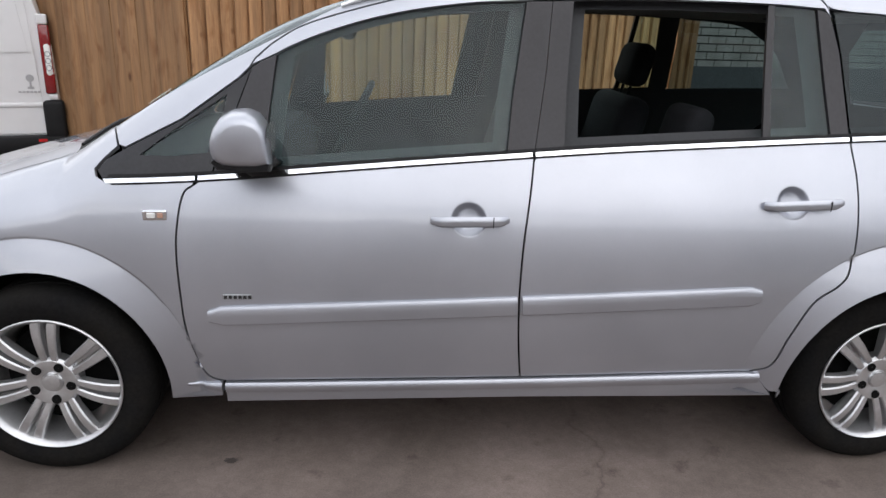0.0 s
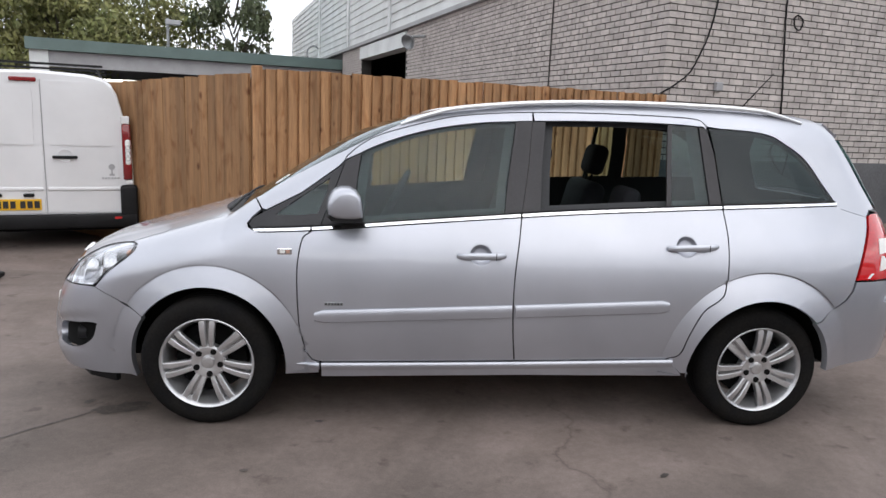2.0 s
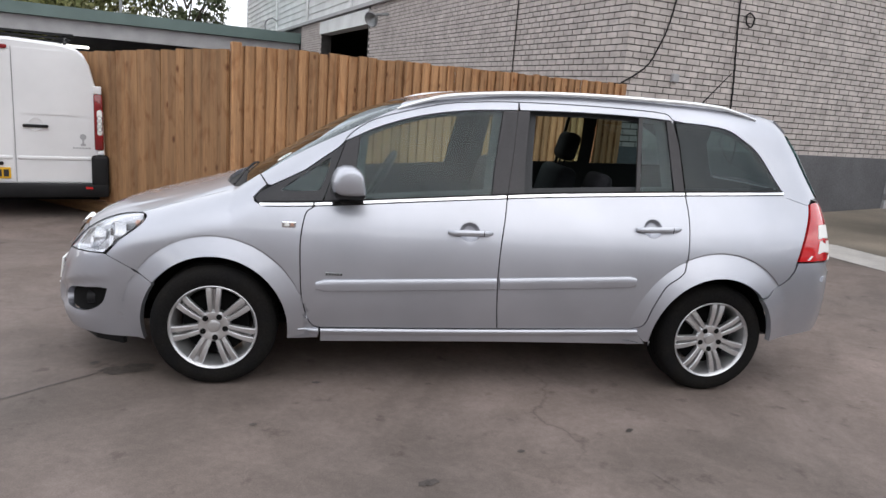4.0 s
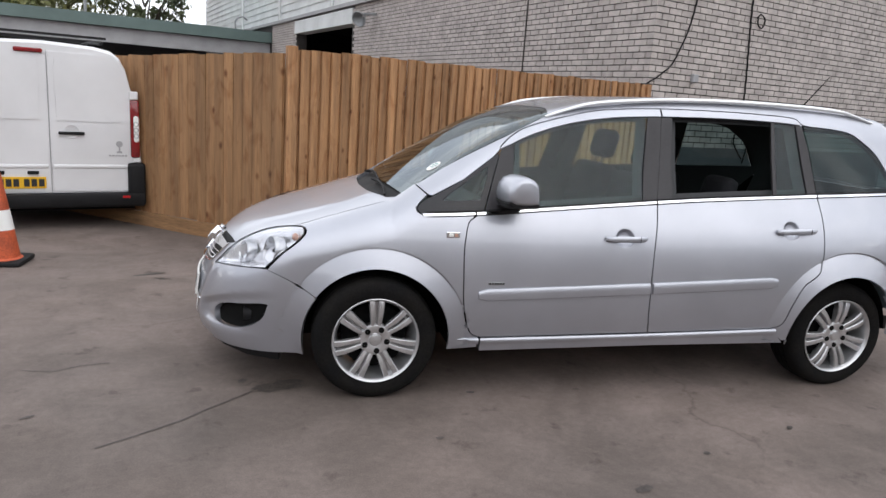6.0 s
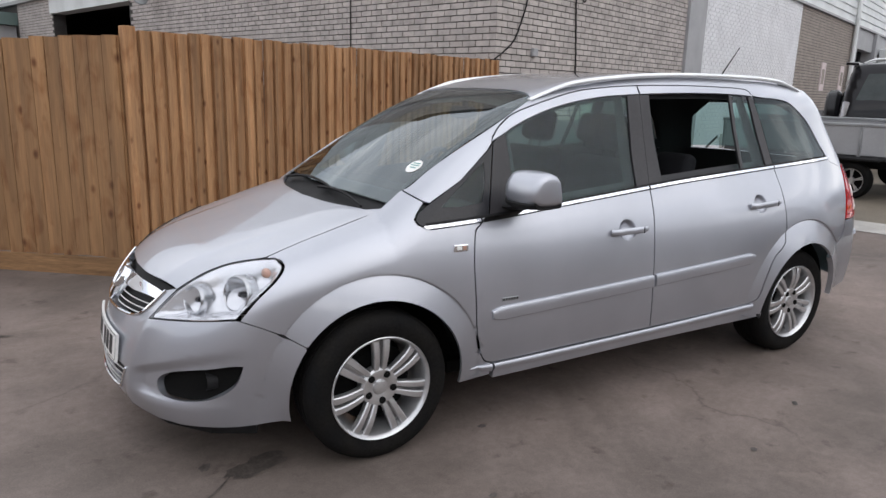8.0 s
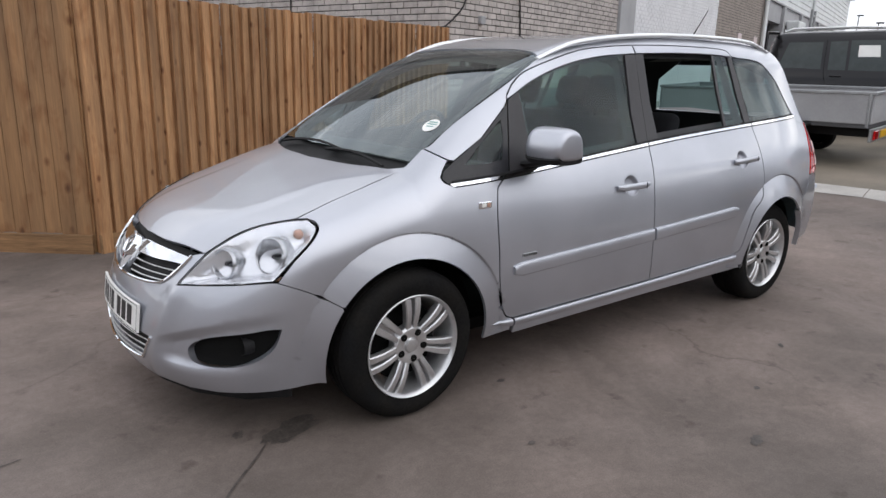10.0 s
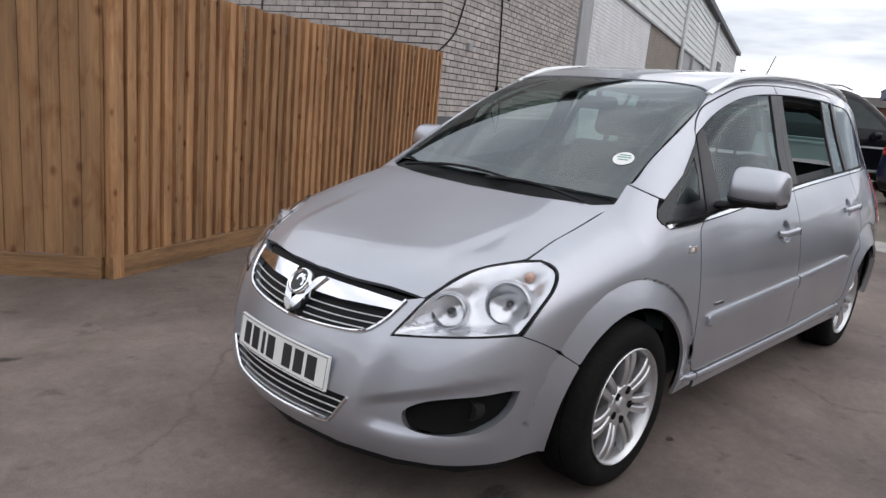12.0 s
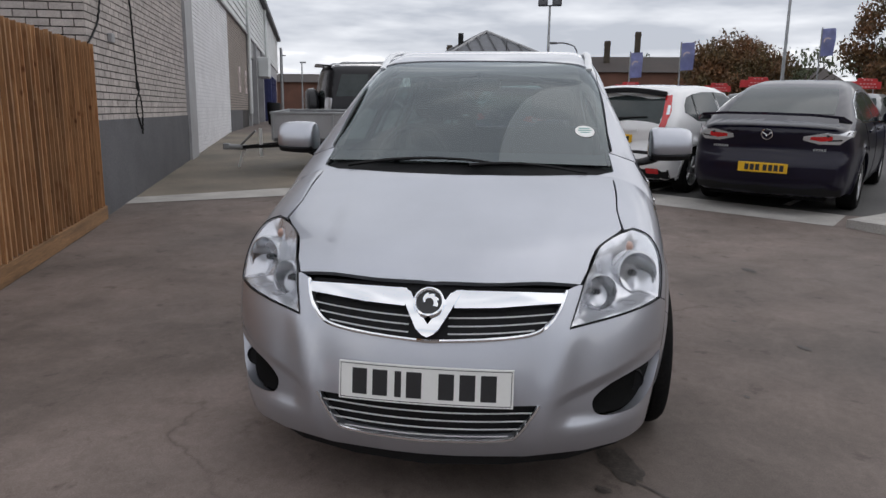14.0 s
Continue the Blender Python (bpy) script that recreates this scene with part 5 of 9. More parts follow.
def skin(name, outline, axes, material, parent, label="", off=0.0, gap=0.003, lip=0.012, cell=0.02, reach=None, both=True, halves=False, bowl=None, hole=None, lines=(), field=body_field):
    """A panel of the body inside an outline, with its edges turned in; both: the same again on the other side; halves: the two as one mesh;
    hole: an opening in it; lines: creases that its mesh follows."""
    flatten = lambda pts: np.array([(p[0], 0, p[1]) if len(p) == 2 else p for p in pts], float)
    pts = flatten(outline)
    pts = pts[[i for i in range(len(pts)) if np.linalg.norm(pts[i] - pts[i - 1]) > 1e-4]]
    if halves and abs(axes[2][1]) < 1e-9:
        pts = np.concatenate([pts, pts[-2:0:-1] * (1, -1, 1)])
        both, halves = False, False
    loops = [inset(pts @ axes[:2].T, gap) if gap else pts @ axes[:2].T]
    if hole is not None:
        loops.append(flatten(hole)[:-1] @ axes[:2].T)
    lo2, hi2 = loops[0].min(0), loops[0].max(0)
    grid = np.stack(np.meshgrid(*[np.arange(a - cell / 2, b + cell, cell) for a, b in zip(lo2, hi2)]), -1).reshape(-1, 2)
    for line in lines:
        ln = flatten(line) @ axes[:2].T
        grid = grid[np.min(np.linalg.norm(grid[:, None] - ln[None], axis=2), 1) > cell * 0.45]
    grid = np.concatenate([grid] + [flatten(line) @ axes[:2].T for line in lines])
    inside = within(grid, loops[0])
    for lp in loops[1:]:
        inside &= ~within(grid, lp)
    grid = grid[inside]
    for lp in loops:
        grid = grid[clear_of(grid, lp, cell * 0.35)]
    verts, edges = [], []
    for lp in loops:
        n0 = len(verts)
        verts += [Vector(p) for p in lp]
        edges += [(n0 + i, n0 + (i + 1) % len(lp)) for i in range(len(lp))]
    verts += [Vector(p) for p in grid]
    co, _, tris, *_ = delaunay_2d_cdt(verts, edges, [], 0, 1e-6)
    flat = np.array([tuple(c) for c in co])
    tri = np.array([t for t in tris if len(t) == 3])
    mid = flat[tri].mean(1)
    keep = within(mid, loops[0])
    for lp in loops[1:]:
        keep &= ~within(mid, lp)
    faces = tri[keep].tolist()
    w = pts @ axes[2]
    lo, hi = reach or (w.min() - 0.22, w.max() + 0.22)
    p, nrm = project(axes, flat, off, lo, hi, field)
    if bowl:
        p = p - nrm * bowl(flat)[:, None]
    count = {}
    for f in faces:
        for a, b in zip(f, f[1:] + f[:1]):
            k = (min(a, b), max(a, b))
            count[k] = count.get(k, 0) + 1
    rim = [k for k, c in count.items() if c == 1]
    made, sets = [], []
    for mirror in ((False, True) if both else (False,)):
        q, nn = p.copy(), nrm.copy()
        if mirror:
            q[:, 1] *= -1
            nn[:, 1] *= -1
        sets.append((q, nn))
    if halves:
        n = len(p)
        p[np.abs(p[:, 1]) < 2.5e-3, 1] = 0
        for a, _ in sets:
            a[np.abs(a[:, 1]) < 2.5e-3, 1] = 0
        sets = [(np.concatenate([a[0] for a in sets]), np.concatenate([a[1] for a in sets]))]
        faces = faces + [[i + n for i in f] for f in faces]
        rim = [r for r in rim if abs(p[r[0], 1]) > 1.5e-3 or abs(p[r[1], 1]) > 1.5e-3]
        rim = rim + [(a + n, b + n) for a, b in rim]
    for q, nn in sets:
        poly = []
        for f in faces:
            a, b, c = q[f[0]], q[f[1]], q[f[2]]
            poly.append(f[::-1] if np.dot(np.cross(b - a, c - a), nn[f[0]]) < 0 else f)
        allp, alln = q.tolist(), nn.tolist()
        if lip:
            for a, b in rim:
                k = len(allp)
                four = [q[a], q[b], q[b] - lip * nn[b], q[a] - lip * nn[a]]
                flatn = np.cross(four[1] - four[0], four[3] - four[0])
                flatn = flatn / (np.linalg.norm(flatn) + 1e-12)
                allp += [v.tolist() for v in four]
                alln += [flatn.tolist()] * 4
                poly.append((k, k + 1, k + 2, k + 3))
        me = bpy.data.meshes.new(name)
        me.from_pydata(allp, [], poly)
        me.materials.append(material)
        me.polygons.foreach_set("use_smooth", [True] * len(me.polygons))
        if bowl is None:
            me.normals_split_custom_set_from_vertices(alln)
        ob = new(name, me)
        ob.parent = parent
        made.append(tagged(ob, label))
    return made


def on_body(x, z, off=0.0):
    """The place on the near flank at x and z, and its normal."""
    p, n = project(SIDE, np.array([(x, z)], float), off, 0.1, 1.2)
    return Vector(p[0]), Vector(n[0])


def on_top(x, y, off=0.0):
    p, n = project(TOP, np.array([(x, y)], float), off, 0.3, 1.9)
    return Vector(p[0]), Vector(n[0])


def on_front(y, z, off=0.0):
    p, n = project(facing(-1, 0, 0), np.array([(-y, z)], float), off, 1.2, 2.6)
    return Vector(p[0]), Vector(n[0])


car = new("people_carrier")
car.location = (0, 0.014, 0)
tagged(car, "silver five-door people carrier parked on the concrete yard", "car")

BELT = Curve((-1.17, 0.947), (-0.92, 0.962), (-0.535, 0.997), (0.063, 1.051), (0.318, 1.072), (0.7, 1.097), (1.065, 1.119), (1.722, 1.148))
belt = lambda a, b, d=0.0, n=14: [(x, float(BELT(x)) + d) for x in np.linspace(a, b, n)]
arc = lambda cx, r, a, b, n=30: [(cx + r * math.cos(radians(t)), HUB_Z + r * math.sin(radians(t))) for t in np.linspace(a, b, n)]
rev = lambda s: list(s)[::-1]


def three(line, y=0):
    """Places on the near flank for a line of (x, z)."""
    return [tuple(p) for p in project(SIDE, np.array([tuple(q) for q in line], float), 0.0, 0.2, 1.15)[0]]



front_seam = bend((-0.884, 0.938), (-0.913, 0.912), (-0.929, 0.837), (-0.935, 0.756), (-0.930, 0.621), (-0.921, 0.503), (-0.895, 0.396), (-0.865, 0.343), (-0.825, 0.328))
mid_seam = bend((0.109, 1.030), (0.098, 0.943), (0.082, 0.821), (0.075, 0.71), (0.075, 0.6), (0.083, 0.476), (0.097, 0.362))
rear_seam = bend((1.104, 1.094), (1.114, 0.989), (1.110, 0.824), (1.098, 0.724), (1.066, 0.680), (0.995, 0.624), (0.935, 0.510), (0.900, 0.412), (0.843, 0.382))
sill_line = [(-0.825, 0.327), (0.097, 0.358), (0.843, 0.380)]
door_top = bend((-0.722, 1.290), (-0.657, 1.345), (-0.544, 1.403), (-0.257, 1.485), (-0.054, 1.514), (0.175, 1.530), (0.478, 1.538), (0.78, 1.538), (0.985, 1.531), (1.035, 1.508), (1.052, 1.470))
win_top = bend((-0.700, 1.262), (-0.656, 1.305), (-0.543, 1.358), (-0.402, 1.406), (-0.258, 1.441), (-0.085, 1.468), (0.090, 1.482), (0.236, 1.490), (0.55, 1.500), (0.859, 1.500), (1.006, 1.494))

# the flanks below the windows
crease = lambda cx, r0: [three(arc(cx, r0 + d, 12, 168, 190)) for d in (0.010, 0.006, 0.003, 0.0, -0.003, -0.006, -0.012)]
dish = lambda c: [[(c[0] + k * 0.054 * math.cos(a), c[1] + k * 0.050 * math.sin(a)) for a in np.linspace(0, 6.2, 40)] for k in (1.02, 0.93, 0.82, 0.68, 0.5)]
wing_seam = three([(-1.656 - 0.228 * t, 0.5215 + 0.1195 * t + 0.010 * math.sin(math.pi * t)) for t in np.linspace(0, 1, 10)])
fender_out = three(arc(HUB_F, 0.364, -8, 144)) + wing_seam
fender_out += bend((-1.815, -0.719, 0.709), (-1.742, -0.715, 0.770), (-1.702, -0.692, 0.812), (-1.705, -0.652, 0.836), (-1.742, -0.605, 0.838))[0:]
fender_out += bend((-1.742, -0.600, 0.839), (-1.600, -0.592, 0.886), (-1.474, -0.598, 0.925), (-1.340, -0.600, 0.967), (-1.254, -0.605, 1.006))
fender_out += [(-1.160, -0.590, 1.071), (-1.113, -0.703, 1.029)]
fender_out += [(-1.150, -0.722, 0.996), (-1.172, -0.733, 0.965), (-1.165, -0.745, 0.945), (-1.139, -0.756, 0.932)]
fender_out += three(belt(-1.10, -0.884, -0.018, 6), -0.765) + three(front_seam) + [(-0.825, -0.8, 0.300), (-0.825, -0.8, 0.250)]
skin("front_wing", fender_out, facing(-0.15, -0.8, 0.55), SILVER, car, cell=0.02, reach=(0.45, 1.35), lines=crease(HUB_F, 0.464))

front_door = skin("front_door", rev(front_seam) + belt(-0.87, 0.108, -0.018) + mid_seam + rev(sill_line)[1:], SIDE, SILVER, car, cell=0.025, reach=(0.3, 1.1), lines=dish(HANDLES[0]))
rear_door = skin("rear_door", rev(mid_seam) + belt(0.115, 1.103, -0.018) + rear_seam + rev(sill_line)[:2], SIDE, SILVER, car, cell=0.025, reach=(0.3, 1.1), lines=dish(HANDLES[1]) + crease(ARCH_R, 0.505))
tail_edge = bend((1.909, -0.663, 1.077), (1.893, -0.70, 1.01), (1.845, -0.763, 0.890), (1.805, -0.80, 0.780), (1.788, -0.815, 0.72))
tail_top = three([(1.737 + 0.170 * t, 1.1215 - 0.043 * t) for t in np.linspace(0, 1, 9)])
quarter = three(rev(rear_seam)) + three(belt(1.106, 1.735, -0.018)) + tail_top[1:] + tail_edge[1:] + bend((1.765, -0.818, 0.686), (1.669, -0.856, 0.622), (1.612, -0.865, 0.580))[1:]
quarter += three(arc(ARCH_R, 0.374, 45, 183)) + [(0.93, -0.8, 0.302), (0.90, -0.8, 0.302), (0.855, -0.8, 0.345)]
skin("rear_wing", quarter, facing(0.12, -1, 0.1), SILVER, car, cell=0.02, reach=(0.35, 1.25), lines=crease(ARCH_R, 0.505))
sill = skin("sill", [(-0.821, 0.320), (0.097, 0.351), (0.862, 0.373), (0.922, 0.300), (0.097, 0.282), (-0.821, 0.250)], SIDE, SILVER, car, off=0.006, lip=0.05, cell=0.025, reach=(0.3, 1.1))
for s, d in zip((1, -1), sill):
    bm = bmesh.new()
    line = [(x, (on_body(x, 0.317 + 0.0335 * (x + 0.82))[0].y + 0.004) * s, 0.317 + 0.0335 * (x + 0.82)) for x in np.linspace(-0.818, 0.868, 20)]
    sweep(bm, line, [(u * s, v) for u, v in ((-0.01, -0.030), (0.010, -0.028), (0.019, -0.012), (0.019, -0.002), (0.013, 0.006), (-0.01, 0.008))])
    part("sill_step", bm, SILVER, d, "rounded sill step", True)
for s in (1, -1):
    bm = bmesh.new()
    line = [(x, (on_body(x, 0.317 + 0.0335 * (x + 0.82))[0].y + 0.004) * s, 0.317 + 0.0335 * (x + 0.82)) for x in np.linspace(-0.935, -0.828, 8)]
    sweep(bm, line, lambda t, k=s: [(u * k * (0.3 + 0.7 * t), v * (0.25 + 0.75 * t)) for u, v in ((-0.01, -0.030), (0.010, -0.028), (0.019, -0.012), (0.019, -0.002), (0.013, 0.006), (-0.01, 0.008))])
    part("sill_step", bm, SILVER, car, "rounded sill end on the wing", True)
for doors, a, b in ((front_door, -0.85, 0.068), (rear_door, 0.084, 0.822)):
    for s, d in zip((1, -1), doors):
        bm = bmesh.new()
        line = []
        for x in np.linspace(a, b, 24):
            p, n = on_body(x, 0.606 + (x - 0.07) * 0.055, -0.002)
            line.append((x, p.y * s, p.z))
        def moulding(t, front=a < 0):
            end = min(1.0, 14 * t + 0.35) if front else min(1.0, 12 * (1 - t) + 0.45)
            h = 0.030 * math.sqrt(end)
            return [(-0.004, -h), (0.010, -h), (0.015, -h + 0.004), (0.017, 0.0), (0.016, h - 0.010), (0.011, h - 0.001), (-0.004, h)]
        sec = moulding if s > 0 else (lambda t, f=moulding: [(-u, v) for u, v in f(t)])
        sweep(bm, line, sec)
        part("rub_strip", bm, SILVER, d, "body-coloured rub strip", True)
# window band: chrome, pillars, frames and panes
for door, a, b in ((front_door, -0.872, 0.104), (rear_door, 0.114, 1.098)):
    for d, made in zip(door, skin("chrome_strip", belt(a, b, -0.014) + rev(belt(a, b, -0.002)), SIDE, CHROME, car, off=0.005, lip=0.008, cell=0.05, gap=0, reach=(0.3, 1.1))):
        made.parent = d
skin("chrome_strip", belt(-1.135, -0.880, -0.014, 8) + rev(belt(-1.145, -0.880, -0.002, 8)), SIDE, CHROME, car, off=0.005, lip=0.008, cell=0.05, gap=0, reach=(0.3, 1.1))
skin("chrome_strip", belt(1.108, 1.728, -0.014, 10) + rev(belt(1.108, 1.735, -0.002, 10)), SIDE, CHROME, car, off=0.005, lip=0.008, cell=0.05, gap=0, reach=(0.3, 1.1))
skin("belt_gasket", belt(-1.13, 1.725, -0.001, 30) + rev(belt(-1.13, 1.725, 0.008, 30)), SIDE, BLACK, car, "black rubber gasket under the windows", off=0.002, lip=0.006, cell=0.05, gap=0, reach=(0.3, 1.1))
# black strip that draws the chrome's shadow line on the doors
skin("belt_shadow_gap", belt(-1.12, 1.722, -0.019, 30) + rev(belt(-1.12, 1.722, -0.0145, 30)), SIDE, BLACK, car, "thin black strip painted as the shadow line under the chrome", off=0.003, lip=0.006, cell=0.05, gap=0, reach=(0.3, 1.1))
dt = [p for p in door_top if p[0] < 0.172] + [(0.1745, 1.530)]
dt2 = [(0.1755, 1.530)] + [p for p in door_top if p[0] > 0.18]
wt = [p for p in win_top if p[0] < 0.165]
wt2 = [p for p in win_top if p[0] > 0.176]
for door, rail in ((front_door, [(-0.733, 1.270)] + dt + [(0.172, 1.486)] + rev([p for p in wt if p[0] > -0.657])), (rear_door, dt2 + [(1.03, 1.493)] + rev(wt2) + [(0.178, 1.488)])):
    for d, made in zip(door, skin("window_frame", rail, SIDE, SILVER, car, cell=0.03, reach=(0.2, 1.1))):
        made.parent = d
B_SEAM = [(0.170, 1.484), (0.151, 1.282), (0.111, 1.046)]
for door, name, shape in (
    (front_door, "pillar_cover", [(0.090, 1.481)] + B_SEAM + [(0.029, float(BELT(0.029)) + 0.002), (0.046, 1.195)]),
    (rear_door, "pillar_cover", rev(B_SEAM) + [(0.236, 1.488), (0.214, 1.25), (0.202, float(BELT(0.2)) + 0.002)]),
    (rear_door, "pillar_cover", [(1.006, 1.493), (1.048, 1.48), (1.080, 1.364), (1.101, float(BELT(1.1)) + 0.002), (1.040, float(BELT(1.04)) + 0.002), (1.028, 1.28)]),
    (front_door, "mirror_panel", [(-0.730, 1.264), (-0.700, 1.284), (-0.658, 1.302), (-0.668, 1.2), (-0.690, float(BELT(-0.69)) + 0.002), (-0.830, float(BELT(-0.83)) + 0.002)]),
):
    for d, made in zip(door, skin(name, shape, SIDE, PILLAR, car, off=-0.001, cell=0.03, reach=(0.2, 1.1), gap=0.001)):
        made.parent = d
quarter_in = [(-1.045, 1.012), (-0.985, 1.058), (-0.90, 1.118), (-0.800, 1.186), (-0.812, 1.12), (-0.850, 1.024), (-0.95, 1.012), (-1.045, 1.012)]
quarter_out = [(-0.732, 1.262), (-0.748, 1.247), (-0.766, 1.233), (-0.928, 1.113), (-1.091, 1.028), (-1.150, 0.994), (-1.170, 0.965), (-1.150, 0.942), (-0.832, float(BELT(-0.83)) + 0.002)]
frames_f = skin("quarter_frame", quarter_out, SIDE, GLOSS, car, "black front quarter window", off=-0.004, cell=0.03, reach=(0.2, 1.1), hole=quarter_in)
for f, made in zip(frames_f, skin("quarter_pane", quarter_in[:-1], SIDE, TINTED, car, off=-0.006, cell=0.05, reach=(0.2, 1.1), gap=0, lip=0)):
    made.parent = f
front_pane = [p for p in win_top if -0.66 < p[0] < 0.092] + [(0.046, 1.195), (0.029, float(BELT(0.03)))] + rev(belt(-0.690, 0.02, 0.0)) + [(-0.668, 1.2)]
rear_bits = [(0.868, 1.498), (1.004, 1.492), (1.028, 1.28), (1.038, float(BELT(1.038))), (0.842, float(BELT(0.842))), (0.856, 1.3)]
whole_rear = [(0.236, 1.488), (0.55, 1.498), (0.859, 1.498), (1.004, 1.492), (1.028, 1.28), (1.038, float(BELT(1.038))), (0.6, float(BELT(0.6))), (0.204, float(BELT(0.204))), (0.214, 1.25)]
panes = skin("window_pane", front_pane, SIDE, TINTED, car, off=-0.008, lip=0, cell=0.04, reach=(0.2, 1.1))
for d, made in zip(front_door, panes):
    made.parent = d
near, far = skin("window_pane", rear_bits, SIDE, TINTED, car, "small fixed grey pane", off=-0.008, lip=0, cell=0.04, reach=(0.2, 1.1))
near.parent, far.parent = rear_door
far_pane = skin("window_pane", [p for p in whole_rear], SIDE, TINTED, car, off=-0.012, lip=0, cell=0.04, reach=(0.2, 1.1))
bpy.data.objects.remove(far_pane[0])
far_pane[1].parent = rear_door[1]
for d, made in zip(rear_door, skin("glass_channel", [(0.850, 1.499), (0.872, 1.498), (0.860, 1.3), (0.845, float(BELT(0.845))), (0.822, float(BELT(0.822))), (0.838, 1.3)], SIDE, PILLAR, car, off=-0.004, cell=0.04, reach=(0.2, 1.1), gap=0)):
    made.parent = d
quarter_pane = bend((1.060, 1.488), (1.242, 1.482), (1.371, 1.466), (1.453, 1.429), (1.571, 1.350), (1.668, 1.222), (1.727, 1.142)) + rev(belt(1.106, 1.722, 0.002, 8)) + [(1.084, 1.364)]
skin("quarter_window", quarter_pane, SIDE, SMOKED, car, "dark tinted rear quarter glass", off=-0.004, cell=0.03, reach=(0.2, 1.1))

# dark inner frames round the door windows, and trims of the load space
for outline, cx, cz in ((front_pane, -0.28, 1.23), (whole_rear, 0.62, 1.29)):
    grow = lambda k: [(cx + (p[0] - cx) * k, cz + (p[1] - cz) * k) for p in outline]
    inner = grow(0.88)
    skin("inner_frame", grow(1.10), SIDE, TRIM, car, "dark inner door frame", off=-0.045, lip=0, gap=0, cell=0.06, reach=(0.2, 1.1), hole=inner + inner[:1])
skin("load_trim", [(1.74, 1.12), (1.67, 1.23), (1.57, 1.36), (1.45, 1.44), (1.37, 1.475), (1.70, 1.53), (1.86, 1.34), (1.93, 1.2), (1.99, 1.08), (2.03, 0.78), (1.70, 0.70)], SIDE, TRIM, car, "dark load-space trim", off=-0.05, lip=0, gap=0, cell=0.06, reach=(0.1, 1.1))

# roof side from windscreen pillar to tail
cant = [(-1.113, -0.703, 1.031)] + three([(-1.091, 1.029), (-0.928, 1.114), (-0.766, 1.234), (-0.738, 1.262)])
cant += three(door_top[0:-3]) + three([(1.040, 1.506), (1.054, 1.494), (1.075, 1.491)]) + three(quarter_pane[2:37]) + [(a, b, c - 0.006) for a, b, c in tail_top]
cant += [(1.935, -0.645, 1.10), (1.985, -0.60, 1.090), (1.915, -0.58, 1.22), (1.845, -0.545, 1.34), (1.775, -0.505, 1.465), (1.735, -0.47, 1.530)]
cant += [(1.68, -0.50, 1.555), (1.3, -0.515, 1.59), (0.7, -0.52, 1.60), (0.1, -0.52, 1.57), (-0.3, -0.525, 1.51), (-0.462, -0.545, 1.462)]
cant += rev(bend((-1.160, -0.592, 1.071), (-1.129, -0.605, 1.085), (-1.003, -0.592, 1.166), (-0.705, -0.577, 1.325), (-0.50, -0.552, 1.445)))
skin("pillar_trim", cant, facing(0.02, -0.62, 0.78), TRIM, car, "dark inner pillar trim", off=-0.028, lip=0, cell=0.06, reach=(0.9, 1.9))
skin("roof_side", cant, facing(0.02, -0.62, 0.78), SILVER, car, cell=0.025, reach=(0.9, 1.9))
roof = bend((-0.395, 0.0), (-0.40, -0.30), (-0.44, -0.48), (-0.460, -0.540)) + [(-0.3, -0.522), (0.1, -0.517), (0.7, -0.517), (1.3, -0.512), (1.68, -0.497)] + bend((1.70, -0.45), (1.735, -0.25), (1.745, 0.0))
skin("roof", [(x, y, 1.55) for x, y in roof], TOP, SILVER, car, cell=0.04, reach=(1.1, 1.9), gap=0, halves=True)
bonnet = bend((-2.125, 0.0), (-2.108, -0.20), (-2.045, -0.45)) + bend((-1.993, -0.474), (-1.95, -0.485), (-1.88, -0.511), (-1.787, -0.571), (-1.742, -0.598)) + bend((-1.600, -0.592), (-1.474, -0.599), (-1.340, -0.600), (-1.262, -0.605)) + bend((-1.296, -0.54), (-1.362, -0.30), (-1.385, 0.0))
skin("bonnet", [(x, y, 0.9) for x, y in bonnet], TOP, SILVER, car, cell=0.022, reach=(0.35, 1.4), gap=0, halves=True, lip=0.02)
cowl = [(x + 0.004, y, 1.0) for x, y in bend((-1.385, 0.0), (-1.362, -0.30), (-1.296, -0.54), (-1.262, -0.60))] + [(-1.235, -0.612, 1.0)] + [(x, y, 1.0) for x, y in bend((-1.215, -0.56), (-1.245, -0.30), (-1.262, 0.0))]
skin("cowl", cowl, TOP, BLACK, car, cell=0.03, reach=(0.6, 1.4), gap=0, halves=True, off=-0.022)
screen = [(-1.266, 0.0, 1.0), (-1.248, -0.30, 1.01), (-1.225, -0.598, 1.02)] + bend((-1.145, -0.597, 1.075), (-1.003, -0.588, 1.166), (-0.705, -0.573, 1.325), (-0.50, -0.548, 1.445)) + [(-0.466, -0.536, 1.465)] + [(x - 0.004, y, 1.49) for x, y in bend((-0.444, -0.48), (-0.404, -0.30), (-0.399, 0.0))]
windscreen = skin("windscreen", screen, facing(-0.52, 0, 0.85), CLEAR, car, off=-0.004, cell=0.04, gap=0, halves=True, lip=0)[0]
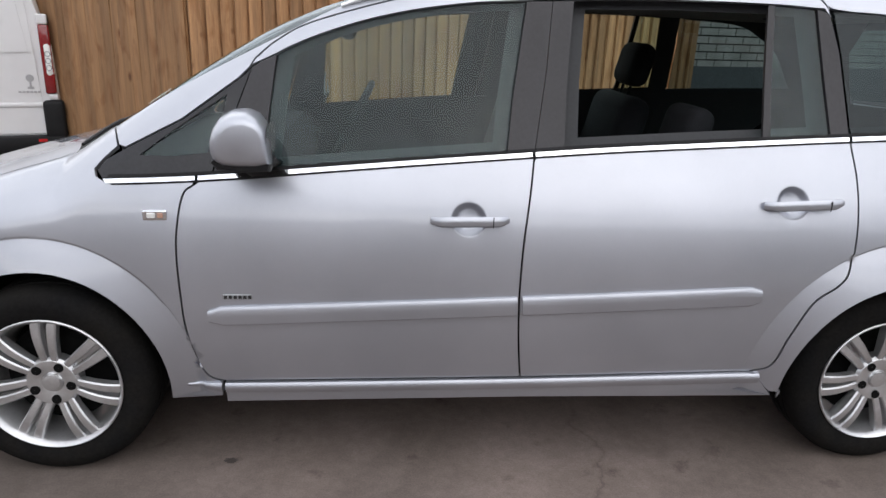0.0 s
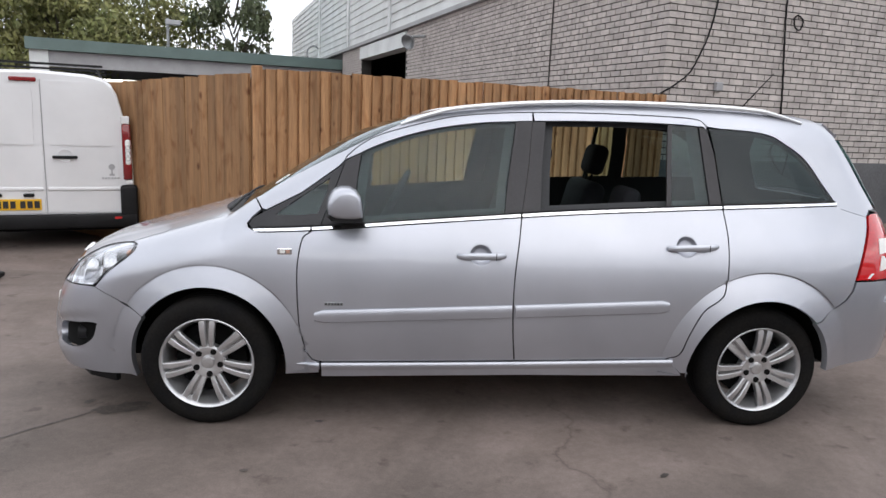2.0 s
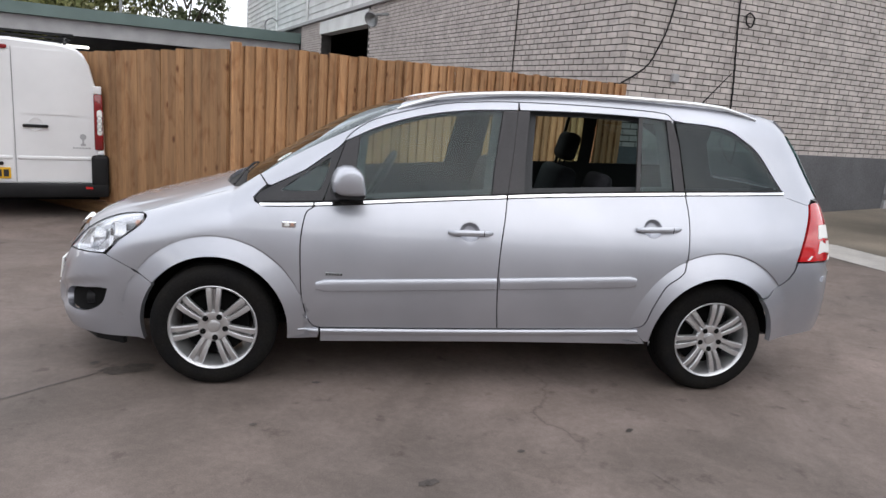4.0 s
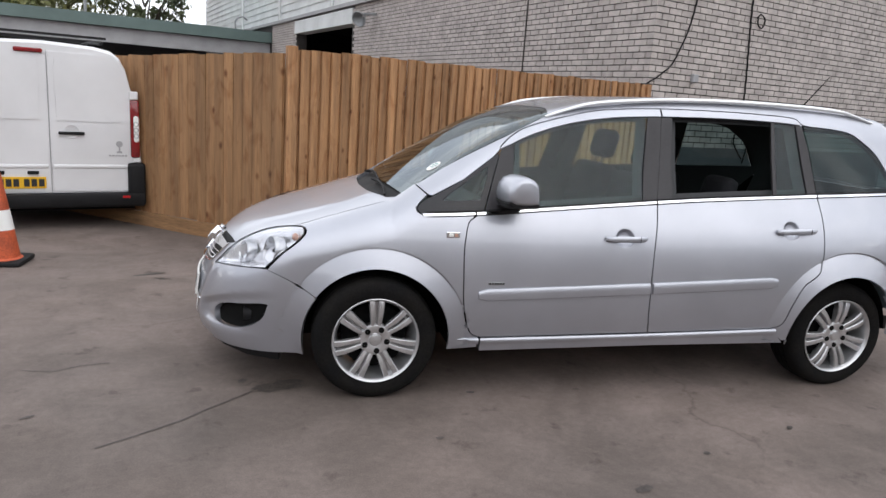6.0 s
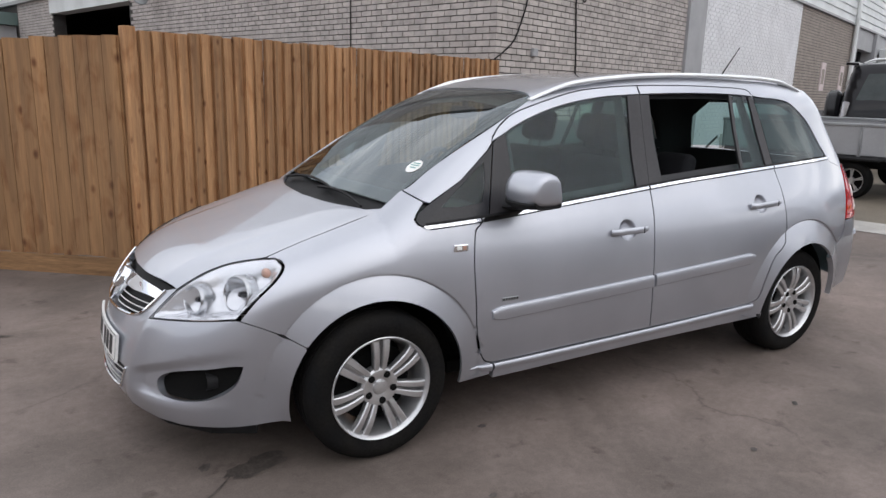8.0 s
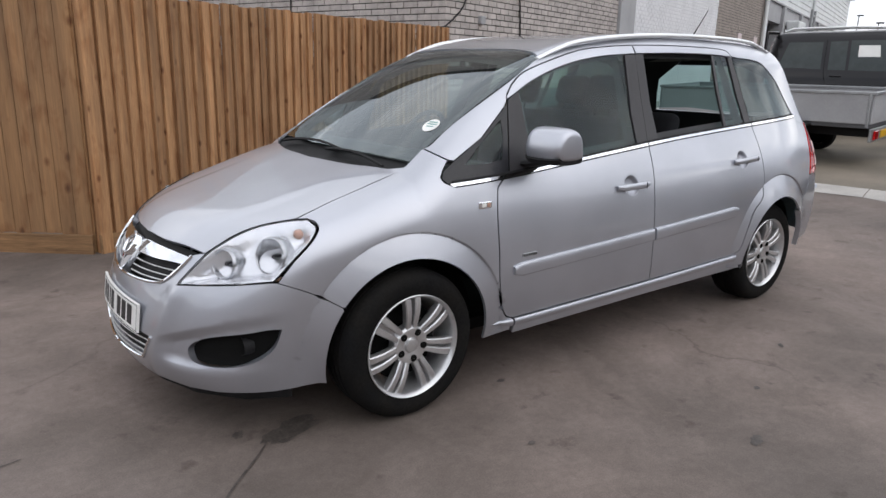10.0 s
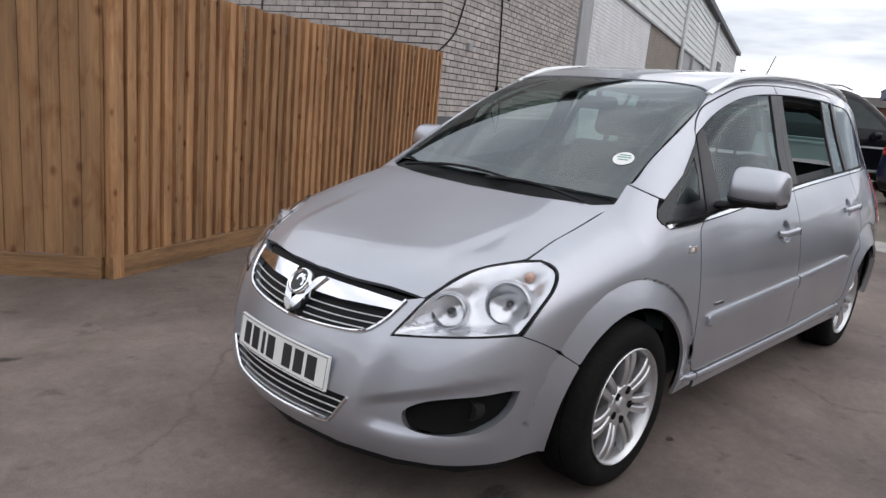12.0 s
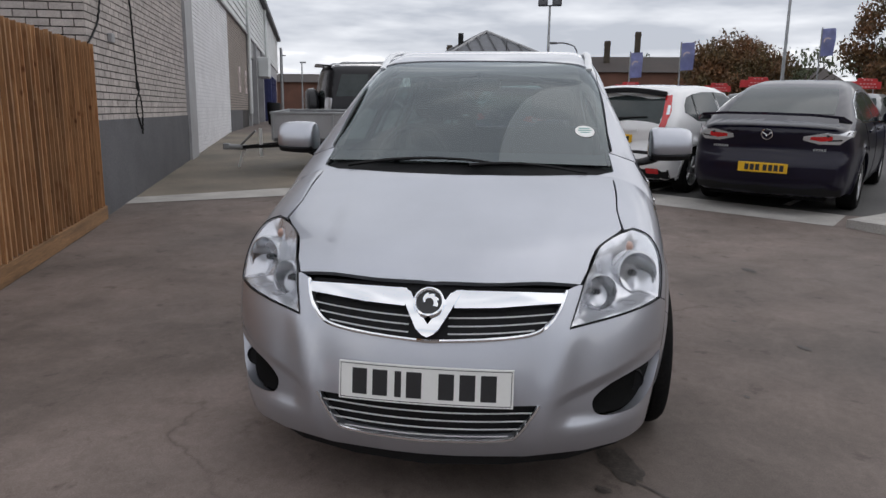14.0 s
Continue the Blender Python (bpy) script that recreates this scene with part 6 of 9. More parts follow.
for nm, strip in (("screen_border", bend((-1.145, -0.597, 1.075), (-1.003, -0.588, 1.166), (-0.705, -0.573, 1.325), (-0.50, -0.548, 1.445)) + rev(bend((-1.145, -0.560, 1.075), (-1.003, -0.555, 1.166), (-0.705, -0.545, 1.325), (-0.50, -0.525, 1.445)))),
                  ("screen_border", [(x - 0.004, y, 1.49) for x, y in bend((-0.399, 0.0), (-0.404, -0.30), (-0.455, -0.51))] + [(x - 0.03, y, 1.47) for x, y in rev(bend((-0.399, 0.0), (-0.404, -0.30), (-0.455, -0.51)))]),
                  ("screen_border", [(-1.262, 0.0, 1.0), (-1.244, -0.30, 1.01), (-1.221, -0.585, 1.02), (-1.165, -0.575, 1.06), (-1.19, -0.30, 1.05), (-1.20, 0.0, 1.04)])):
    for made in skin(nm, strip, facing(-0.52, 0, 0.85), GLOSS, car, off=-0.007, cell=0.05, gap=0, lip=0, halves=nm == "" or strip[0][1] == 0.0):
        made.parent = windscreen

# nose
lamp_low = bend((-1.884, -0.709, 0.641), (-1.985, -0.638, 0.630), (-2.073, -0.529, 0.614), (-2.137, -0.412, 0.597))
lamp_in = bend((-2.137, -0.412, 0.597), (-2.092, -0.438, 0.658), (-2.042, -0.457, 0.712))
lamp_top = bend((-2.042, -0.457, 0.712), (-1.985, -0.477, 0.751), (-1.88, -0.513, 0.803), (-1.787, -0.573, 0.830), (-1.712, -0.635, 0.842))
lamp_back = bend((-1.712, -0.645, 0.840), (-1.701, -0.688, 0.815), (-1.742, -0.715, 0.770), (-1.815, -0.719, 0.709), (-1.884, -0.709, 0.641))
grille_side = bend((-2.085, -0.408, 0.700), (-2.118, -0.388, 0.652), (-2.150, -0.355, 0.612), (-2.180, -0.310, 0.588), (-2.212, -0.200, 0.576), (-2.233, 0.0, 0.566))
slot = bend((-2.227, -0.338, 0.386), (-2.237, -0.312, 0.345), (-2.245, -0.280, 0.300), (-2.250, -0.235, 0.279), (-2.270, 0.0, 0.272))
fog_shape = bend((-1.898, -0.716, 0.455), (-1.925, -0.705, 0.391), (-1.985, -0.675, 0.348), (-2.050, -0.630, 0.334), (-2.110, -0.570, 0.336), (-2.135, -0.540, 0.350), (-2.138, -0.535, 0.385), (-2.110, -0.568, 0.415), (-2.06, -0.61, 0.432), (-1.99, -0.668, 0.446), (-1.93, -0.70, 0.456), (-1.898, -0.716, 0.455))
mid_line = lambda a, b, n: [tuple(on_front(0, z)[0]) for z in np.linspace(a, b, n)]
slot[-1] = np.array(mid_line(0.272, 0.272, 1)[0])
grille_side[-1] = np.array(mid_line(0.566, 0.566, 1)[0])
fog = [np.array((-2.02, -0.63, 0.392)) + 1.2 * (p - np.array((-2.02, -0.63, 0.392))) for p in fog_shape]
lip_line = [(-1.722, -0.72, 0.215), (-1.85, -0.70, 0.213), (-2.0, -0.62, 0.212), (-2.13, -0.45, 0.212), (-2.20, -0.25, 0.212), (-2.235, 0.0, 0.212)]
bumper = mid_line(0.566, 0.386, 10) + [tuple(on_front(y, 0.386)[0]) for y in (-0.1, -0.2, -0.28)] + slot + mid_line(0.262, 0.212, 4) + [tuple(on_front(y, 0.212)[0]) for y in (-0.1, -0.2, -0.3, -0.4, -0.48)]
bumper += bend((-2.06, -0.56, 0.212), (-1.95, -0.65, 0.213), (-1.85, -0.70, 0.213), (-1.722, -0.72, 0.215))
bumper += three(rev(arc(HUB_F, 0.364, 146, 196, 14)), -0.75) + wing_seam + lamp_low[1:] + lamp_in + [(-2.055, -0.448, 0.713)] + grille_side
skin("front_bumper", bumper, facing(-0.75, -0.62, 0.12), SILVER, car, cell=0.018, reach=(1.2, 2.6), gap=0, halves=True, lip=0.03, hole=fog,
     lines=[[tuple(on_front(-y, 0.40 + 0.37 * (y - 0.36) - d)[0]) for y in np.linspace(0.37, 0.60, 34)] for d in (-0.004, 0.0, 0.011, 0.022, 0.034, 0.045, 0.05)] + crease(HUB_F, 0.464))

# black plastic recess, coloured darker still for the shade inside it
fog_hole = skin("fog_lamp_recess", fog, facing(-0.75, -0.62, 0.12), VOID, car, off=-0.032, lip=0, cell=0.03, gap=0, reach=(1.2, 2.6))
for s, hole in zip((-1, 1), fog_hole):
    bm = bmesh.new()
    spin(bm, [(0.001, 0.0), (0.026, -0.002), (0.034, -0.010), (0.034, 0.03)], 20, "x", (-1.985, s * 0.635, 0.395))
    part("fog_lamp", bm, BLACK, hole, "round dark fog lamp", True)
slot_back = skin("lower_grille", [(-2.27, 0.0, 0.392), (-2.24, -0.34, 0.392)] + slot, facing(-1, 0, 0), BLACK, car, "black lower grille with chrome bars", off=-0.03, lip=0, cell=0.05, gap=0, halves=True, reach=(1.2, 2.6))[0]
for k, z in enumerate((0.288, 0.312, 0.337, 0.362)):
    reach_y = 0.250 + 0.02 * k + (0.02 if k else 0)
    line = [on_front(y, z, -0.006)[0] for y in np.linspace(-reach_y, reach_y, 15)]
    bm = bmesh.new()
    sweep(bm, line, [(-0.002, -0.0017), (0.002, -0.0017), (0.002, 0.0017), (-0.002, 0.0017)])
    part("grille_bar", bm, RAIL, slot_back, "thin chrome bar")
bm = bmesh.new()
sweep(bm, [on_front(y, z, 0.002)[0] for y, z in [(-p[1], p[2]) for p in slot] + [(p[1], p[2]) for p in rev(slot)][1:]][::1], oval(0.006, 0.006, 6), up=(1, 0, 0))
part("chrome_trim", bm, CHROME, slot_back)

grille = skin("radiator_grille", [(-2.12, 0.0, 0.708), (-2.10, -0.2, 0.706), (-2.07, -0.40, 0.702)] + grille_side, facing(-1, 0, 0.2), BLACK, car, "black radiator grille with a broad chrome bar", off=-0.03, lip=0, cell=0.04, gap=0, halves=True, reach=(1.2, 2.6))[0]
bar = [(-2.13, -0.075, 0.700), (-2.12, -0.20, 0.700), (-2.085, -0.402, 0.694), (-2.105, -0.392, 0.668), (-2.15, -0.20, 0.657), (-2.17, -0.075, 0.655)]
for made in skin("chrome_bar", bar, facing(-1, 0, 0.2), CHROME, car, off=0.006, lip=0.02, cell=0.03, gap=0, reach=(1.2, 2.6)):
    made.parent = grille
for k, z in enumerate((0.640, 0.618, 0.597)):
    for s in (-1, 1):
        out = (0.375, 0.352, 0.315)[k]
        line = [on_front(s * y, z - 0.012 * math.cos(y / out * 1.5), -0.008)[0] for y in np.linspace(0.06, out, 9)]
        bm = bmesh.new()
        sweep(bm, line, [(-0.002, -0.0017), (0.002, -0.0017), (0.002, 0.0017), (-0.002, 0.0017)])
        part("grille_bar", bm, RAIL, grille, "thin chrome bar")
bm = bmesh.new()
edge = [(-p[1], p[2]) for p in grille_side]
sweep(bm, [on_front(y, z, 0.003)[0] for y, z in edge + [(-y, z) for y, z in rev(edge)][1:]], oval(0.006, 0.007, 6), up=(1, 0, 0))
part("chrome_trim", bm, CHROME, grille)
vee = [(-2.13, 0.0, 0.596), (-2.13, -0.030, 0.638), (-2.12, -0.060, 0.688), (-2.12, -0.078, 0.697), (-2.11, -0.096, 0.699), (-2.14, -0.066, 0.642), (-2.17, -0.034, 0.590), (-2.18, -0.018, 0.577), (-2.20, 0.0, 0.572)]
for made in skin("chrome_vee", vee, facing(-1, 0, 0.2), CHROME, car, "polished chrome vee", off=0.015, lip=0.025, cell=0.012, gap=0, halves=True, reach=(1.2, 2.6)):
    made.parent = grille
c, cn = on_front(0, 0.672, 0.016)
badge_turn = Matrix.Translation(c) @ cn.to_track_quat("Z", "Y").to_matrix().to_4x4()
bm = bmesh.new()
spin(bm, [(0.001, 0.004), (0.036, 0.004), (0.037, 0.010), (0.041, 0.014), (0.046, 0.012), (0.050, 0.0), (0.048, -0.03)], 32, "z")
bm.transform(badge_turn)
badge = part("badge", bm, CHROME, grille, "round chrome badge", True)
bm = bmesh.new()
spin(bm, [(0.0005, 0.0045), (0.036, 0.0045), (0.036, 0.006), (0.0005, 0.006)], 28, "z")
bm.transform(badge_turn)
part("badge_field", bm, INK, badge)
bm = bmesh.new()
for k in range(4):
    a = -0.6 + 0.75 * k
    line = [(0.024 * math.cos(a + t) * (1 - 0.3 * t), 0.024 * math.sin(a + t) * (1 - 0.3 * t), 0.008) for t in np.linspace(0, 1.6, 7)]
    sweep(bm, line, lambda t: oval(0.006 * (1 - 0.7 * t) + 0.001, 0.002, 6))
bm.transform(badge_turn)
part("badge_relief", bm, CHROME, badge, smooth=True)

plate_c, plate_n = on_front(0, 0.443, 0.006)
plate_at = Matrix.Translation(plate_c) @ pose(0, 0, 0, 0, 7, 0)
plate_curve = lambda y: 0.30 * y * y


def plate_piece(name, y0, y1, z0, z1, x0, x1, material, parent, label=""):
    """A thin plate that follows the bumper's curve."""
    bm = bmesh.new()
    rows = [[bm.verts.new((plate_curve(y) + x, y, z)) for x, z in ((x0, z0), (x0, z1), (x1, z1), (x1, z0))] for y in np.linspace(y0, y1, max(2, int((y1 - y0) / 0.03) + 2))]
    for p, q in zip(rows, rows[1:]):
        for i in range(4):
            bm.faces.new((p[i], p[(i + 1) % 4], q[(i + 1) % 4], q[i]))
    bm.faces.new(rows[0])
    bm.faces.new(rows[-1])
    bmesh.ops.recalc_face_normals(bm, faces=bm.faces)
    bm.transform(plate_at)
    return part(name, bm, material, parent, label)


plate = plate_piece("number_plate", -0.262, 0.262, -0.057, 0.057, -0.004, 0.006, PLATE_W, car, "white number plate with dark bars")
for k, y in enumerate((0.196, 0.133, 0.078, 0.030, -0.066, -0.128, -0.190)):
    wide = 0.010 if k == 2 else 0.023
    plate_piece("dark_bar", y - wide, y + wide, -0.039, 0.039, -0.0048, -0.003, INK, plate)
for z in (0.0505, -0.0525):
    plate_piece("border_line", -0.257, 0.257, z, z + 0.002, -0.0046, -0.003, INK, plate)
for y in (-0.257, 0.2552):
    plate_piece("border_line", y, y + 0.0018, -0.0525, 0.0525, -0.0046, -0.003, INK, plate)

bm = bmesh.new()
dam = [(x + 0.035, y * 0.95, 0.195) for x, y, z in rev(lip_line[1:])]
sweep(bm, [(x, -y, z) for x, y, z in rev(dam)[:-1]] + dam, [(-0.012, -0.035), (0.012, -0.035), (0.016, 0.03), (-0.016, 0.03)])
part("air_dam", bm, BLACK, car, "black air dam under the bumper")

# headlamps
lamp_face = facing(-0.72, -0.6, 0.35)
lamp_out = lamp_low + lamp_in[1:] + lamp_top[1:] + lamp_back[1:]
lenses = skin("headlamp", lamp_out, lamp_face, LENS, car, "clear twin-reflector headlamp", off=0.002, lip=0, cell=0.03, gap=0.004, reach=(1.2, 2.4))
lamp_rim = np.array(lamp_out) @ lamp_face[:2].T


def lamp_depth(uv):
    """Depth of the bright housing: a step at its rim, a rounded floor with shallow folds."""
    far = np.full(len(uv), 9.0)
    for p, q in zip(lamp_rim, np.roll(lamp_rim, -1, 0)):
        e = q - p
        t = np.clip(((uv - p) @ e) / (e @ e + 1e-12), 0, 1)
        far = np.minimum(far, np.linalg.norm(uv - p - t[:, None] * e, axis=1))
    return 0.062 * step(far / 0.055) + 0.005 * np.sin(uv[:, 0] * 30 + uv[:, 1] * 12) ** 2 * step(far / 0.03)


shells = skin("lamp_housing", lamp_out, lamp_face, REFLECT, car, off=-0.003, lip=0, cell=0.012, gap=0.005, reach=(1.2, 2.4), bowl=lamp_depth)
for s, lens, shell in zip((-1, 1), lenses, shells):
    shell.parent = lens
    bm = bmesh.new()
    ring = [Vector(project(lamp_face, (np.array([p]) @ lamp_face[:2].T), 0.003, 1.2, 2.4)[0][0]) for p in lamp_out[::2]]
    for p in ring:
        p.y *= -s
    ring.append(ring[0])
    sweep(bm, ring, oval(0.0018, 0.002, 6), up=(-0.6, 0.5 * s, 0.3), caps=False)
    part("lamp_seal", bm, BLACK, lens, "dark seal round the lens")
    for nm, at, r in (("main_reflector", (-1.882, -0.648, 0.722), 0.066), ("dip_reflector", (-2.012, -0.522, 0.684), 0.052)):
        bm = bmesh.new()
        spin(bm, [(0.012, -0.060), (r * 0.5, -0.046), (r * 0.8, -0.022), (r * 0.93, 0.002), (r * 0.94, 0.014), (r * 1.02, 0.022), (r * 1.10, 0.018), (r * 1.14, 0.006), (r * 1.15, -0.03)], 40, "z")
        n = Vector((-0.86, -0.38, 0.18)).normalized()
        bm.transform(Matrix.Translation(Vector(at) - 0.030 * n) @ n.to_track_quat("Z", "Y").to_matrix().to_4x4())
        bm.transform(Matrix.Diagonal((1, -s, 1, 1)))
        bmesh.ops.recalc_face_normals(bm, faces=bm.faces)
        bowl_ob = part(nm, bm, BOWL, lens, "round chrome reflector", True)
        bm = bmesh.new()
        spin(bm, [(0.0005, 0.004), (0.009, 0.002), (0.012, -0.012), (0.012, -0.04)], 14, "z")
        bm.transform(Matrix.Translation(Vector(at) - 0.030 * n) @ n.to_track_quat("Z", "Y").to_matrix().to_4x4())
        bm.transform(Matrix.Diagonal((1, -s, 1, 1)))
        bmesh.ops.recalc_face_normals(bm, faces=bm.faces)
        part("bulb_shield", bm, GLOSS, bowl_ob, smooth=True)
    bm = bmesh.new()
    spin(bm, [(0.0005, 0.012), (0.011, 0.009), (0.019, 0.0), (0.021, -0.02)], 16, "z")
    n = Vector((-0.6, -0.6, 0.5)).normalized()
    bm.transform(Matrix.Translation(Vector((-1.765, -0.640, 0.800)) - 0.022 * n) @ n.to_track_quat("Z", "Y").to_matrix().to_4x4())
    bm.transform(Matrix.Diagonal((1, -s, 1, 1)))
    bmesh.ops.recalc_face_normals(bm, faces=bm.faces)
    part("indicator_bulb", bm, AMBER, lens, "amber indicator", True)

# tail
tail_lamp = bend((1.985, -0.60, 1.090), (1.915, -0.655, 1.086), (1.893, -0.70, 1.01), (1.845, -0.763, 0.890), (1.800, -0.803, 0.772)) + [(1.90, -0.79, 0.772), (2.03, -0.735, 0.772)] + bend((2.065, -0.70, 0.80), (2.085, -0.655, 0.92), (2.06, -0.61, 1.04), (1.985, -0.60, 1.090))[:-1]
tail_face = facing(0.55, -0.83, 0.1)
for lens in skin("tail_lamp", tail_lamp, tail_face, REDLENS, car, "red tail lamp with clear bands", off=0.004, cell=0.03, reach=(1.0, 2.3), lip=0.03):
    s = -1 if lens.data.vertices[0].co.y < 0 else 1
    for z0, z1, a in ((0.90, 0.975, 1.945), (0.815, 0.885, 1.925), (0.776, 0.800, 1.83)):
        clear = [(a, -0.74, z0), (2.055, -0.70, z0), (2.055, -0.68, z1), (a + 0.02, -0.72, z1)]
        made = skin("clear_band", clear, tail_face, PLATE_W, car, "pale clear band", off=0.008, cell=0.04, reach=(1.0, 2.3), gap=0, lip=0.004)
        for o in made:
            if (o.data.vertices[0].co.y < 0) == (s < 0):
                o.parent = lens
            else:
                bpy.data.objects.remove(o)
back = facing(1, 0, 0)
gate = [(2.19, 0.0, 0.60), (2.12, -0.50, 0.60), (2.05, -0.70, 0.765), (2.075, -0.65, 0.93), (2.05, -0.60, 1.04), (1.99, -0.59, 1.10), (2.02, -0.3, 1.10), (2.07, 0.0, 1.10)]
skin("tailgate", gate, back, SILVER, car, cell=0.05, gap=0, halves=True, reach=(1.2, 2.5))
skin("tailgate_trim", gate, back, TRIM, car, "dark inner tailgate trim", off=-0.05, lip=0, cell=0.06, gap=0, halves=True, reach=(1.2, 2.5))
rear_glass = [(2.07, 0.0, 1.105), (2.02, -0.3, 1.105), (1.985, -0.59, 1.105), (1.915, -0.57, 1.22), (1.845, -0.54, 1.34), (1.790, -0.50, 1.44), (1.85, -0.25, 1.475), (1.86, 0.0, 1.48)]
skin("rear_window", rear_glass, facing(0.9, 0, 0.43), TEALGLASS, car, "teal tinted tailgate glass", off=0.002, cell=0.05, gap=0, halves=True, reach=(1.6, 2.7))
spoiler = [(1.86, 0.0, 1.485), (1.85, -0.25, 1.48), (1.785, -0.50, 1.455), (1.735, -0.47, 1.535), (1.74, -0.25, 1.545), (1.748, 0.0, 1.55)]
skin("roof_spoiler", spoiler, facing(0.75, 0, 0.66), SILVER, car, off=0.008, cell=0.04, gap=0, halves=True, lip=0.05, reach=(1.6, 2.8))
rb = [(2.20, 0.0, 0.30), (2.20, 0.0, 0.595), (2.12, -0.50, 0.595), (2.03, -0.735, 0.765), (1.90, -0.79, 0.766), (1.80, -0.80, 0.766), (1.788, -0.815, 0.72)]
rb += bend((1.765, -0.818, 0.686), (1.669, -0.856, 0.622), (1.612, -0.865, 0.580))[1:] + three(arc(ARCH_R, 0.374, 44, 2, 12), -0.85) + [(1.655, -0.82, 0.318), (1.80, -0.80, 0.330), (2.0, -0.72, 0.352), (2.10, -0.5, 0.345), (2.17, -0.2, 0.31)]
skin("rear_bumper", rb, facing(0.70, -0.71, 0.0), SILVER, car, cell=0.02, gap=0, halves=True, reach=(0.9, 2.6), lip=0.03)
skin("bumper_pad", [(1.97, -0.75, 0.66), (2.10, -0.62, 0.675), (2.10, -0.62, 0.70), (1.98, -0.75, 0.685)], facing(0.70, -0.71, 0.0), SILVER, car, off=0.010, cell=0.04, gap=0, reach=(0.9, 2.6))

# lining that closes the shut lines, arches and floor, near-black for their shade
lining = arc(HUB_F, 0.40, -6, 190, 24) + [(-1.9, 0.26), (-1.98, 0.45), (-1.85, 0.66), (-1.66, 0.80)] + belt(-1.08, 1.72, -0.03, 10) + [(1.88, 0.95), (1.96, 0.7), (1.93, 0.40), (1.75, 0.36)] + arc(ARCH_R, 0.410, 2, 182, 20) + [(0.9, 0.30), (-0.9, 0.27)]
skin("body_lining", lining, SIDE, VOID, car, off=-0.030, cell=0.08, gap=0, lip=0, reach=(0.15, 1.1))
skin("door_sill_lining", [(-1.08, 0.90), (-0.9, 0.30), (0.9, 0.30), (1.72, 1.10)] + rev(belt(-1.08, 1.72, 0.012, 10)), SIDE, TRIM, car, "dark door trims inside the cabin", off=-0.075, cell=0.1, gap=0, lip=0, reach=(0.15, 1.1))
skin("bonnet_lining", [(-2.08, 0.0, 0.9), (-1.99, -0.38, 0.9), (-1.85, -0.46, 0.9), (-1.72, -0.55, 0.9), (-1.22, -0.66, 0.9), (-1.22, 0, 0.9)], TOP, VOID, car, off=-0.035, cell=0.08, gap=0, lip=0, halves=True, reach=(0.35, 1.4))
roof_in = [(-0.44, 0.0, 1.5), (-0.47, -0.50, 1.5), (0.2, -0.53, 1.5), (1.65, -0.50, 1.5), (1.75, 0.0, 1.5)]
skin("headlining", roof_in, TOP, LINER, car, "pale headlining", off=-0.05, cell=0.1, gap=0, lip=0, halves=True, reach=(1.1, 1.9))
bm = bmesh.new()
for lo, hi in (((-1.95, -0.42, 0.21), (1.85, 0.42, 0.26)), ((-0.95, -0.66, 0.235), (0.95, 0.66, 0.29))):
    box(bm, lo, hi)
part("underbody", bm, VOID, car, "underbody, near-black for its deep shade")
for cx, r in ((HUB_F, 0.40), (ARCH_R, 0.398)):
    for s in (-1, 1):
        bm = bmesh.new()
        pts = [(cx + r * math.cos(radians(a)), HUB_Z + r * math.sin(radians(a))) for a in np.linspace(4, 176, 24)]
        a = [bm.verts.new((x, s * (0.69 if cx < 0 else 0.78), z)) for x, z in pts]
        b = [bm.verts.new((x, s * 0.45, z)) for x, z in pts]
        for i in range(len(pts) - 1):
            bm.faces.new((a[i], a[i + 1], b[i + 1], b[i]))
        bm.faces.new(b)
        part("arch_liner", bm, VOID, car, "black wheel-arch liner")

# wheels
TYRE = [(0.205, -0.035), (0.212, -0.006), (0.225, 0.004), (0.262, 0.010), (0.288, 0.004), (0.303, -0.012), (0.312, -0.034)]
for z in (-0.062, -0.100, -0.138):
    TYRE += [(0.313, z + 0.006), (0.306, z + 0.004), (0.306, z - 0.004), (0.313, z - 0.006)]
TYRE += [(0.312, -0.168), (0.303, -0.190), (0.288, -0.206), (0.225, -0.206), (0.205, -0.17)]


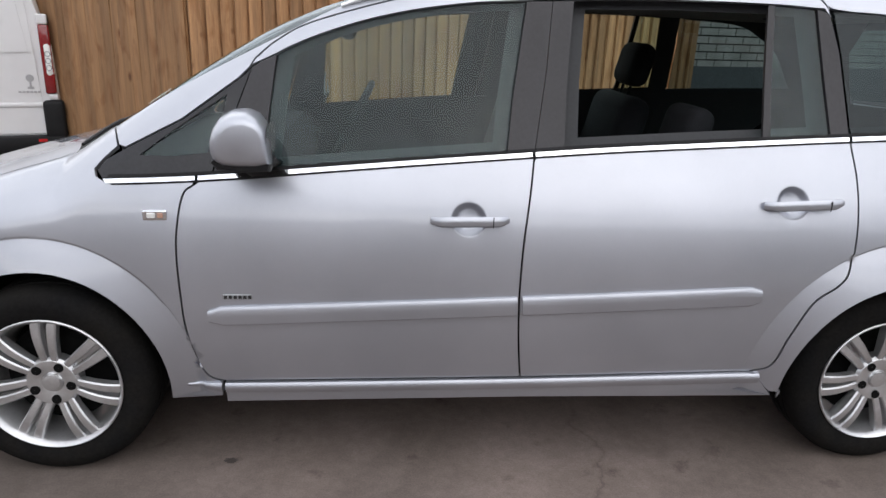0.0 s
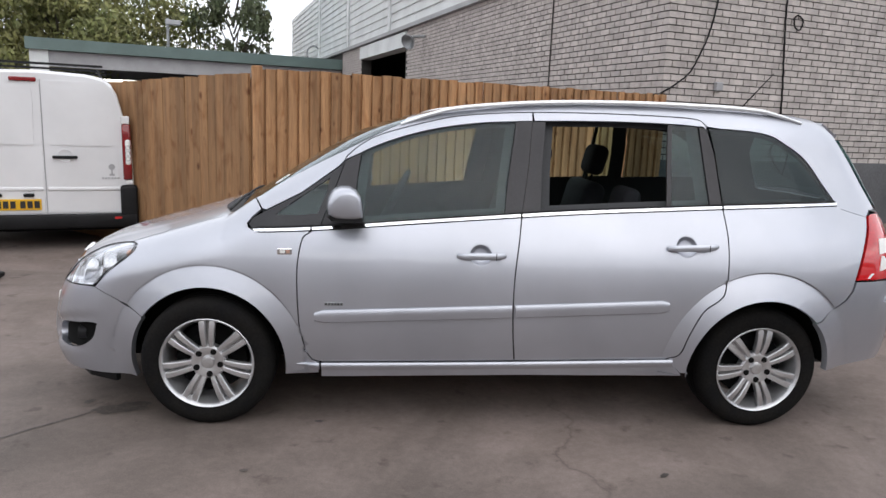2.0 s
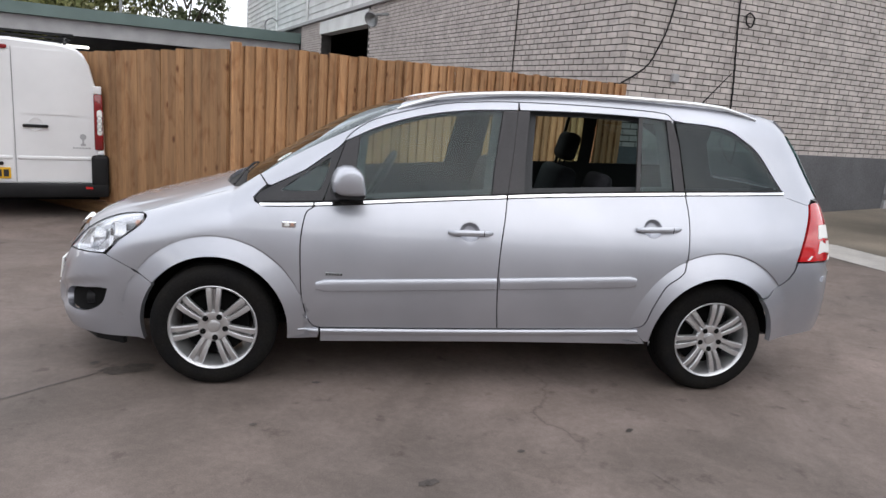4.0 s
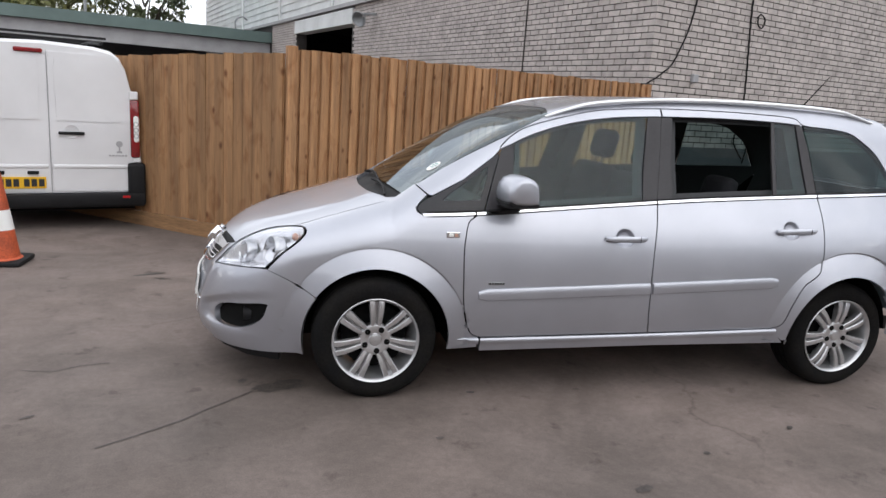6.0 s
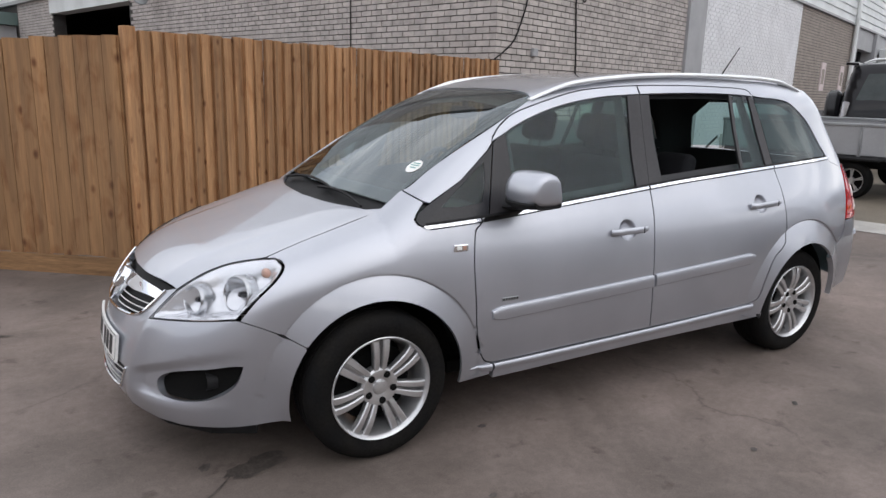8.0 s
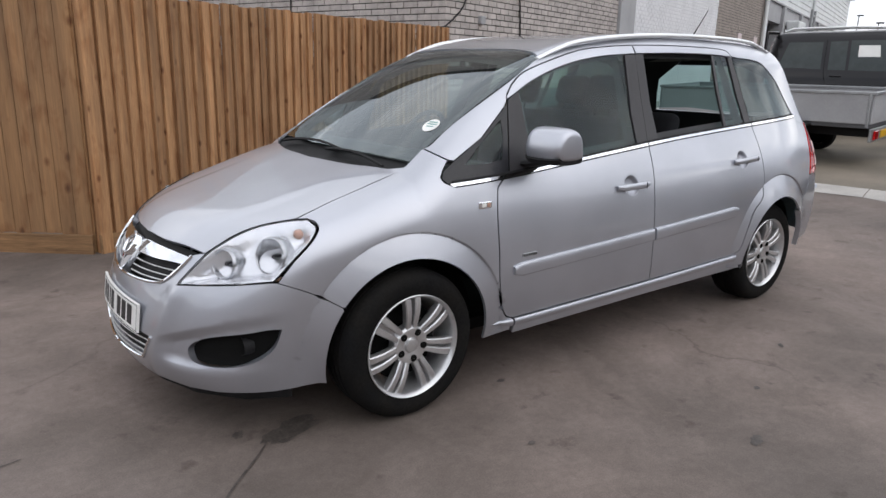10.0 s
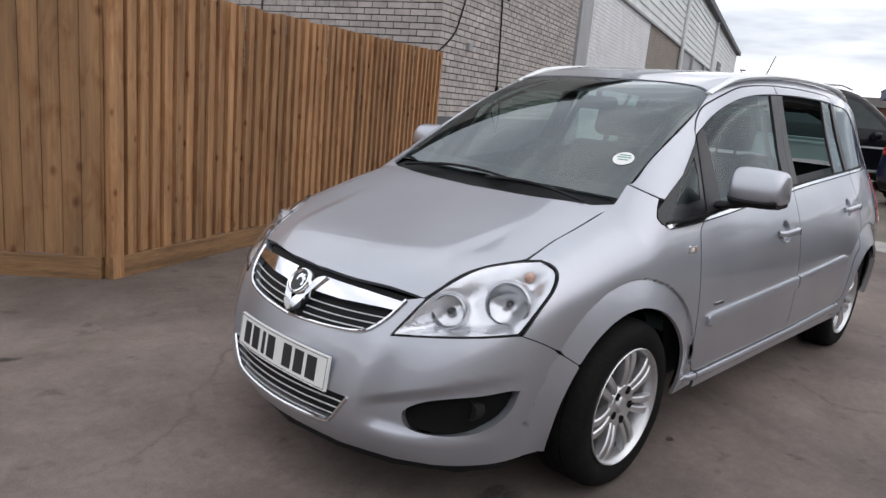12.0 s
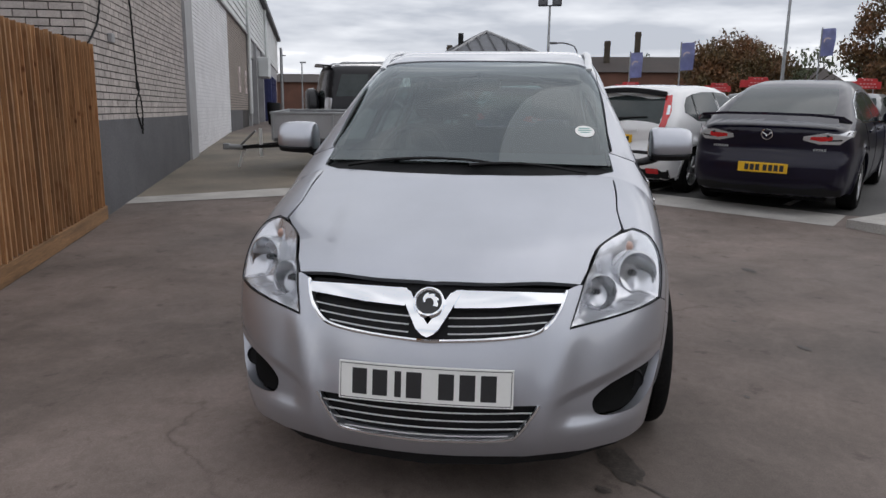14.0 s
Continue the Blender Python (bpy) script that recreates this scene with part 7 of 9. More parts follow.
def wheel(turn):
    """A road wheel with seven twin spokes; its outer face looks to -y at y = 0."""
    top = new("wheel")
    bm = bmesh.new()
    spin(bm, [(r, -h) for r, h in TYRE], 72, "y", closed=True)
    tyre = part("tyre", bm, RUBBER, top, "worn black tyre", True)
    bm = bmesh.new()
    spin(bm, [(0.209, 0.030), (0.216, 0.002), (0.219, -0.006), (0.216, -0.009), (0.209, -0.004), (0.203, 0.012), (0.190, 0.05), (0.180, 0.13), (0.186, 0.19), (0.209, 0.20)], 72, "y")
    part("rim", bm, ALLOY, top, "silver alloy rim", True)
    bm = bmesh.new()
    spin(bm, [(0.0005, 0.075), (0.13, 0.08), (0.165, 0.09), (0.165, 0.12), (0.0005, 0.12)], 40, "y")
    part("brake_disc", bm, VOID, top, "dark brake behind the spokes")
    hubm = bmesh.new()
    spin(hubm, [(0.0005, 0.014), (0.030, 0.014), (0.033, 0.018), (0.060, 0.010), (0.074, 0.012), (0.082, 0.022), (0.082, 0.06), (0.0005, 0.06)], 40, "y")
    hub = part("hub", hubm, ALLOY, top, smooth=True)
    capm = bmesh.new()
    spin(capm, [(0.0005, 0.006), (0.020, 0.0065), (0.027, 0.009), (0.029, 0.016)], 28, "y")
    part("centre_cap", capm, ALLOY, hub, "plain centre cap", True)
    for k in range(5):
        a = radians(62 - 72 * k) + turn
        bm = bmesh.new()
        spin(bm, [(0.0005, 0.0085), (0.0145, 0.0085), (0.0155, 0.030)], 16, "y", (0.058 * math.cos(a), 0, 0.058 * math.sin(a)))
        part("bolt_hole", bm, VOID, hub, "dark wheel-bolt hole")
    for k in range(7):
        a = radians(90 - 360 / 7 * k) + turn
        bm = bmesh.new()
        for s in (-1, 1):
            rows = []
            for t in np.linspace(0, 1, 8):
                r = 0.071 + 0.136 * t
                mid = s * (0.0152 + 0.0095 * t)
                half = 0.0112 + 0.0042 * t
                y = 0.014 - 0.018 * math.sin(math.pi * min(1, t * 0.62)) + 0.012 * t**3
                sec = ((-half, y + 0.030), (-half, y + 0.005), (-half + 0.004, y), (half - 0.004, y), (half, y + 0.005), (half, y + 0.030))
                rows.append([bm.verts.new((r * math.cos(a) - (mid + u) * math.sin(a), h, r * math.sin(a) + (mid + u) * math.cos(a))) for u, h in sec])
            for p, q in zip(rows, rows[1:]):
                for i in range(6):
                    bm.faces.new((p[i], p[(i + 1) % 6], q[(i + 1) % 6], q[i]))
            bm.faces.new(rows[0])
            bm.faces.new(rows[-1])
        rows = []
        for t in (0.0, 0.25, 0.55, 0.9):
            r = 0.066 + 0.138 * t
            rows.append([bm.verts.new((r * math.cos(a) - u * math.sin(a), 0.036 + 0.004 * t + dy, r * math.sin(a) + u * math.cos(a))) for u, dy in ((-0.012 - 0.010 * t, 0), (0.012 + 0.010 * t, 0), (0.012 + 0.010 * t, 0.02), (-0.012 - 0.010 * t, 0.02))])
        for p, q in zip(rows, rows[1:]):
            for i in range(4):
                bm.faces.new((p[i], p[(i + 1) % 4], q[(i + 1) % 4], q[i]))
        bmesh.ops.recalc_face_normals(bm, faces=bm.faces)
        part("twin_spoke", bm, ALLOY, top, smooth=True)
    return top


first = wheel(0.0)
first.parent = car
first.location = (HUB_F, -0.820, HUB_Z)
for x, s, turn in ((HUB_R, -1, -6), (HUB_F, 1, 20), (HUB_R, 1, 40)):
    w = copy_thing(first, pose(x, s * (0.820 if x < 0 else 0.825), HUB_Z, 0, -turn, 180 if s > 0 else 0))
    w.parent = car

# mirrors, handles, rails and small fittings
for s, door in zip((-1, 1), front_door):
    case = [(0.062, -0.050), (0.060, -0.02), (0.056, 0.012), (0.049, 0.040), (0.032, 0.059), (0.004, 0.069), (-0.030, 0.067), (-0.058, 0.054), (-0.076, 0.030), (-0.085, 0.002), (-0.085, -0.025), (-0.077, -0.045), (-0.058, -0.055), (-0.02, -0.058), (0.03, -0.057)]
    sections = ((0.822, 0.80, 0.86), (0.826, 0.94, 1.00), (0.836, 1.03, 1.08), (0.860, 1.07, 1.12), (0.90, 1.08, 1.13), (0.94, 1.08, 1.12), (0.972, 1.06, 1.09), (0.992, 1.02, 1.04), (1.004, 0.95, 0.96), (1.010, 0.86, 0.86), (1.013, 0.72, 0.72))

    def lofted(outline, rows_in):
        bm = bmesh.new()
        rows = [[bm.verts.new((-0.704 + 0.10 * (yy - 0.9) + kx * px, s * yy, 1.094 + kz * pz)) for px, pz in outline] for yy, kx, kz in rows_in]
        for p, q in zip(rows, rows[1:]):
            for i in range(len(outline)):
                bm.faces.new((p[i], p[(i + 1) % len(outline)], q[(i + 1) % len(outline)], q[i]))
        bm.faces.new(rows[0])
        bm.faces.new(rows[-1])
        bmesh.ops.recalc_face_normals(bm, faces=bm.faces)
        return bm

    bm = lofted(case, sections)
    shell = part("door_mirror", bm, SILVER, door, "silver door mirror on a black foot", True)
    bm = bmesh.new()
    ring = [v for v in [(-0.638, -s * (-0.920 - 0.080 * math.copysign(abs(math.cos(2 * math.pi * i / 20)) ** 0.55, math.cos(2 * math.pi * i / 20))), 1.097 + 0.044 * math.copysign(abs(math.sin(2 * math.pi * i / 20)) ** 0.55, math.sin(2 * math.pi * i / 20))) for i in range(20)]]
    bm.faces.new([bm.verts.new(v) for v in ring])
    bmesh.ops.recalc_face_normals(bm, faces=bm.faces)
    part("mirror_glass", bm, CHROME, shell)
    part("mirror_base", lofted([(0.064, -0.050), (0.0, -0.054), (-0.082, -0.042), (-0.086, -0.048), (-0.070, -0.066), (0.0, -0.072), (0.060, -0.068)], sections[1:-2]), BLACK, shell, "black lower edge of the mirror")
    bm = bmesh.new()
    sweep(bm, [(-0.70, s * 0.735, 1.000), (-0.70, s * 0.79, 1.005), (-0.69, s * 0.83, 1.014), (-0.685, s * 0.87, 1.030), (-0.68, s * 0.90, 1.045)], lambda t: [(0.066 * q[0] / 0.03 * (1 - 0.25 * t), q[1] * (0.7 + 0.2 * t)) for q in oval(0.03, 0.022, 12)])
    part("mirror_foot", bm, BLACK, shell, "black plastic foot", True)

for door, (cx, cz), a, b in ((front_door, HANDLES[0], -0.192, 0.026), (rear_door, HANDLES[1], 0.812, 1.050)):
    for s, d in zip((1, -1), door):
        bm = bmesh.new()
        line = []
        ya, yb = on_body(a, cz)[0].y, on_body(b, cz)[0].y
        for t in np.linspace(0, 1, 15):
            z = cz + (0.006 if a < 0 else 0.012) * (t - 0.4)
            lift = 0.026 * min(1, 7 * t + 0.25, 7 * (1 - t) + 0.25)
            line.append((a + (b - a) * t, s * (ya + (yb - ya) * t - lift), z))
        sweep(bm, line, lambda t: [(q[0], q[1] * (0.72 + 0.28 * min(1, 6 * t, 9 * (1 - t)))) for q in [(-0.012, -0.012), (0.005, -0.0155), (0.011, -0.010), (0.012, 0.0), (0.010, 0.010), (0.004, 0.0155), (-0.012, 0.012)]])
        handle = part("door_handle", bm, SILVER, d, "body-coloured pull handle", True)
        bm = bmesh.new()
        xl = a + (b - a) * 0.80
        yl = s * (ya + (yb - ya) * 0.8 - 0.0385)
        box(bm, (xl - 0.0012, yl - 0.001, cz - 0.013), (xl + 0.0012, yl + 0.001, cz + 0.018))
        part("handle_joint", bm, BLACK, handle)

for s in (-1, 1):
    bm = bmesh.new()
    line = []
    for x in np.linspace(-0.47, 1.58, 40):
        t = (x + 0.47) / 2.05
        lift = 0.024 * min(1, max(0, 9 * t), max(0, 10 * (1 - t)))
        yr = 0.545 - 0.012 * max(0, -x) * 2 - 0.03 * max(0, x - 1.0)
        ground_z = on_top(x, -yr)[0].z
        line.append(Vector((x, s * yr, ground_z - 0.004 + lift)))
    sweep(bm, line, lambda t: [(q[0], q[1] * (0.6 + 0.4 * min(1, 8 * t, 8 * (1 - t)))) for q in oval(0.018, 0.012, 12)])
    part("roof_rail", bm, RAIL, car, "silver roof rail", True)

for s in (-1, 1):
    bm = bmesh.new()
    p, n = on_body(-0.762, 0.6175)
    box(bm, (-0.806, s * abs(p.y) - 0.003, 0.6095), (-0.718, s * abs(p.y) + 0.003, 0.6255), 0.002)
    emblem = part("emblem", bm, STEEL, car, "small grey metal emblem on the door")
    bm = bmesh.new()
    for x in np.linspace(-0.797, -0.727, 6):
        box(bm, (x - 0.0045, s * abs(p.y) - 0.0038, 0.6125), (x + 0.0045, s * abs(p.y) + 0.0038, 0.6225))
    part("dark_bar", bm, INK, emblem)
    p, n = on_body(-0.992, 0.852)
    bm = bmesh.new()
    box(bm, (-1.028, -0.006, 0.836), (-0.958, 0.006, 0.868), 0.005, 2)
    bm.transform(Matrix.Translation((0, s * (abs(p.y) + 0.001), 0)))
    lampm = part("side_repeater", bm, CHROME, car, "small clear side repeater")
    bm = bmesh.new()
    box(bm, (-1.016, -0.008, 0.843), (-0.990, 0.008, 0.861), 0.003)
    bm.transform(Matrix.Translation((0, s * (abs(p.y) + 0.001), 0)))
    part("repeater_lens", bm, PLATE_W, lampm)
    bm = bmesh.new()
    box(bm, (-0.987, -0.008, 0.843), (-0.968, 0.008, 0.861), 0.003)
    bm.transform(Matrix.Translation((0, s * (abs(p.y) + 0.001), 0)))
    part("repeater_lens", bm, AMBER, lampm, "amber half of the repeater")

for y0, y1, pivot in ((0.50, -0.12, 0.52), (-0.02, -0.50, 0.0)):
    bm = bmesh.new()
    line = []
    for t in np.linspace(0, 1, 10):
        y = y0 + (y1 - y0) * t
        x = -1.300 + 0.014 * math.sin(math.pi * t) + (0.012 if pivot else -0.004) + 0.075 * (0.25 * y * y)
        p, n = on_top(x, y, 0.006 + 0.004 * math.sin(math.pi * t))
        line.append(p)
    sweep(bm, line, lambda t: oval(0.011 - 0.005 * t, 0.008 - 0.003 * t, 6))
    part("wiper", bm, BLACK, car, "black windscreen wiper", True)
spot, sn = project(facing(-0.52, 0, 0.85), np.array([(-1.05, -0.497, 1.16)]) @ facing(-0.52, 0, 0.85)[:2].T, -0.0015, 0.8, 2.4)
bm = bmesh.new()
spin(bm, [(0.0005, 0.0), (0.042, 0.0), (0.042, -0.001)], 28, "z")
bm.transform(Matrix.Translation(spot[0]) @ Vector(sn[0]).to_track_quat("Z", "Y").to_matrix().to_4x4())
sticker = part("tax_disc", bm, PLATE_W, car, "round pale paper disc on the windscreen")
bm = bmesh.new()
for k, (a, b) in enumerate(((-0.024, 0.018), (-0.028, 0.004), (-0.020, -0.012))):
    box(bm, (a, b, 0.0004), (-a, b + 0.006, 0.001))
bm.transform(Matrix.Translation(spot[0]) @ Vector(sn[0]).to_track_quat("Z", "Y").to_matrix().to_4x4())
part("dark_bar", bm, surface("green_print", (0.10, 0.30, 0.27), 0.6), sticker)
bm = bmesh.new()
base, _ = on_top(1.50, 0.0)
rod(bm, base, base + Vector((0.20, 0, 0.235)), 0.005, 0.0025, 8)
antenna = part("roof_aerial", bm, BLACK, car, "thin black rod aerial")
bm = bmesh.new()
spin(bm, [(0.03, -0.01), (0.026, 0.012), (0.008, 0.03), (0.0005, 0.032)], 14, "z", base)
part("aerial_base", bm, BLACK, antenna, smooth=True)

# cabin
def seat(x, y, rest=0.62):
    top = new("seat")
    top.parent = car
    bm = bmesh.new()
    box(bm, (x - 0.26, y - 0.25, 0.46), (x + 0.24, y + 0.25, 0.62), 0.05, 3)
    part("cushion", bm, CLOTH, top, smooth=True)
    bm = bmesh.new()
    box(bm, (-0.07, -0.25, 0.0), (0.07, 0.25, rest), 0.06, 3)
    bm.transform(pose(x + 0.20, y, 0.55, 0, 14, 0))
    part("backrest", bm, CLOTH, top, smooth=True)
    bm = bmesh.new()
    box(bm, (-0.05, -0.13, rest + 0.04), (0.05, 0.13, rest + 0.23), 0.045, 3)
    for k in (-0.05, 0.05):
        rod(bm, (0, k, rest - 0.04), (0, k, rest + 0.08), 0.007, n=6)
    bm.transform(pose(x + 0.20, y, 0.55, 0, 14, 0))
    part("headrest", bm, CLOTH, top, smooth=True)
    return tagged(top, "dark cloth seat")


for y in (-0.37, 0.37):
    seat(-0.13 if y < 0 else -0.06, y)
    seat(0.41, y, 0.60 if y > 0 else 0.40)
bm = bmesh.new()
sweep(bm, [(-0.78, y, 0.90) for y in np.linspace(-0.68, 0.68, 7)], [(-0.40, -0.25), (-0.40, 0.05), (-0.10, 0.085), (0.05, 0.075), (0.12, 0.0), (0.08, -0.25)])
part("dashboard", bm, TRIM, car, "dark moulded dashboard", True)
bm = bmesh.new()
ring = [(0.185 * math.cos(a), 0.185 * math.sin(a), 0) for a in np.linspace(0, 2 * math.pi, 33)]
sweep(bm, ring, oval(0.014, 0.014, 8), caps=False)
rod(bm, (0, 0, -0.03), (0, 0, 0.02), 0.07, n=16)
for a in (0.2, math.pi - 0.2, -math.pi / 2):
    rod(bm, (0, 0, 0), (0.18 * math.cos(a), 0.18 * math.sin(a), 0), 0.014, n=6)
bm.transform(pose(-0.48, 0.37, 0.98, 0, -62, 0))
part("steering_wheel", bm, TRIM, car, "black steering wheel", True)
bm = bmesh.new()
box(bm, (-0.03, -0.11, -0.03), (0.02, 0.11, 0.035), 0.02, 2)
rod(bm, (0, 0, 0.03), (-0.01, 0, 0.065), 0.014, n=8)
bm.transform(pose(-0.47, 0.02, 1.365, 0, 12, 0))
part("inner_mirror", bm, TRIM, car, "black inside mirror", True)
bm = bmesh.new()
box(bm, (-0.55, -0.62, 0.28), (1.9, 0.62, 0.36))
part("cabin_floor", bm, TRIM, car)

# ---- parked cars ----
class Shape:
    """Outline curves of a parked car: tail at x = 0, nose to +x, middle at y = 0."""
    def __init__(self, length, plan, section, deck, cabin, tail, axles, rim, rear_bow=0.16):
        self.length, self.axles, self.rim, self.rear_bow = length, axles, rim, rear_bow
        self.plan, self.section, self.deck, self.cabin, self.tail = Curve(*plan), Curve(*section), Curve(*deck), Curve(*cabin), Curve(*tail)
        self.arch = rim + 0.045

    def whole(self, x, y, z):
        """Negative inside the closed body."""
        y = np.abs(y)
        side = y - self.plan(x) - self.section(z)
        for cx in self.axles:
            r = np.hypot(x - cx, z - self.rim)
            side = side - 0.016 * step((self.arch + 0.085 - r) / 0.03)
        top = np.minimum(z - self.deck(x) + 0.03 * y**2 + 0.10 * y**4, (z - self.cabin(x) + 0.05 * y**2) * 0.9)
        rear = self.tail(z) - x + self.rear_bow * y**2 + 0.10 * y**4
        front = x - self.length + 0.30 * y**2 + 0.12 * (z - 0.5) ** 2
        body = smax(smax(side, top, 0.11), smax(rear, front, 0.02), 0.10)
        return smax(body, 0.20 - z, 0.05)

    def mesh(self, along=110, round_=64):
        """A closed skin from rays that leave a line along the car's middle."""
        cap = along // 5
        us = [(0.95, -math.pi / 2 * (1 - i / cap)) for i in range(cap)] + [(x, 0.0) for x in np.linspace(0.95, self.length - 0.95, along - 2 * cap)] + [(self.length - 0.95, math.pi / 2 * (i + 1) / cap) for i in range(cap)]
        th = np.linspace(0, 2 * math.pi, round_, endpoint=False)
        o = np.array([(x, 0, 0.58) for x, _ in us for _ in th])
        d = np.array([(math.sin(p), math.cos(p) * math.cos(t), math.cos(p) * math.sin(t)) for _, p in us for t in th])
        ws = np.linspace(0.0, 2.4, 60)
        f = self.whole(*(o[None] + ws[:, None, None] * d[None]).reshape(-1, 3).T).reshape(len(ws), -1)
        k = np.maximum(1, np.argmax(f > 0, 0))
        a, b = ws[k - 1], ws[k]
        for _ in range(12):
            m = (a + b) / 2
            out = self.whole(*(o + m[:, None] * d).T) > 0
            a, b = np.where(out, a, m), np.where(out, m, b)
        p = o + ((a + b) / 2)[:, None] * d
        e = 0.003
        g = np.stack([self.whole(*(p + e * v).T) - self.whole(*(p - e * v).T) for v in np.eye(3)], 1)
        g /= np.linalg.norm(g, axis=1, keepdims=True) + 1e-12
        cut = np.zeros(len(p), bool)
        for cx in self.axles:
            dx, dz = p[:, 0] - cx, p[:, 2] - self.rim
            r = np.hypot(dx, dz)
            flank = np.abs(p[:, 1]) > 0.60
            near = flank & (np.abs(r - self.arch) < 0.024)
            p[near, 0], p[near, 2] = cx + dx[near] / r[near] * self.arch, self.rim + dz[near] / r[near] * self.arch
            cut |= flank & (r < self.arch - 0.023)
        n, faces = len(th), []
        for i in range(len(us) - 1):
            for j in range(n):
                faces.append((i * n + j, i * n + (j + 1) % n, (i + 1) * n + (j + 1) % n, (i + 1) * n + j))
        return p, g, [f for f in faces if not cut[list(f)].any()]

    def surface_x(self, y, z):
        p, n = project(facing(-1, 0, 0), np.array([(-y, z)], float), 0.0, -1.2, 0.3, self.whole)
        return Vector(p[0]), Vector(n[0])

    def flank(self, x, z):
        p, n = project(SIDE, np.array([(x, z)], float), 0.0, 0.2, 1.15, self.whole)
        return Vector(p[0]), Vector(n[0])


HATCH = Shape(4.34, ((0, 0.80), (0.4, 0.87), (1.0, 0.905), (2.2, 0.92), (3.3, 0.90), (3.9, 0.84), (4.34, 0.72)), ((0.2, -0.06), (0.35, -0.02), (0.55, 0.0), (0.75, -0.005), (0.95, -0.05), (1.2, -0.155), (1.45, -0.27)),
              ((0, 0.95), (1.0, 0.98), (2.9, 0.98), (3.4, 0.93), (4.0, 0.80), (4.34, 0.68)), ((-0.2, 1.36), (0.5, 1.465), (1.0, 1.495), (1.6, 1.50), (2.2, 1.46), (2.6, 1.33), (3.1, 1.03), (3.5, 0.80)),
              ((0.2, 0.13), (0.36, 0.02), (0.56, 0.0), (0.64, 0.045), (0.95, 0.09), (1.2, 0.26), (1.45, 0.50), (1.6, 0.66)), (0.74, 3.38), 0.32)
SMALL = Shape(3.95, ((0, 0.76), (0.4, 0.83), (1.0, 0.855), (2.0, 0.86), (3.0, 0.84), (3.5, 0.79), (3.95, 0.66)), ((0.2, -0.06), (0.35, -0.02), (0.55, 0.0), (0.75, -0.005), (0.95, -0.05), (1.2, -0.155), (1.45, -0.27)),
              ((0, 0.95), (1.0, 0.98), (2.6, 0.98), (3.1, 0.93), (3.6, 0.80), (3.95, 0.66)), ((-0.2, 1.30), (0.4, 1.43), (0.9, 1.465), (1.4, 1.47), (2.0, 1.42), (2.4, 1.28), (2.8, 1.02), (3.2, 0.78)),
              ((0.2, 0.13), (0.36, 0.02), (0.56, 0.0), (0.75, 0.03), (0.95, 0.07), (1.2, 0.24), (1.45, 0.48), (1.6, 0.64)), (0.66, 3.1), 0.30)
SALOON = Shape(4.75, ((0, 0.79), (0.5, 0.86), (1.1, 0.89), (2.4, 0.90), (3.6, 0.89), (4.2, 0.83), (4.75, 0.70)), ((0.2, -0.06), (0.35, -0.02), (0.55, 0.0), (0.75, -0.004), (0.95, -0.045), (1.15, -0.14), (1.42, -0.29)),
               ((0, 1.00), (0.3, 1.035), (0.8, 1.05), (3.0, 0.98), (3.6, 0.93), (4.3, 0.78), (4.75, 0.62)), ((0.1, 0.95), (0.5, 1.11), (1.0, 1.31), (1.5, 1.45), (2.0, 1.50), (2.5, 1.50), (2.9, 1.41), (3.3, 1.18), (3.8, 0.85)),
               ((0.2, 0.14), (0.35, 0.02), (0.5, 0.0), (0.62, 0.02), (0.68, 0.055), (0.9, 0.05), (1.02, 0.06), (1.15, 0.16)), (1.0, 3.75), 0.325, 0.20)
OFFROAD = Shape(4.8, ((0, 0.88), (0.4, 0.915), (1.0, 0.925), (3.4, 0.925), (4.3, 0.90), (4.8, 0.82)), ((0.2, -0.05), (0.4, -0.02), (0.65, 0.0), (0.95, -0.008), (1.1, -0.04), (1.5, -0.145), (1.85, -0.25)),
                ((0, 1.08), (3.2, 1.10), (3.6, 1.08), (4.5, 1.0), (4.8, 0.88)), ((-0.2, 1.80), (0.4, 1.85), (1.5, 1.87), (2.4, 1.85), (2.8, 1.72), (3.2, 1.40), (3.6, 1.06)),
                ((0.2, 0.08), (0.5, 0.0), (1.0, 0.02), (1.2, 0.04), (1.5, 0.10), (1.85, 0.19)), (0.95, 3.75), 0.37, 0.08)
GLASS_FAR = surface("parked_car_glass", (0.030, 0.040, 0.040), 0.06, vary=0.1, spec=0.45)


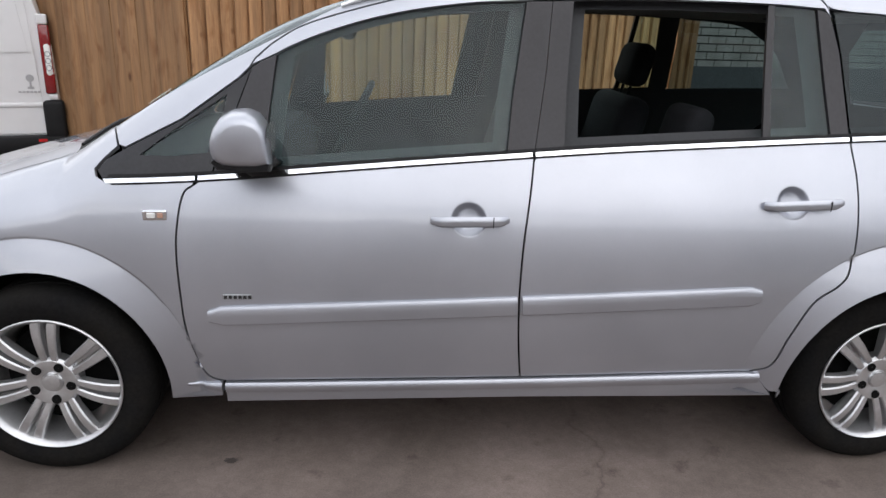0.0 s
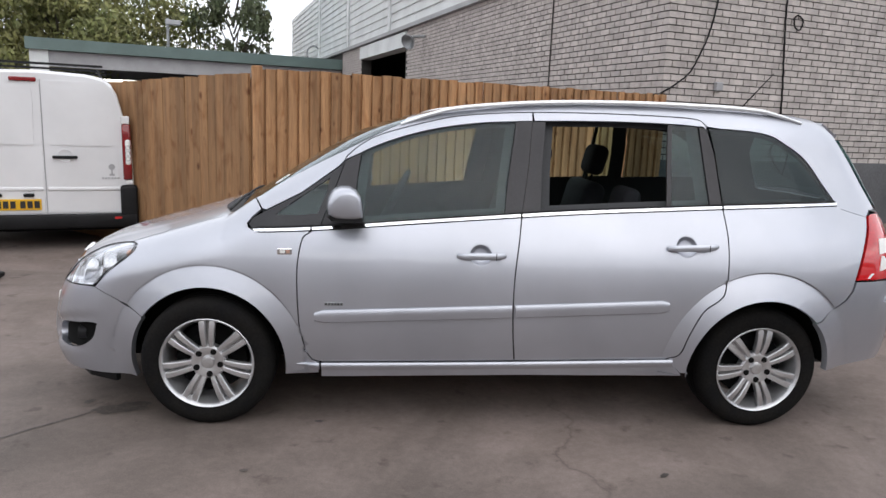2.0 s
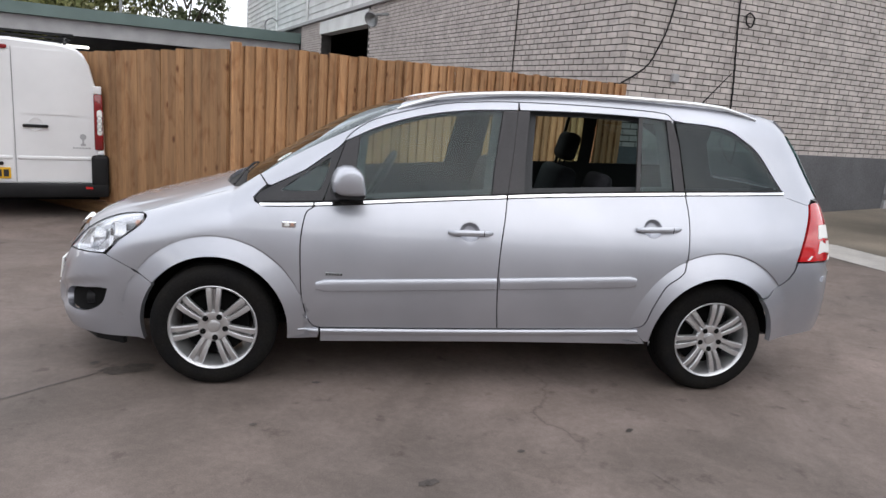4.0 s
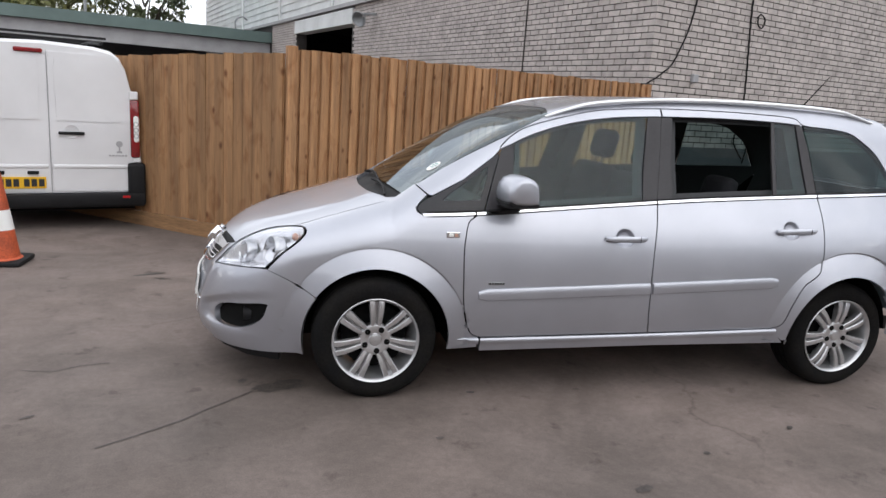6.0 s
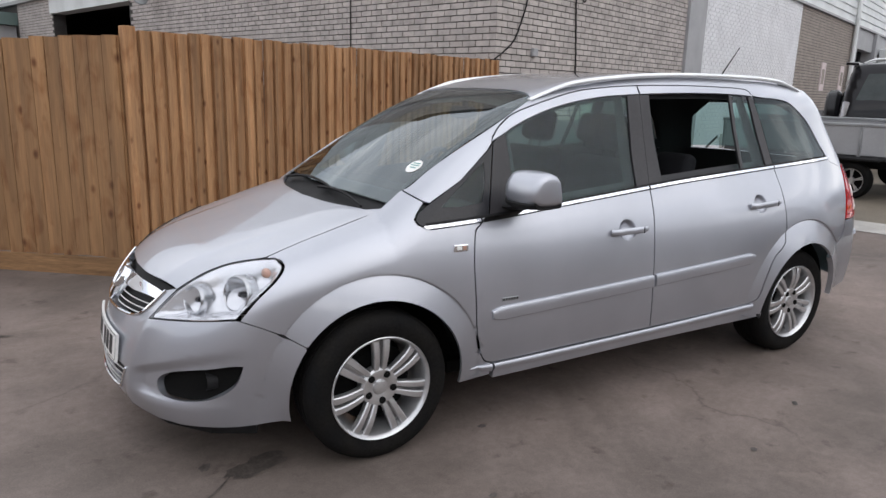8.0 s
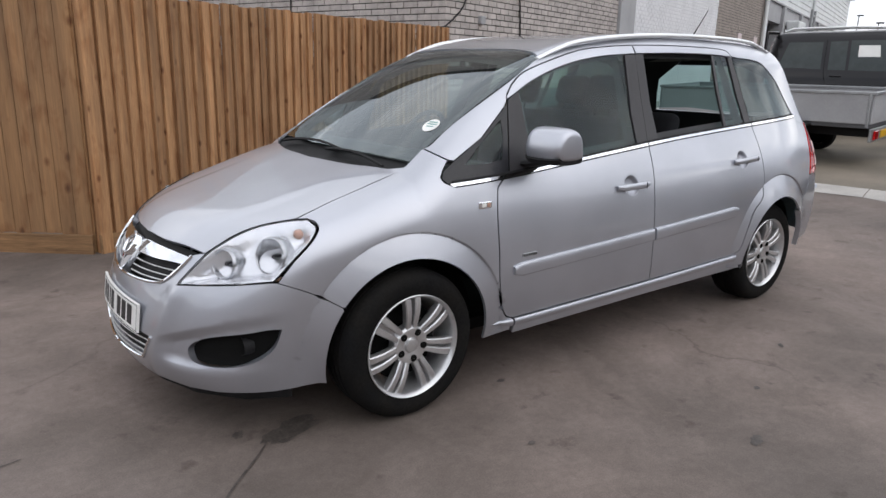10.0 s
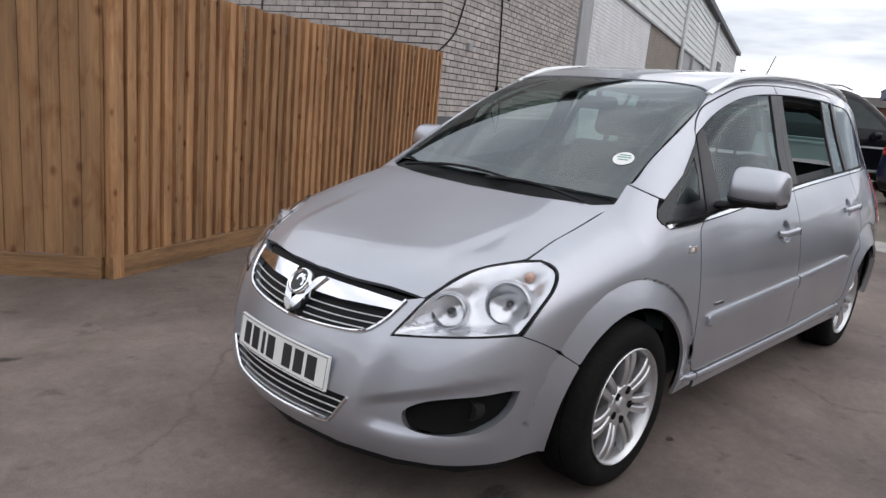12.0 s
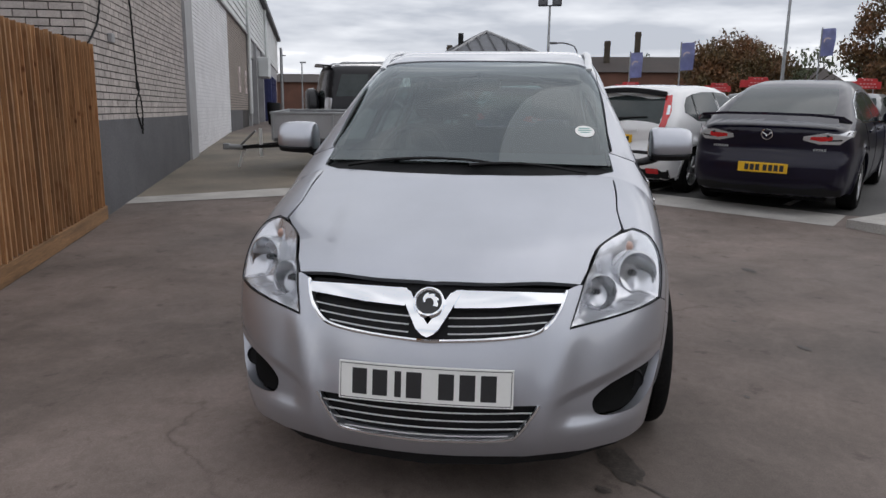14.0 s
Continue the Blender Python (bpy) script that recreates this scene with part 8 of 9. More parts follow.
def parked(shape, x, y, heading, colour, label, fine=True):
    """The body, arches, wheels, glass and plate that every parked car has."""
    top = new("parked_car")
    top.matrix_world = on_slope(x, y, heading) if x < 15 else pose(x, y, level(x), 0, 0, heading)
    tagged(top, label, "car")
    p, g, faces = shape.mesh(110 if fine else 50, 64 if fine else 32)
    me = bpy.data.meshes.new("body")
    me.from_pydata(p.tolist(), [], faces)
    me.materials.append(colour)
    me.polygons.foreach_set("use_smooth", [True] * len(me.polygons))
    me.normals_split_custom_set_from_vertices(g.tolist())
    shell = new("body", me)
    shell.parent = top
    rim = shape.rim
    for cx in shape.axles:
        ring = lambda r, a, b, n: [(cx + r * math.cos(radians(t)), rim + r * math.sin(radians(t))) for t in np.linspace(a, b, n)]
        if fine:
            skin("arch_lip", ring(shape.arch - 0.012, -14, 194, 40) + ring(shape.arch + 0.035, 196, -16, 40), SIDE, colour, top, off=0.004, lip=0.05, cell=0.03, gap=0, reach=(0.3, 1.15), field=shape.whole)
        wide = -shape.flank(cx, rim + shape.arch * 0.8)[0].y
        for s in (-1, 1):
            bm = bmesh.new()
            pts = ring(shape.arch - 0.004, -25, 205, 24)
            a, b = [bm.verts.new((px, s * (wide - 0.03), pz)) for px, pz in pts], [bm.verts.new((px, s * 0.595, pz)) for px, pz in pts]
            for i in range(len(pts) - 1):
                bm.faces.new((a[i], a[i + 1], b[i + 1], b[i]))
            bm.faces.new(b)
            part("arch_liner", bm, VOID, top, "dark wheel arch")
            plain_wheel(pose(cx, s * (wide - 0.022), rim, 0, 0, 0 if s < 0 else 180), rim, 0.2, top, 7 if shape is HATCH else 5)
    bm = bmesh.new()
    box(bm, (0.25, -0.62, 0.17), (shape.length - 0.25, 0.62, 0.26))
    part("underside", bm, VOID, top)
    return top


def far_skin(name, pts, axes, material, top, shape, label="", off=0.004, cell=0.05, **more):
    return skin(name, pts, axes, material, top, label, off=off, cell=cell, gap=0, field=shape.whole, **more)


def side_glass(top, shape, panes, pillars=()):
    for pane in panes:
        far_skin("side_window", pane, SIDE, GLASS_FAR, top, shape, "dark reflecting side window", lip=0.004, reach=(0.3, 1.15))
    for pillar in pillars:
        far_skin("window_pillar", pillar, SIDE, BLACK, top, shape, "black window pillar", off=0.003, lip=0.004, reach=(0.3, 1.15))


def seams(top, shape, lines):
    for ln in lines:
        pts = [shape.flank(a, b)[0] for a, b in bend(*ln, n=5)]
        for s in (1, -1):
            bm = bmesh.new()
            sweep(bm, [Vector((q.x, q.y * s, q.z)) for q in pts], oval(0.004, 0.004, 5), up=(0, 1, 0.01))
            part("shut_line", bm, VOID, top, "dark door shut line")


def rear_plate(top, shape, pz, plate=PLATE_Y):
    at, n = shape.surface_x(0, pz)
    tilt = Matrix.Translation(at + n * 0.004) @ pose(0, 0, 0, 0, math.degrees(math.atan2(n.z, -n.x)), 0)
    bm = bmesh.new()
    box(bm, (-0.014, -0.26, -0.055), (0.006, 0.26, 0.055), 0.004)
    bm.transform(tilt)
    pl = part("number_plate", bm, plate, top, "yellow number plate")
    for q in range(7):
        bm = bmesh.new()
        o = 0.02 if q > 3 else 0
        box(bm, (-0.0165, -0.222 + 0.058 * q + o, -0.034), (-0.0135, -0.180 + 0.058 * q + o, 0.034))
        bm.transform(tilt)
        part("dark_bar", bm, INK, pl)


def mirrors_handles(top, shape, colour, mx, handles):
    for s in (-1, 1):
        w = -shape.flank(mx, 0.95)[0].y
        bm = bmesh.new()
        box(bm, (mx - 0.02, s * (w + 0.11) - 0.10, 0.95), (mx + 0.13, s * (w + 0.11) + 0.10, 1.09), 0.045, 3)
        mirror = part("door_mirror", bm, colour, top, "", True)
        bm = bmesh.new()
        box(bm, (mx + 0.02, s * (w - 0.02) - 0.05, 0.935), (mx + 0.10, s * (w - 0.02) + 0.05, 0.975), 0.015, 2)
        part("mirror_foot", bm, BLACK, mirror, "black foot")
        for hx, hz in handles:
            wy = -shape.flank(hx, hz)[0].y
            bm = bmesh.new()
            box(bm, (hx - 0.09, s * (wy + 0.012) - 0.012, hz - 0.014), (hx + 0.09, s * (wy + 0.012) + 0.012, hz + 0.014), 0.010, 3)
            part("door_handle", bm, colour, top, "", True)


def tail_badge(top, shape, pz, r, flat, material, label):
    at, n = shape.surface_x(0, pz)
    bm = bmesh.new()
    if material is CHROME:
        spin(bm, [(r * 0.80, 0.004), (r * 0.86, 0.012), (r, 0.010), (r, -0.01)], 28, "z")
        for s in (-1, 1):
            sweep(bm, [(s * r * 0.85, r * 0.30, 0.009), (s * r * 0.45, r * 0.18, 0.010), (0, -r * 0.30, 0.011)], oval(0.006, 0.003, 6))
    else:
        spin(bm, [(0.0005, 0.010), (r * 0.8, 0.009), (r, -0.004)], 24, "z")
    bm.transform(Matrix.Translation(at) @ n.to_track_quat("Z", "Y").to_matrix().to_4x4() @ Matrix.Diagonal((1, flat, 1, 1)))
    part("badge", bm, material, top, label, True)


BACK, BACK_UP, CORNER_BACK = facing(-1, 0, 0), facing(-0.83, 0, 0.55), facing(-0.75, -0.6, 0.28)


def hatchback(x, y, heading, colour, label, tall=True):
    shape = HATCH if tall else SMALL
    top = parked(shape, x, y, heading, colour, label)
    k = 0 if tall else -0.03
    if tall:
        side_glass(top, shape, ([(0.60, 1.13), (0.93, 1.0), (0.97, 1.36), (0.80, 1.33), (0.66, 1.23)], [(1.0, 0.995), (1.84, 0.975), (1.78, 1.395), (1.4, 1.40), (1.02, 1.37)], [(1.90, 0.975), (3.0, 0.95), (2.82, 1.08), (2.52, 1.27), (2.22, 1.38), (1.83, 1.395)]),
                   ([(1.845, 0.976), (1.895, 0.975), (1.828, 1.395), (1.785, 1.395)], [(0.935, 1.0), (0.995, 0.996), (1.015, 1.37), (0.975, 1.36)]))
        seams(top, shape, (((1.86, 0.96), (1.87, 0.6), (1.84, 0.30)), ((1.02, 0.97), (0.98, 0.80), (1.10, 0.60), (1.18, 0.32)), ((2.98, 0.93), (3.0, 0.6), (2.95, 0.30))))
        glass_line = [(0.12, 0.0, 0.995), (0.14, -0.60, 0.995), (0.24, -0.61, 1.12), (0.40, -0.55, 1.33), (0.40, 0.0, 1.345)]
        lamps = [(0.06, -0.655, 0.93), (0.10, -0.74, 0.955), (0.28, -0.72, 1.15), (0.46, -0.645, 1.375), (0.41, -0.575, 1.37), (0.2, -0.63, 1.08)]
        bright = [(0.20, -0.69, 1.12), (0.23, -0.72, 1.12), (0.34, -0.685, 1.24), (0.32, -0.65, 1.24)]
    else:
        side_glass(top, shape, ([(0.62, 1.06), (0.90, 0.99), (1.62, 0.97), (1.56, 1.355), (1.15, 1.36), (0.82, 1.30), (0.66, 1.18)], [(1.68, 0.97), (2.68, 0.95), (2.5, 1.09), (2.25, 1.25), (2.0, 1.345), (1.61, 1.36)]), ([(1.625, 0.97), (1.675, 0.97), (1.605, 1.36), (1.565, 1.357)],))
        seams(top, shape, (((1.64, 0.96), (1.65, 0.6), (1.62, 0.30)), ((2.68, 0.93), (2.70, 0.6), (2.65, 0.30))))
        glass_line = [(0.10, 0.0, 0.98), (0.12, -0.62, 0.98), (0.24, -0.62, 1.14), (0.36, -0.56, 1.31), (0.36, 0.0, 1.325)]
        lamps = [(0.04, -0.48, 0.84), (0.10, -0.66, 0.79), (0.32, -0.83, 0.84), (0.42, -0.84, 0.95), (0.20, -0.76, 0.97), (0.06, -0.56, 0.92)]
        bright = [(0.10, -0.66, 0.82), (0.16, -0.73, 0.83), (0.18, -0.73, 0.87), (0.10, -0.66, 0.86)]
    far_skin("rear_window", glass_line, BACK_UP, GLASS_FAR, top, shape, "dark rear window", halves=True, reach=(-0.6, 1.6))
    for lamp in far_skin("tail_lamp", lamps, CORNER_BACK, REDLENS, top, shape, "red tail lamp", off=0.012, cell=0.03, reach=(-0.6, 1.4)):
        side = lamp.data.vertices[0].co.y < 0
        for band in far_skin("clear_band", bright, CORNER_BACK, REFLECT, top, shape, "pale clear band", off=0.016, reach=(-0.6, 1.4), lip=0.004):
            if (band.data.vertices[0].co.y < 0) == side:
                band.parent = lamp
            else:
                bpy.data.objects.remove(band)
    far_skin("bumper_skirt", [(0.02, 0.0, 0.375), (0.1, -0.60, 0.375), (0.22, -0.78, 0.36), (0.22, -0.78, 0.225), (0.1, -0.6, 0.225), (0.08, 0.0, 0.225)], BACK, BLACK, top, shape, "black lower bumper skirt", halves=True, reach=(-1.2, 0.4))
    far_skin("bumper_strip", [(0.02, 0.0, 0.615), (0.06, -0.5, 0.612), (0.14, -0.70, 0.605), (0.14, -0.70, 0.568), (0.06, -0.5, 0.572), (0.02, 0.0, 0.575)], BACK, BLACK if tall else colour, top, shape, "rubbing strip on the bumper", off=0.014, halves=True, reach=(-1.2, 0.4), lip=0.02)
    if tall:
        far_skin("reflector", [(0.05, -0.50, 0.30), (0.08, -0.66, 0.30), (0.08, -0.66, 0.37), (0.05, -0.5, 0.37)], BACK, REDLENS, top, shape, "red fog reflector", off=0.012, reach=(-1.2, 0.4))
        far_skin("tailgate_grip", [(0.05, 0.0, 0.905), (0.05, -0.33, 0.90), (0.05, -0.33, 0.865), (0.05, 0.0, 0.868)], BACK, colour, top, shape, "raised grip over the plate", off=0.022, halves=True, reach=(-1.2, 0.4), lip=0.02)
    rear_plate(top, shape, 0.765 if tall else 0.47)
    mirrors_handles(top, shape, colour, shape.length * 0.62, ((shape.length * 0.30, 0.87), (shape.length * 0.50, 0.86)))
    # roof spoiler over the rear window
    bm = bmesh.new()
    edge = 0.37 if tall else 0.33
    line = [(edge + 0.25 * q * q, q, (1.435 if tall else 1.405) - 0.16 * q * q) for q in np.linspace(-0.56, 0.56, 9)]
    sweep(bm, line, [(-0.055, -0.05), (0.05, -0.016), (0.06, -0.004), (-0.05, 0.024), (-0.06, 0.0)])
    part("roof_spoiler", bm, BLACK if tall else colour, top, "roof spoiler over the rear window", True)
    a, n = shape.surface_x(-0.04, 1.03)
    b, _ = shape.surface_x(-0.42, 1.06)
    bm = bmesh.new()
    rod(bm, a + n * 0.02, b + n * 0.02, 0.014, 0.008, 8)
    spin(bm, [(0.0005, 0.03), (0.03, 0.02), (0.035, -0.01)], 12, "z", a)
    part("rear_wiper", bm, BLACK, top, "black rear wiper")
    tail_badge(top, shape, 0.945 if tall else 0.90, 0.055, 0.5, INK if tall else STEEL, "small oval badge")
    return top


def navy_saloon(x, y, heading):
    shape = SALOON
    top = parked(shape, x, y, heading, NAVY, "dark navy saloon with a boot spoiler parked in a bay")
    top.matrix_world = top.matrix_world @ Matrix.Scale(1.05, 4)
    side_glass(top, shape, ([(0.78, 1.085), (1.10, 1.03), (1.20, 1.03), (1.20, 1.27), (1.0, 1.20)], [(1.25, 1.03), (2.12, 0.995), (2.06, 1.355), (1.62, 1.345), (1.26, 1.275)], [(2.18, 0.995), (3.30, 0.96), (3.05, 1.12), (2.75, 1.27), (2.45, 1.345), (2.11, 1.36)]),
               ([(2.125, 0.995), (2.175, 0.995), (2.105, 1.357), (2.065, 1.355)], [(1.205, 1.03), (1.245, 1.03), (1.255, 1.275), (1.205, 1.27)]))
    outline = bend((0.74, 1.075), (1.10, 1.018), (2.2, 0.983), (3.32, 0.948)) + rev(bend((0.74, 1.075), (1.0, 1.215), (1.3, 1.30), (1.7, 1.365), (2.3, 1.375)))
    for s in (-1, 1):
        bm = bmesh.new()
        sweep(bm, [Vector((q.x, q.y * -s, q.z)) for q in (shape.flank(a, b)[0] for a, b in outline[:18])], oval(0.009, 0.006, 6), up=(0, 1, 0.01))
        sweep(bm, [Vector((q.x, q.y * -s, q.z)) for q in (shape.flank(a, b)[0] for a, b in outline[18:])], oval(0.009, 0.006, 6), up=(0, 1, 0.01))
        part("window_trim", bm, CHROME, top, "thin chrome window trim")
    seams(top, shape, (((2.14, 0.97), (2.16, 0.6), (2.12, 0.30)), ((1.24, 1.0), (1.26, 0.85), (1.42, 0.62), (1.50, 0.32)), ((3.3, 0.93), (3.32, 0.6), (3.26, 0.30))))
    far_skin("rear_window", [(0.52, 0.0, 1.10), (0.56, -0.58, 1.09), (0.9, -0.56, 1.22), (1.32, -0.50, 1.345), (1.36, 0.0, 1.375)], facing(-0.35, 0, 0.94), GLASS_FAR, top, shape, "dark sloping rear window", halves=True, reach=(0.3, 1.6))
    lamps = [(0.03, -0.40, 0.855), (0.05, -0.58, 0.815), (0.15, -0.74, 0.815), (0.34, -0.85, 0.90), (0.44, -0.86, 0.955), (0.28, -0.83, 0.965), (0.06, -0.6, 0.935), (0.03, -0.40, 0.895)]
    bright = [(0.10, -0.63, 0.845), (0.17, -0.74, 0.85), (0.36, -0.85, 0.935), (0.25, -0.80, 0.945), (0.08, -0.61, 0.915)]
    lower = [(0.12, -0.66, 0.862), (0.18, -0.745, 0.868), (0.27, -0.80, 0.915), (0.12, -0.66, 0.895)]
    face = facing(-0.82, -0.56, 0.1)
    for lamp in far_skin("tail_lamp", lamps, face, REFLECT, top, shape, "clear and red tail lamp", off=0.006, cell=0.03, reach=(-0.6, 1.4)):
        side = lamp.data.vertices[0].co.y < 0
        for nm, pts, mt, off in (("dark_surround", bright, GLOSS, 0.010), ("red_lens", [(0.05, -0.46, 0.862), (0.06, -0.58, 0.845), (0.12, -0.66, 0.855), (0.12, -0.66, 0.900), (0.05, -0.46, 0.892)], REDLENS, 0.011), ("inner_lens", lower, REFLECT, 0.013)):
            for band in far_skin(nm, pts, face, mt, top, shape, "pale clear lens" if mt is REFLECT else "", off=off, reach=(-0.6, 1.4), lip=0.004):
                if (band.data.vertices[0].co.y < 0) == side:
                    band.parent = lamp
                else:
                    bpy.data.objects.remove(band)
    far_skin("bumper_skirt", [(0.02, 0.0, 0.33), (0.1, -0.60, 0.33), (0.22, -0.78, 0.32), (0.22, -0.78, 0.225), (0.1, -0.6, 0.225), (0.08, 0.0, 0.225)], BACK, BLACK, top, shape, "black lower bumper skirt", halves=True, reach=(-1.2, 0.4))
    rear_plate(top, shape, 0.53)
    mirrors_handles(top, shape, NAVY, 3.0, ((1.50, 0.90), (2.42, 0.89)))
    for pts, w in (([(0.20, -0.74, 1.045), (0.12, -0.70, 1.10), (0.06, -0.45, 1.125), (0.05, 0, 1.13), (0.06, 0.45, 1.125), (0.12, 0.70, 1.10), (0.20, 0.74, 1.045)], 0.07),):
        bm = bmesh.new()
        sweep(bm, pts, [(-w, -0.014), (w, -0.006), (w, 0.008), (-w, 0.014)])
        part("boot_spoiler", bm, NAVY, top, "raised boot spoiler", True)
    tail_badge(top, shape, 0.90, 0.062, 1.0, CHROME, "round chrome badge")
    for s, w in ((-1, 5), (1, 7)):
        bm = bmesh.new()
        for q in range(w):
            at, n = shape.surface_x(s * 0.52 + 0.026 * (q - w / 2), 0.745)
            box(bm, (at.x - 0.006, at.y - 0.009, 0.733), (at.x + 0.004, at.y + 0.009, 0.757))
        part("lettering_bar", bm, STEEL, top, "small metal lettering as plain bars")
    return top


def off_roader(x, y, heading):
    shape = OFFROAD
    top = parked(shape, x, y, heading, BLACKCAR, "black off-roader with a tail-mounted spare wheel behind the trailer")
    side_glass(top, shape, ([(0.30, 1.20), (1.02, 1.18), (1.02, 1.66), (0.45, 1.66)], [(1.14, 1.17), (1.42, 1.165), (1.42, 1.68), (1.14, 1.67)], [(1.47, 1.165), (2.12, 1.15), (2.06, 1.69), (1.47, 1.69)], [(2.24, 1.15), (3.25, 1.13), (3.0, 1.38), (2.72, 1.60), (2.5, 1.675), (2.18, 1.69)]))
    seams(top, shape, (((1.08, 1.7), (1.08, 1.1), (1.2, 0.75), (1.34, 0.45)), ((2.16, 1.7), (2.18, 1.1), (2.18, 0.45)), ((3.3, 1.1), (3.32, 0.8), (3.28, 0.45))))
    far_skin("rear_window", [(0.05, 0.0, 1.16), (0.06, -0.66, 1.16), (0.16, -0.58, 1.68), (0.16, 0.0, 1.70)], facing(-0.97, 0, 0.22), GLASS_FAR, top, shape, "dark rear window", halves=True, reach=(-0.6, 1.2))
    face = facing(-0.75, -0.66, 0)
    for lamp in far_skin("tail_lamp", [(0.02, -0.74, 0.90), (0.08, -0.88, 0.90), (0.16, -0.91, 0.92), (0.18, -0.89, 1.16), (0.10, -0.84, 1.18), (0.04, -0.74, 1.16)], face, REFLECT, top, shape, "clear ribbed tail lamp", off=0.012, cell=0.03, reach=(-0.4, 1.3)):
        side = lamp.data.vertices[0].co.y < 0
        for zz in (0.95, 1.01, 1.07):
            for band in far_skin("lamp_rib", [(0.02, -0.75, zz), (0.16, -0.90, zz), (0.16, -0.90, zz + 0.022), (0.02, -0.75, zz + 0.022)], face, STEEL, top, shape, "", off=0.018, reach=(-0.4, 1.3), lip=0.008):
                if (band.data.vertices[0].co.y < 0) == side:
                    band.parent = lamp
                else:
                    bpy.data.objects.remove(band)
    bm = bmesh.new()
    spin(bm, [(0.0005, -0.23), (0.20, -0.24), (0.32, -0.225), (0.37, -0.18), (0.38, -0.05), (0.33, 0.02)], 32, "x", (0.0, 0, 0.98))
    part("spare_wheel", bm, GLOSS, top, "covered black spare wheel on the tail door", True)
    bm = bmesh.new()
    sweep(bm, [(0.13 + 0.1 * q * q, q, 1.86 - 0.06 * q * q) for q in np.linspace(-0.62, 0.62, 7)], [(-0.10, -0.02), (0.10, -0.03), (0.10, 0.01), (-0.10, 0.02)])
    part("roof_spoiler", bm, BLACKCAR, top, "", True)
    for s in (-1, 1):
        bm = bmesh.new()
        sweep(bm, [(0.35, s * 0.58, 1.84), (0.5, s * 0.585, 1.905), (1.5, s * 0.59, 1.925), (2.4, s * 0.585, 1.905), (2.6, s * 0.58, 1.83)], oval(0.024, 0.020, 8))
        part("roof_rail", bm, RAIL, top, "silver roof rail", True)
        bm = bmesh.new()
        sweep(bm, [(1.25, s * 0.94, 0.80), (2.2, s * 0.945, 0.80), (3.25, s * 0.94, 0.80)], [(-0.014, -0.018), (0.014, -0.016), (0.014, 0.016), (-0.014, 0.018)])
        part("side_moulding", bm, RAIL, top, "bright side moulding", True)
        bm = bmesh.new()
        box(bm, (1.35, s * 0.97 - 0.09, 0.335), (3.30, s * 0.97 + 0.09, 0.385), 0.02, 2)
        part("side_step", bm, STEEL, top, "bright tubular side step", True)
    far_skin("paper_sheet", [(1.60, 1.40), (1.95, 1.40), (1.93, 1.60), (1.60, 1.60)], SIDE, PLATE_W, top, shape, "white paper sheet inside the window", off=0.012, lip=0.004, reach=(0.3, 1.15))
    rear_plate(top, shape, 0.52, PLATE_W)
    mirrors_handles(top, shape, BLACKCAR, 3.0, ((1.28, 1.06), (2.34, 1.05)))
    return top


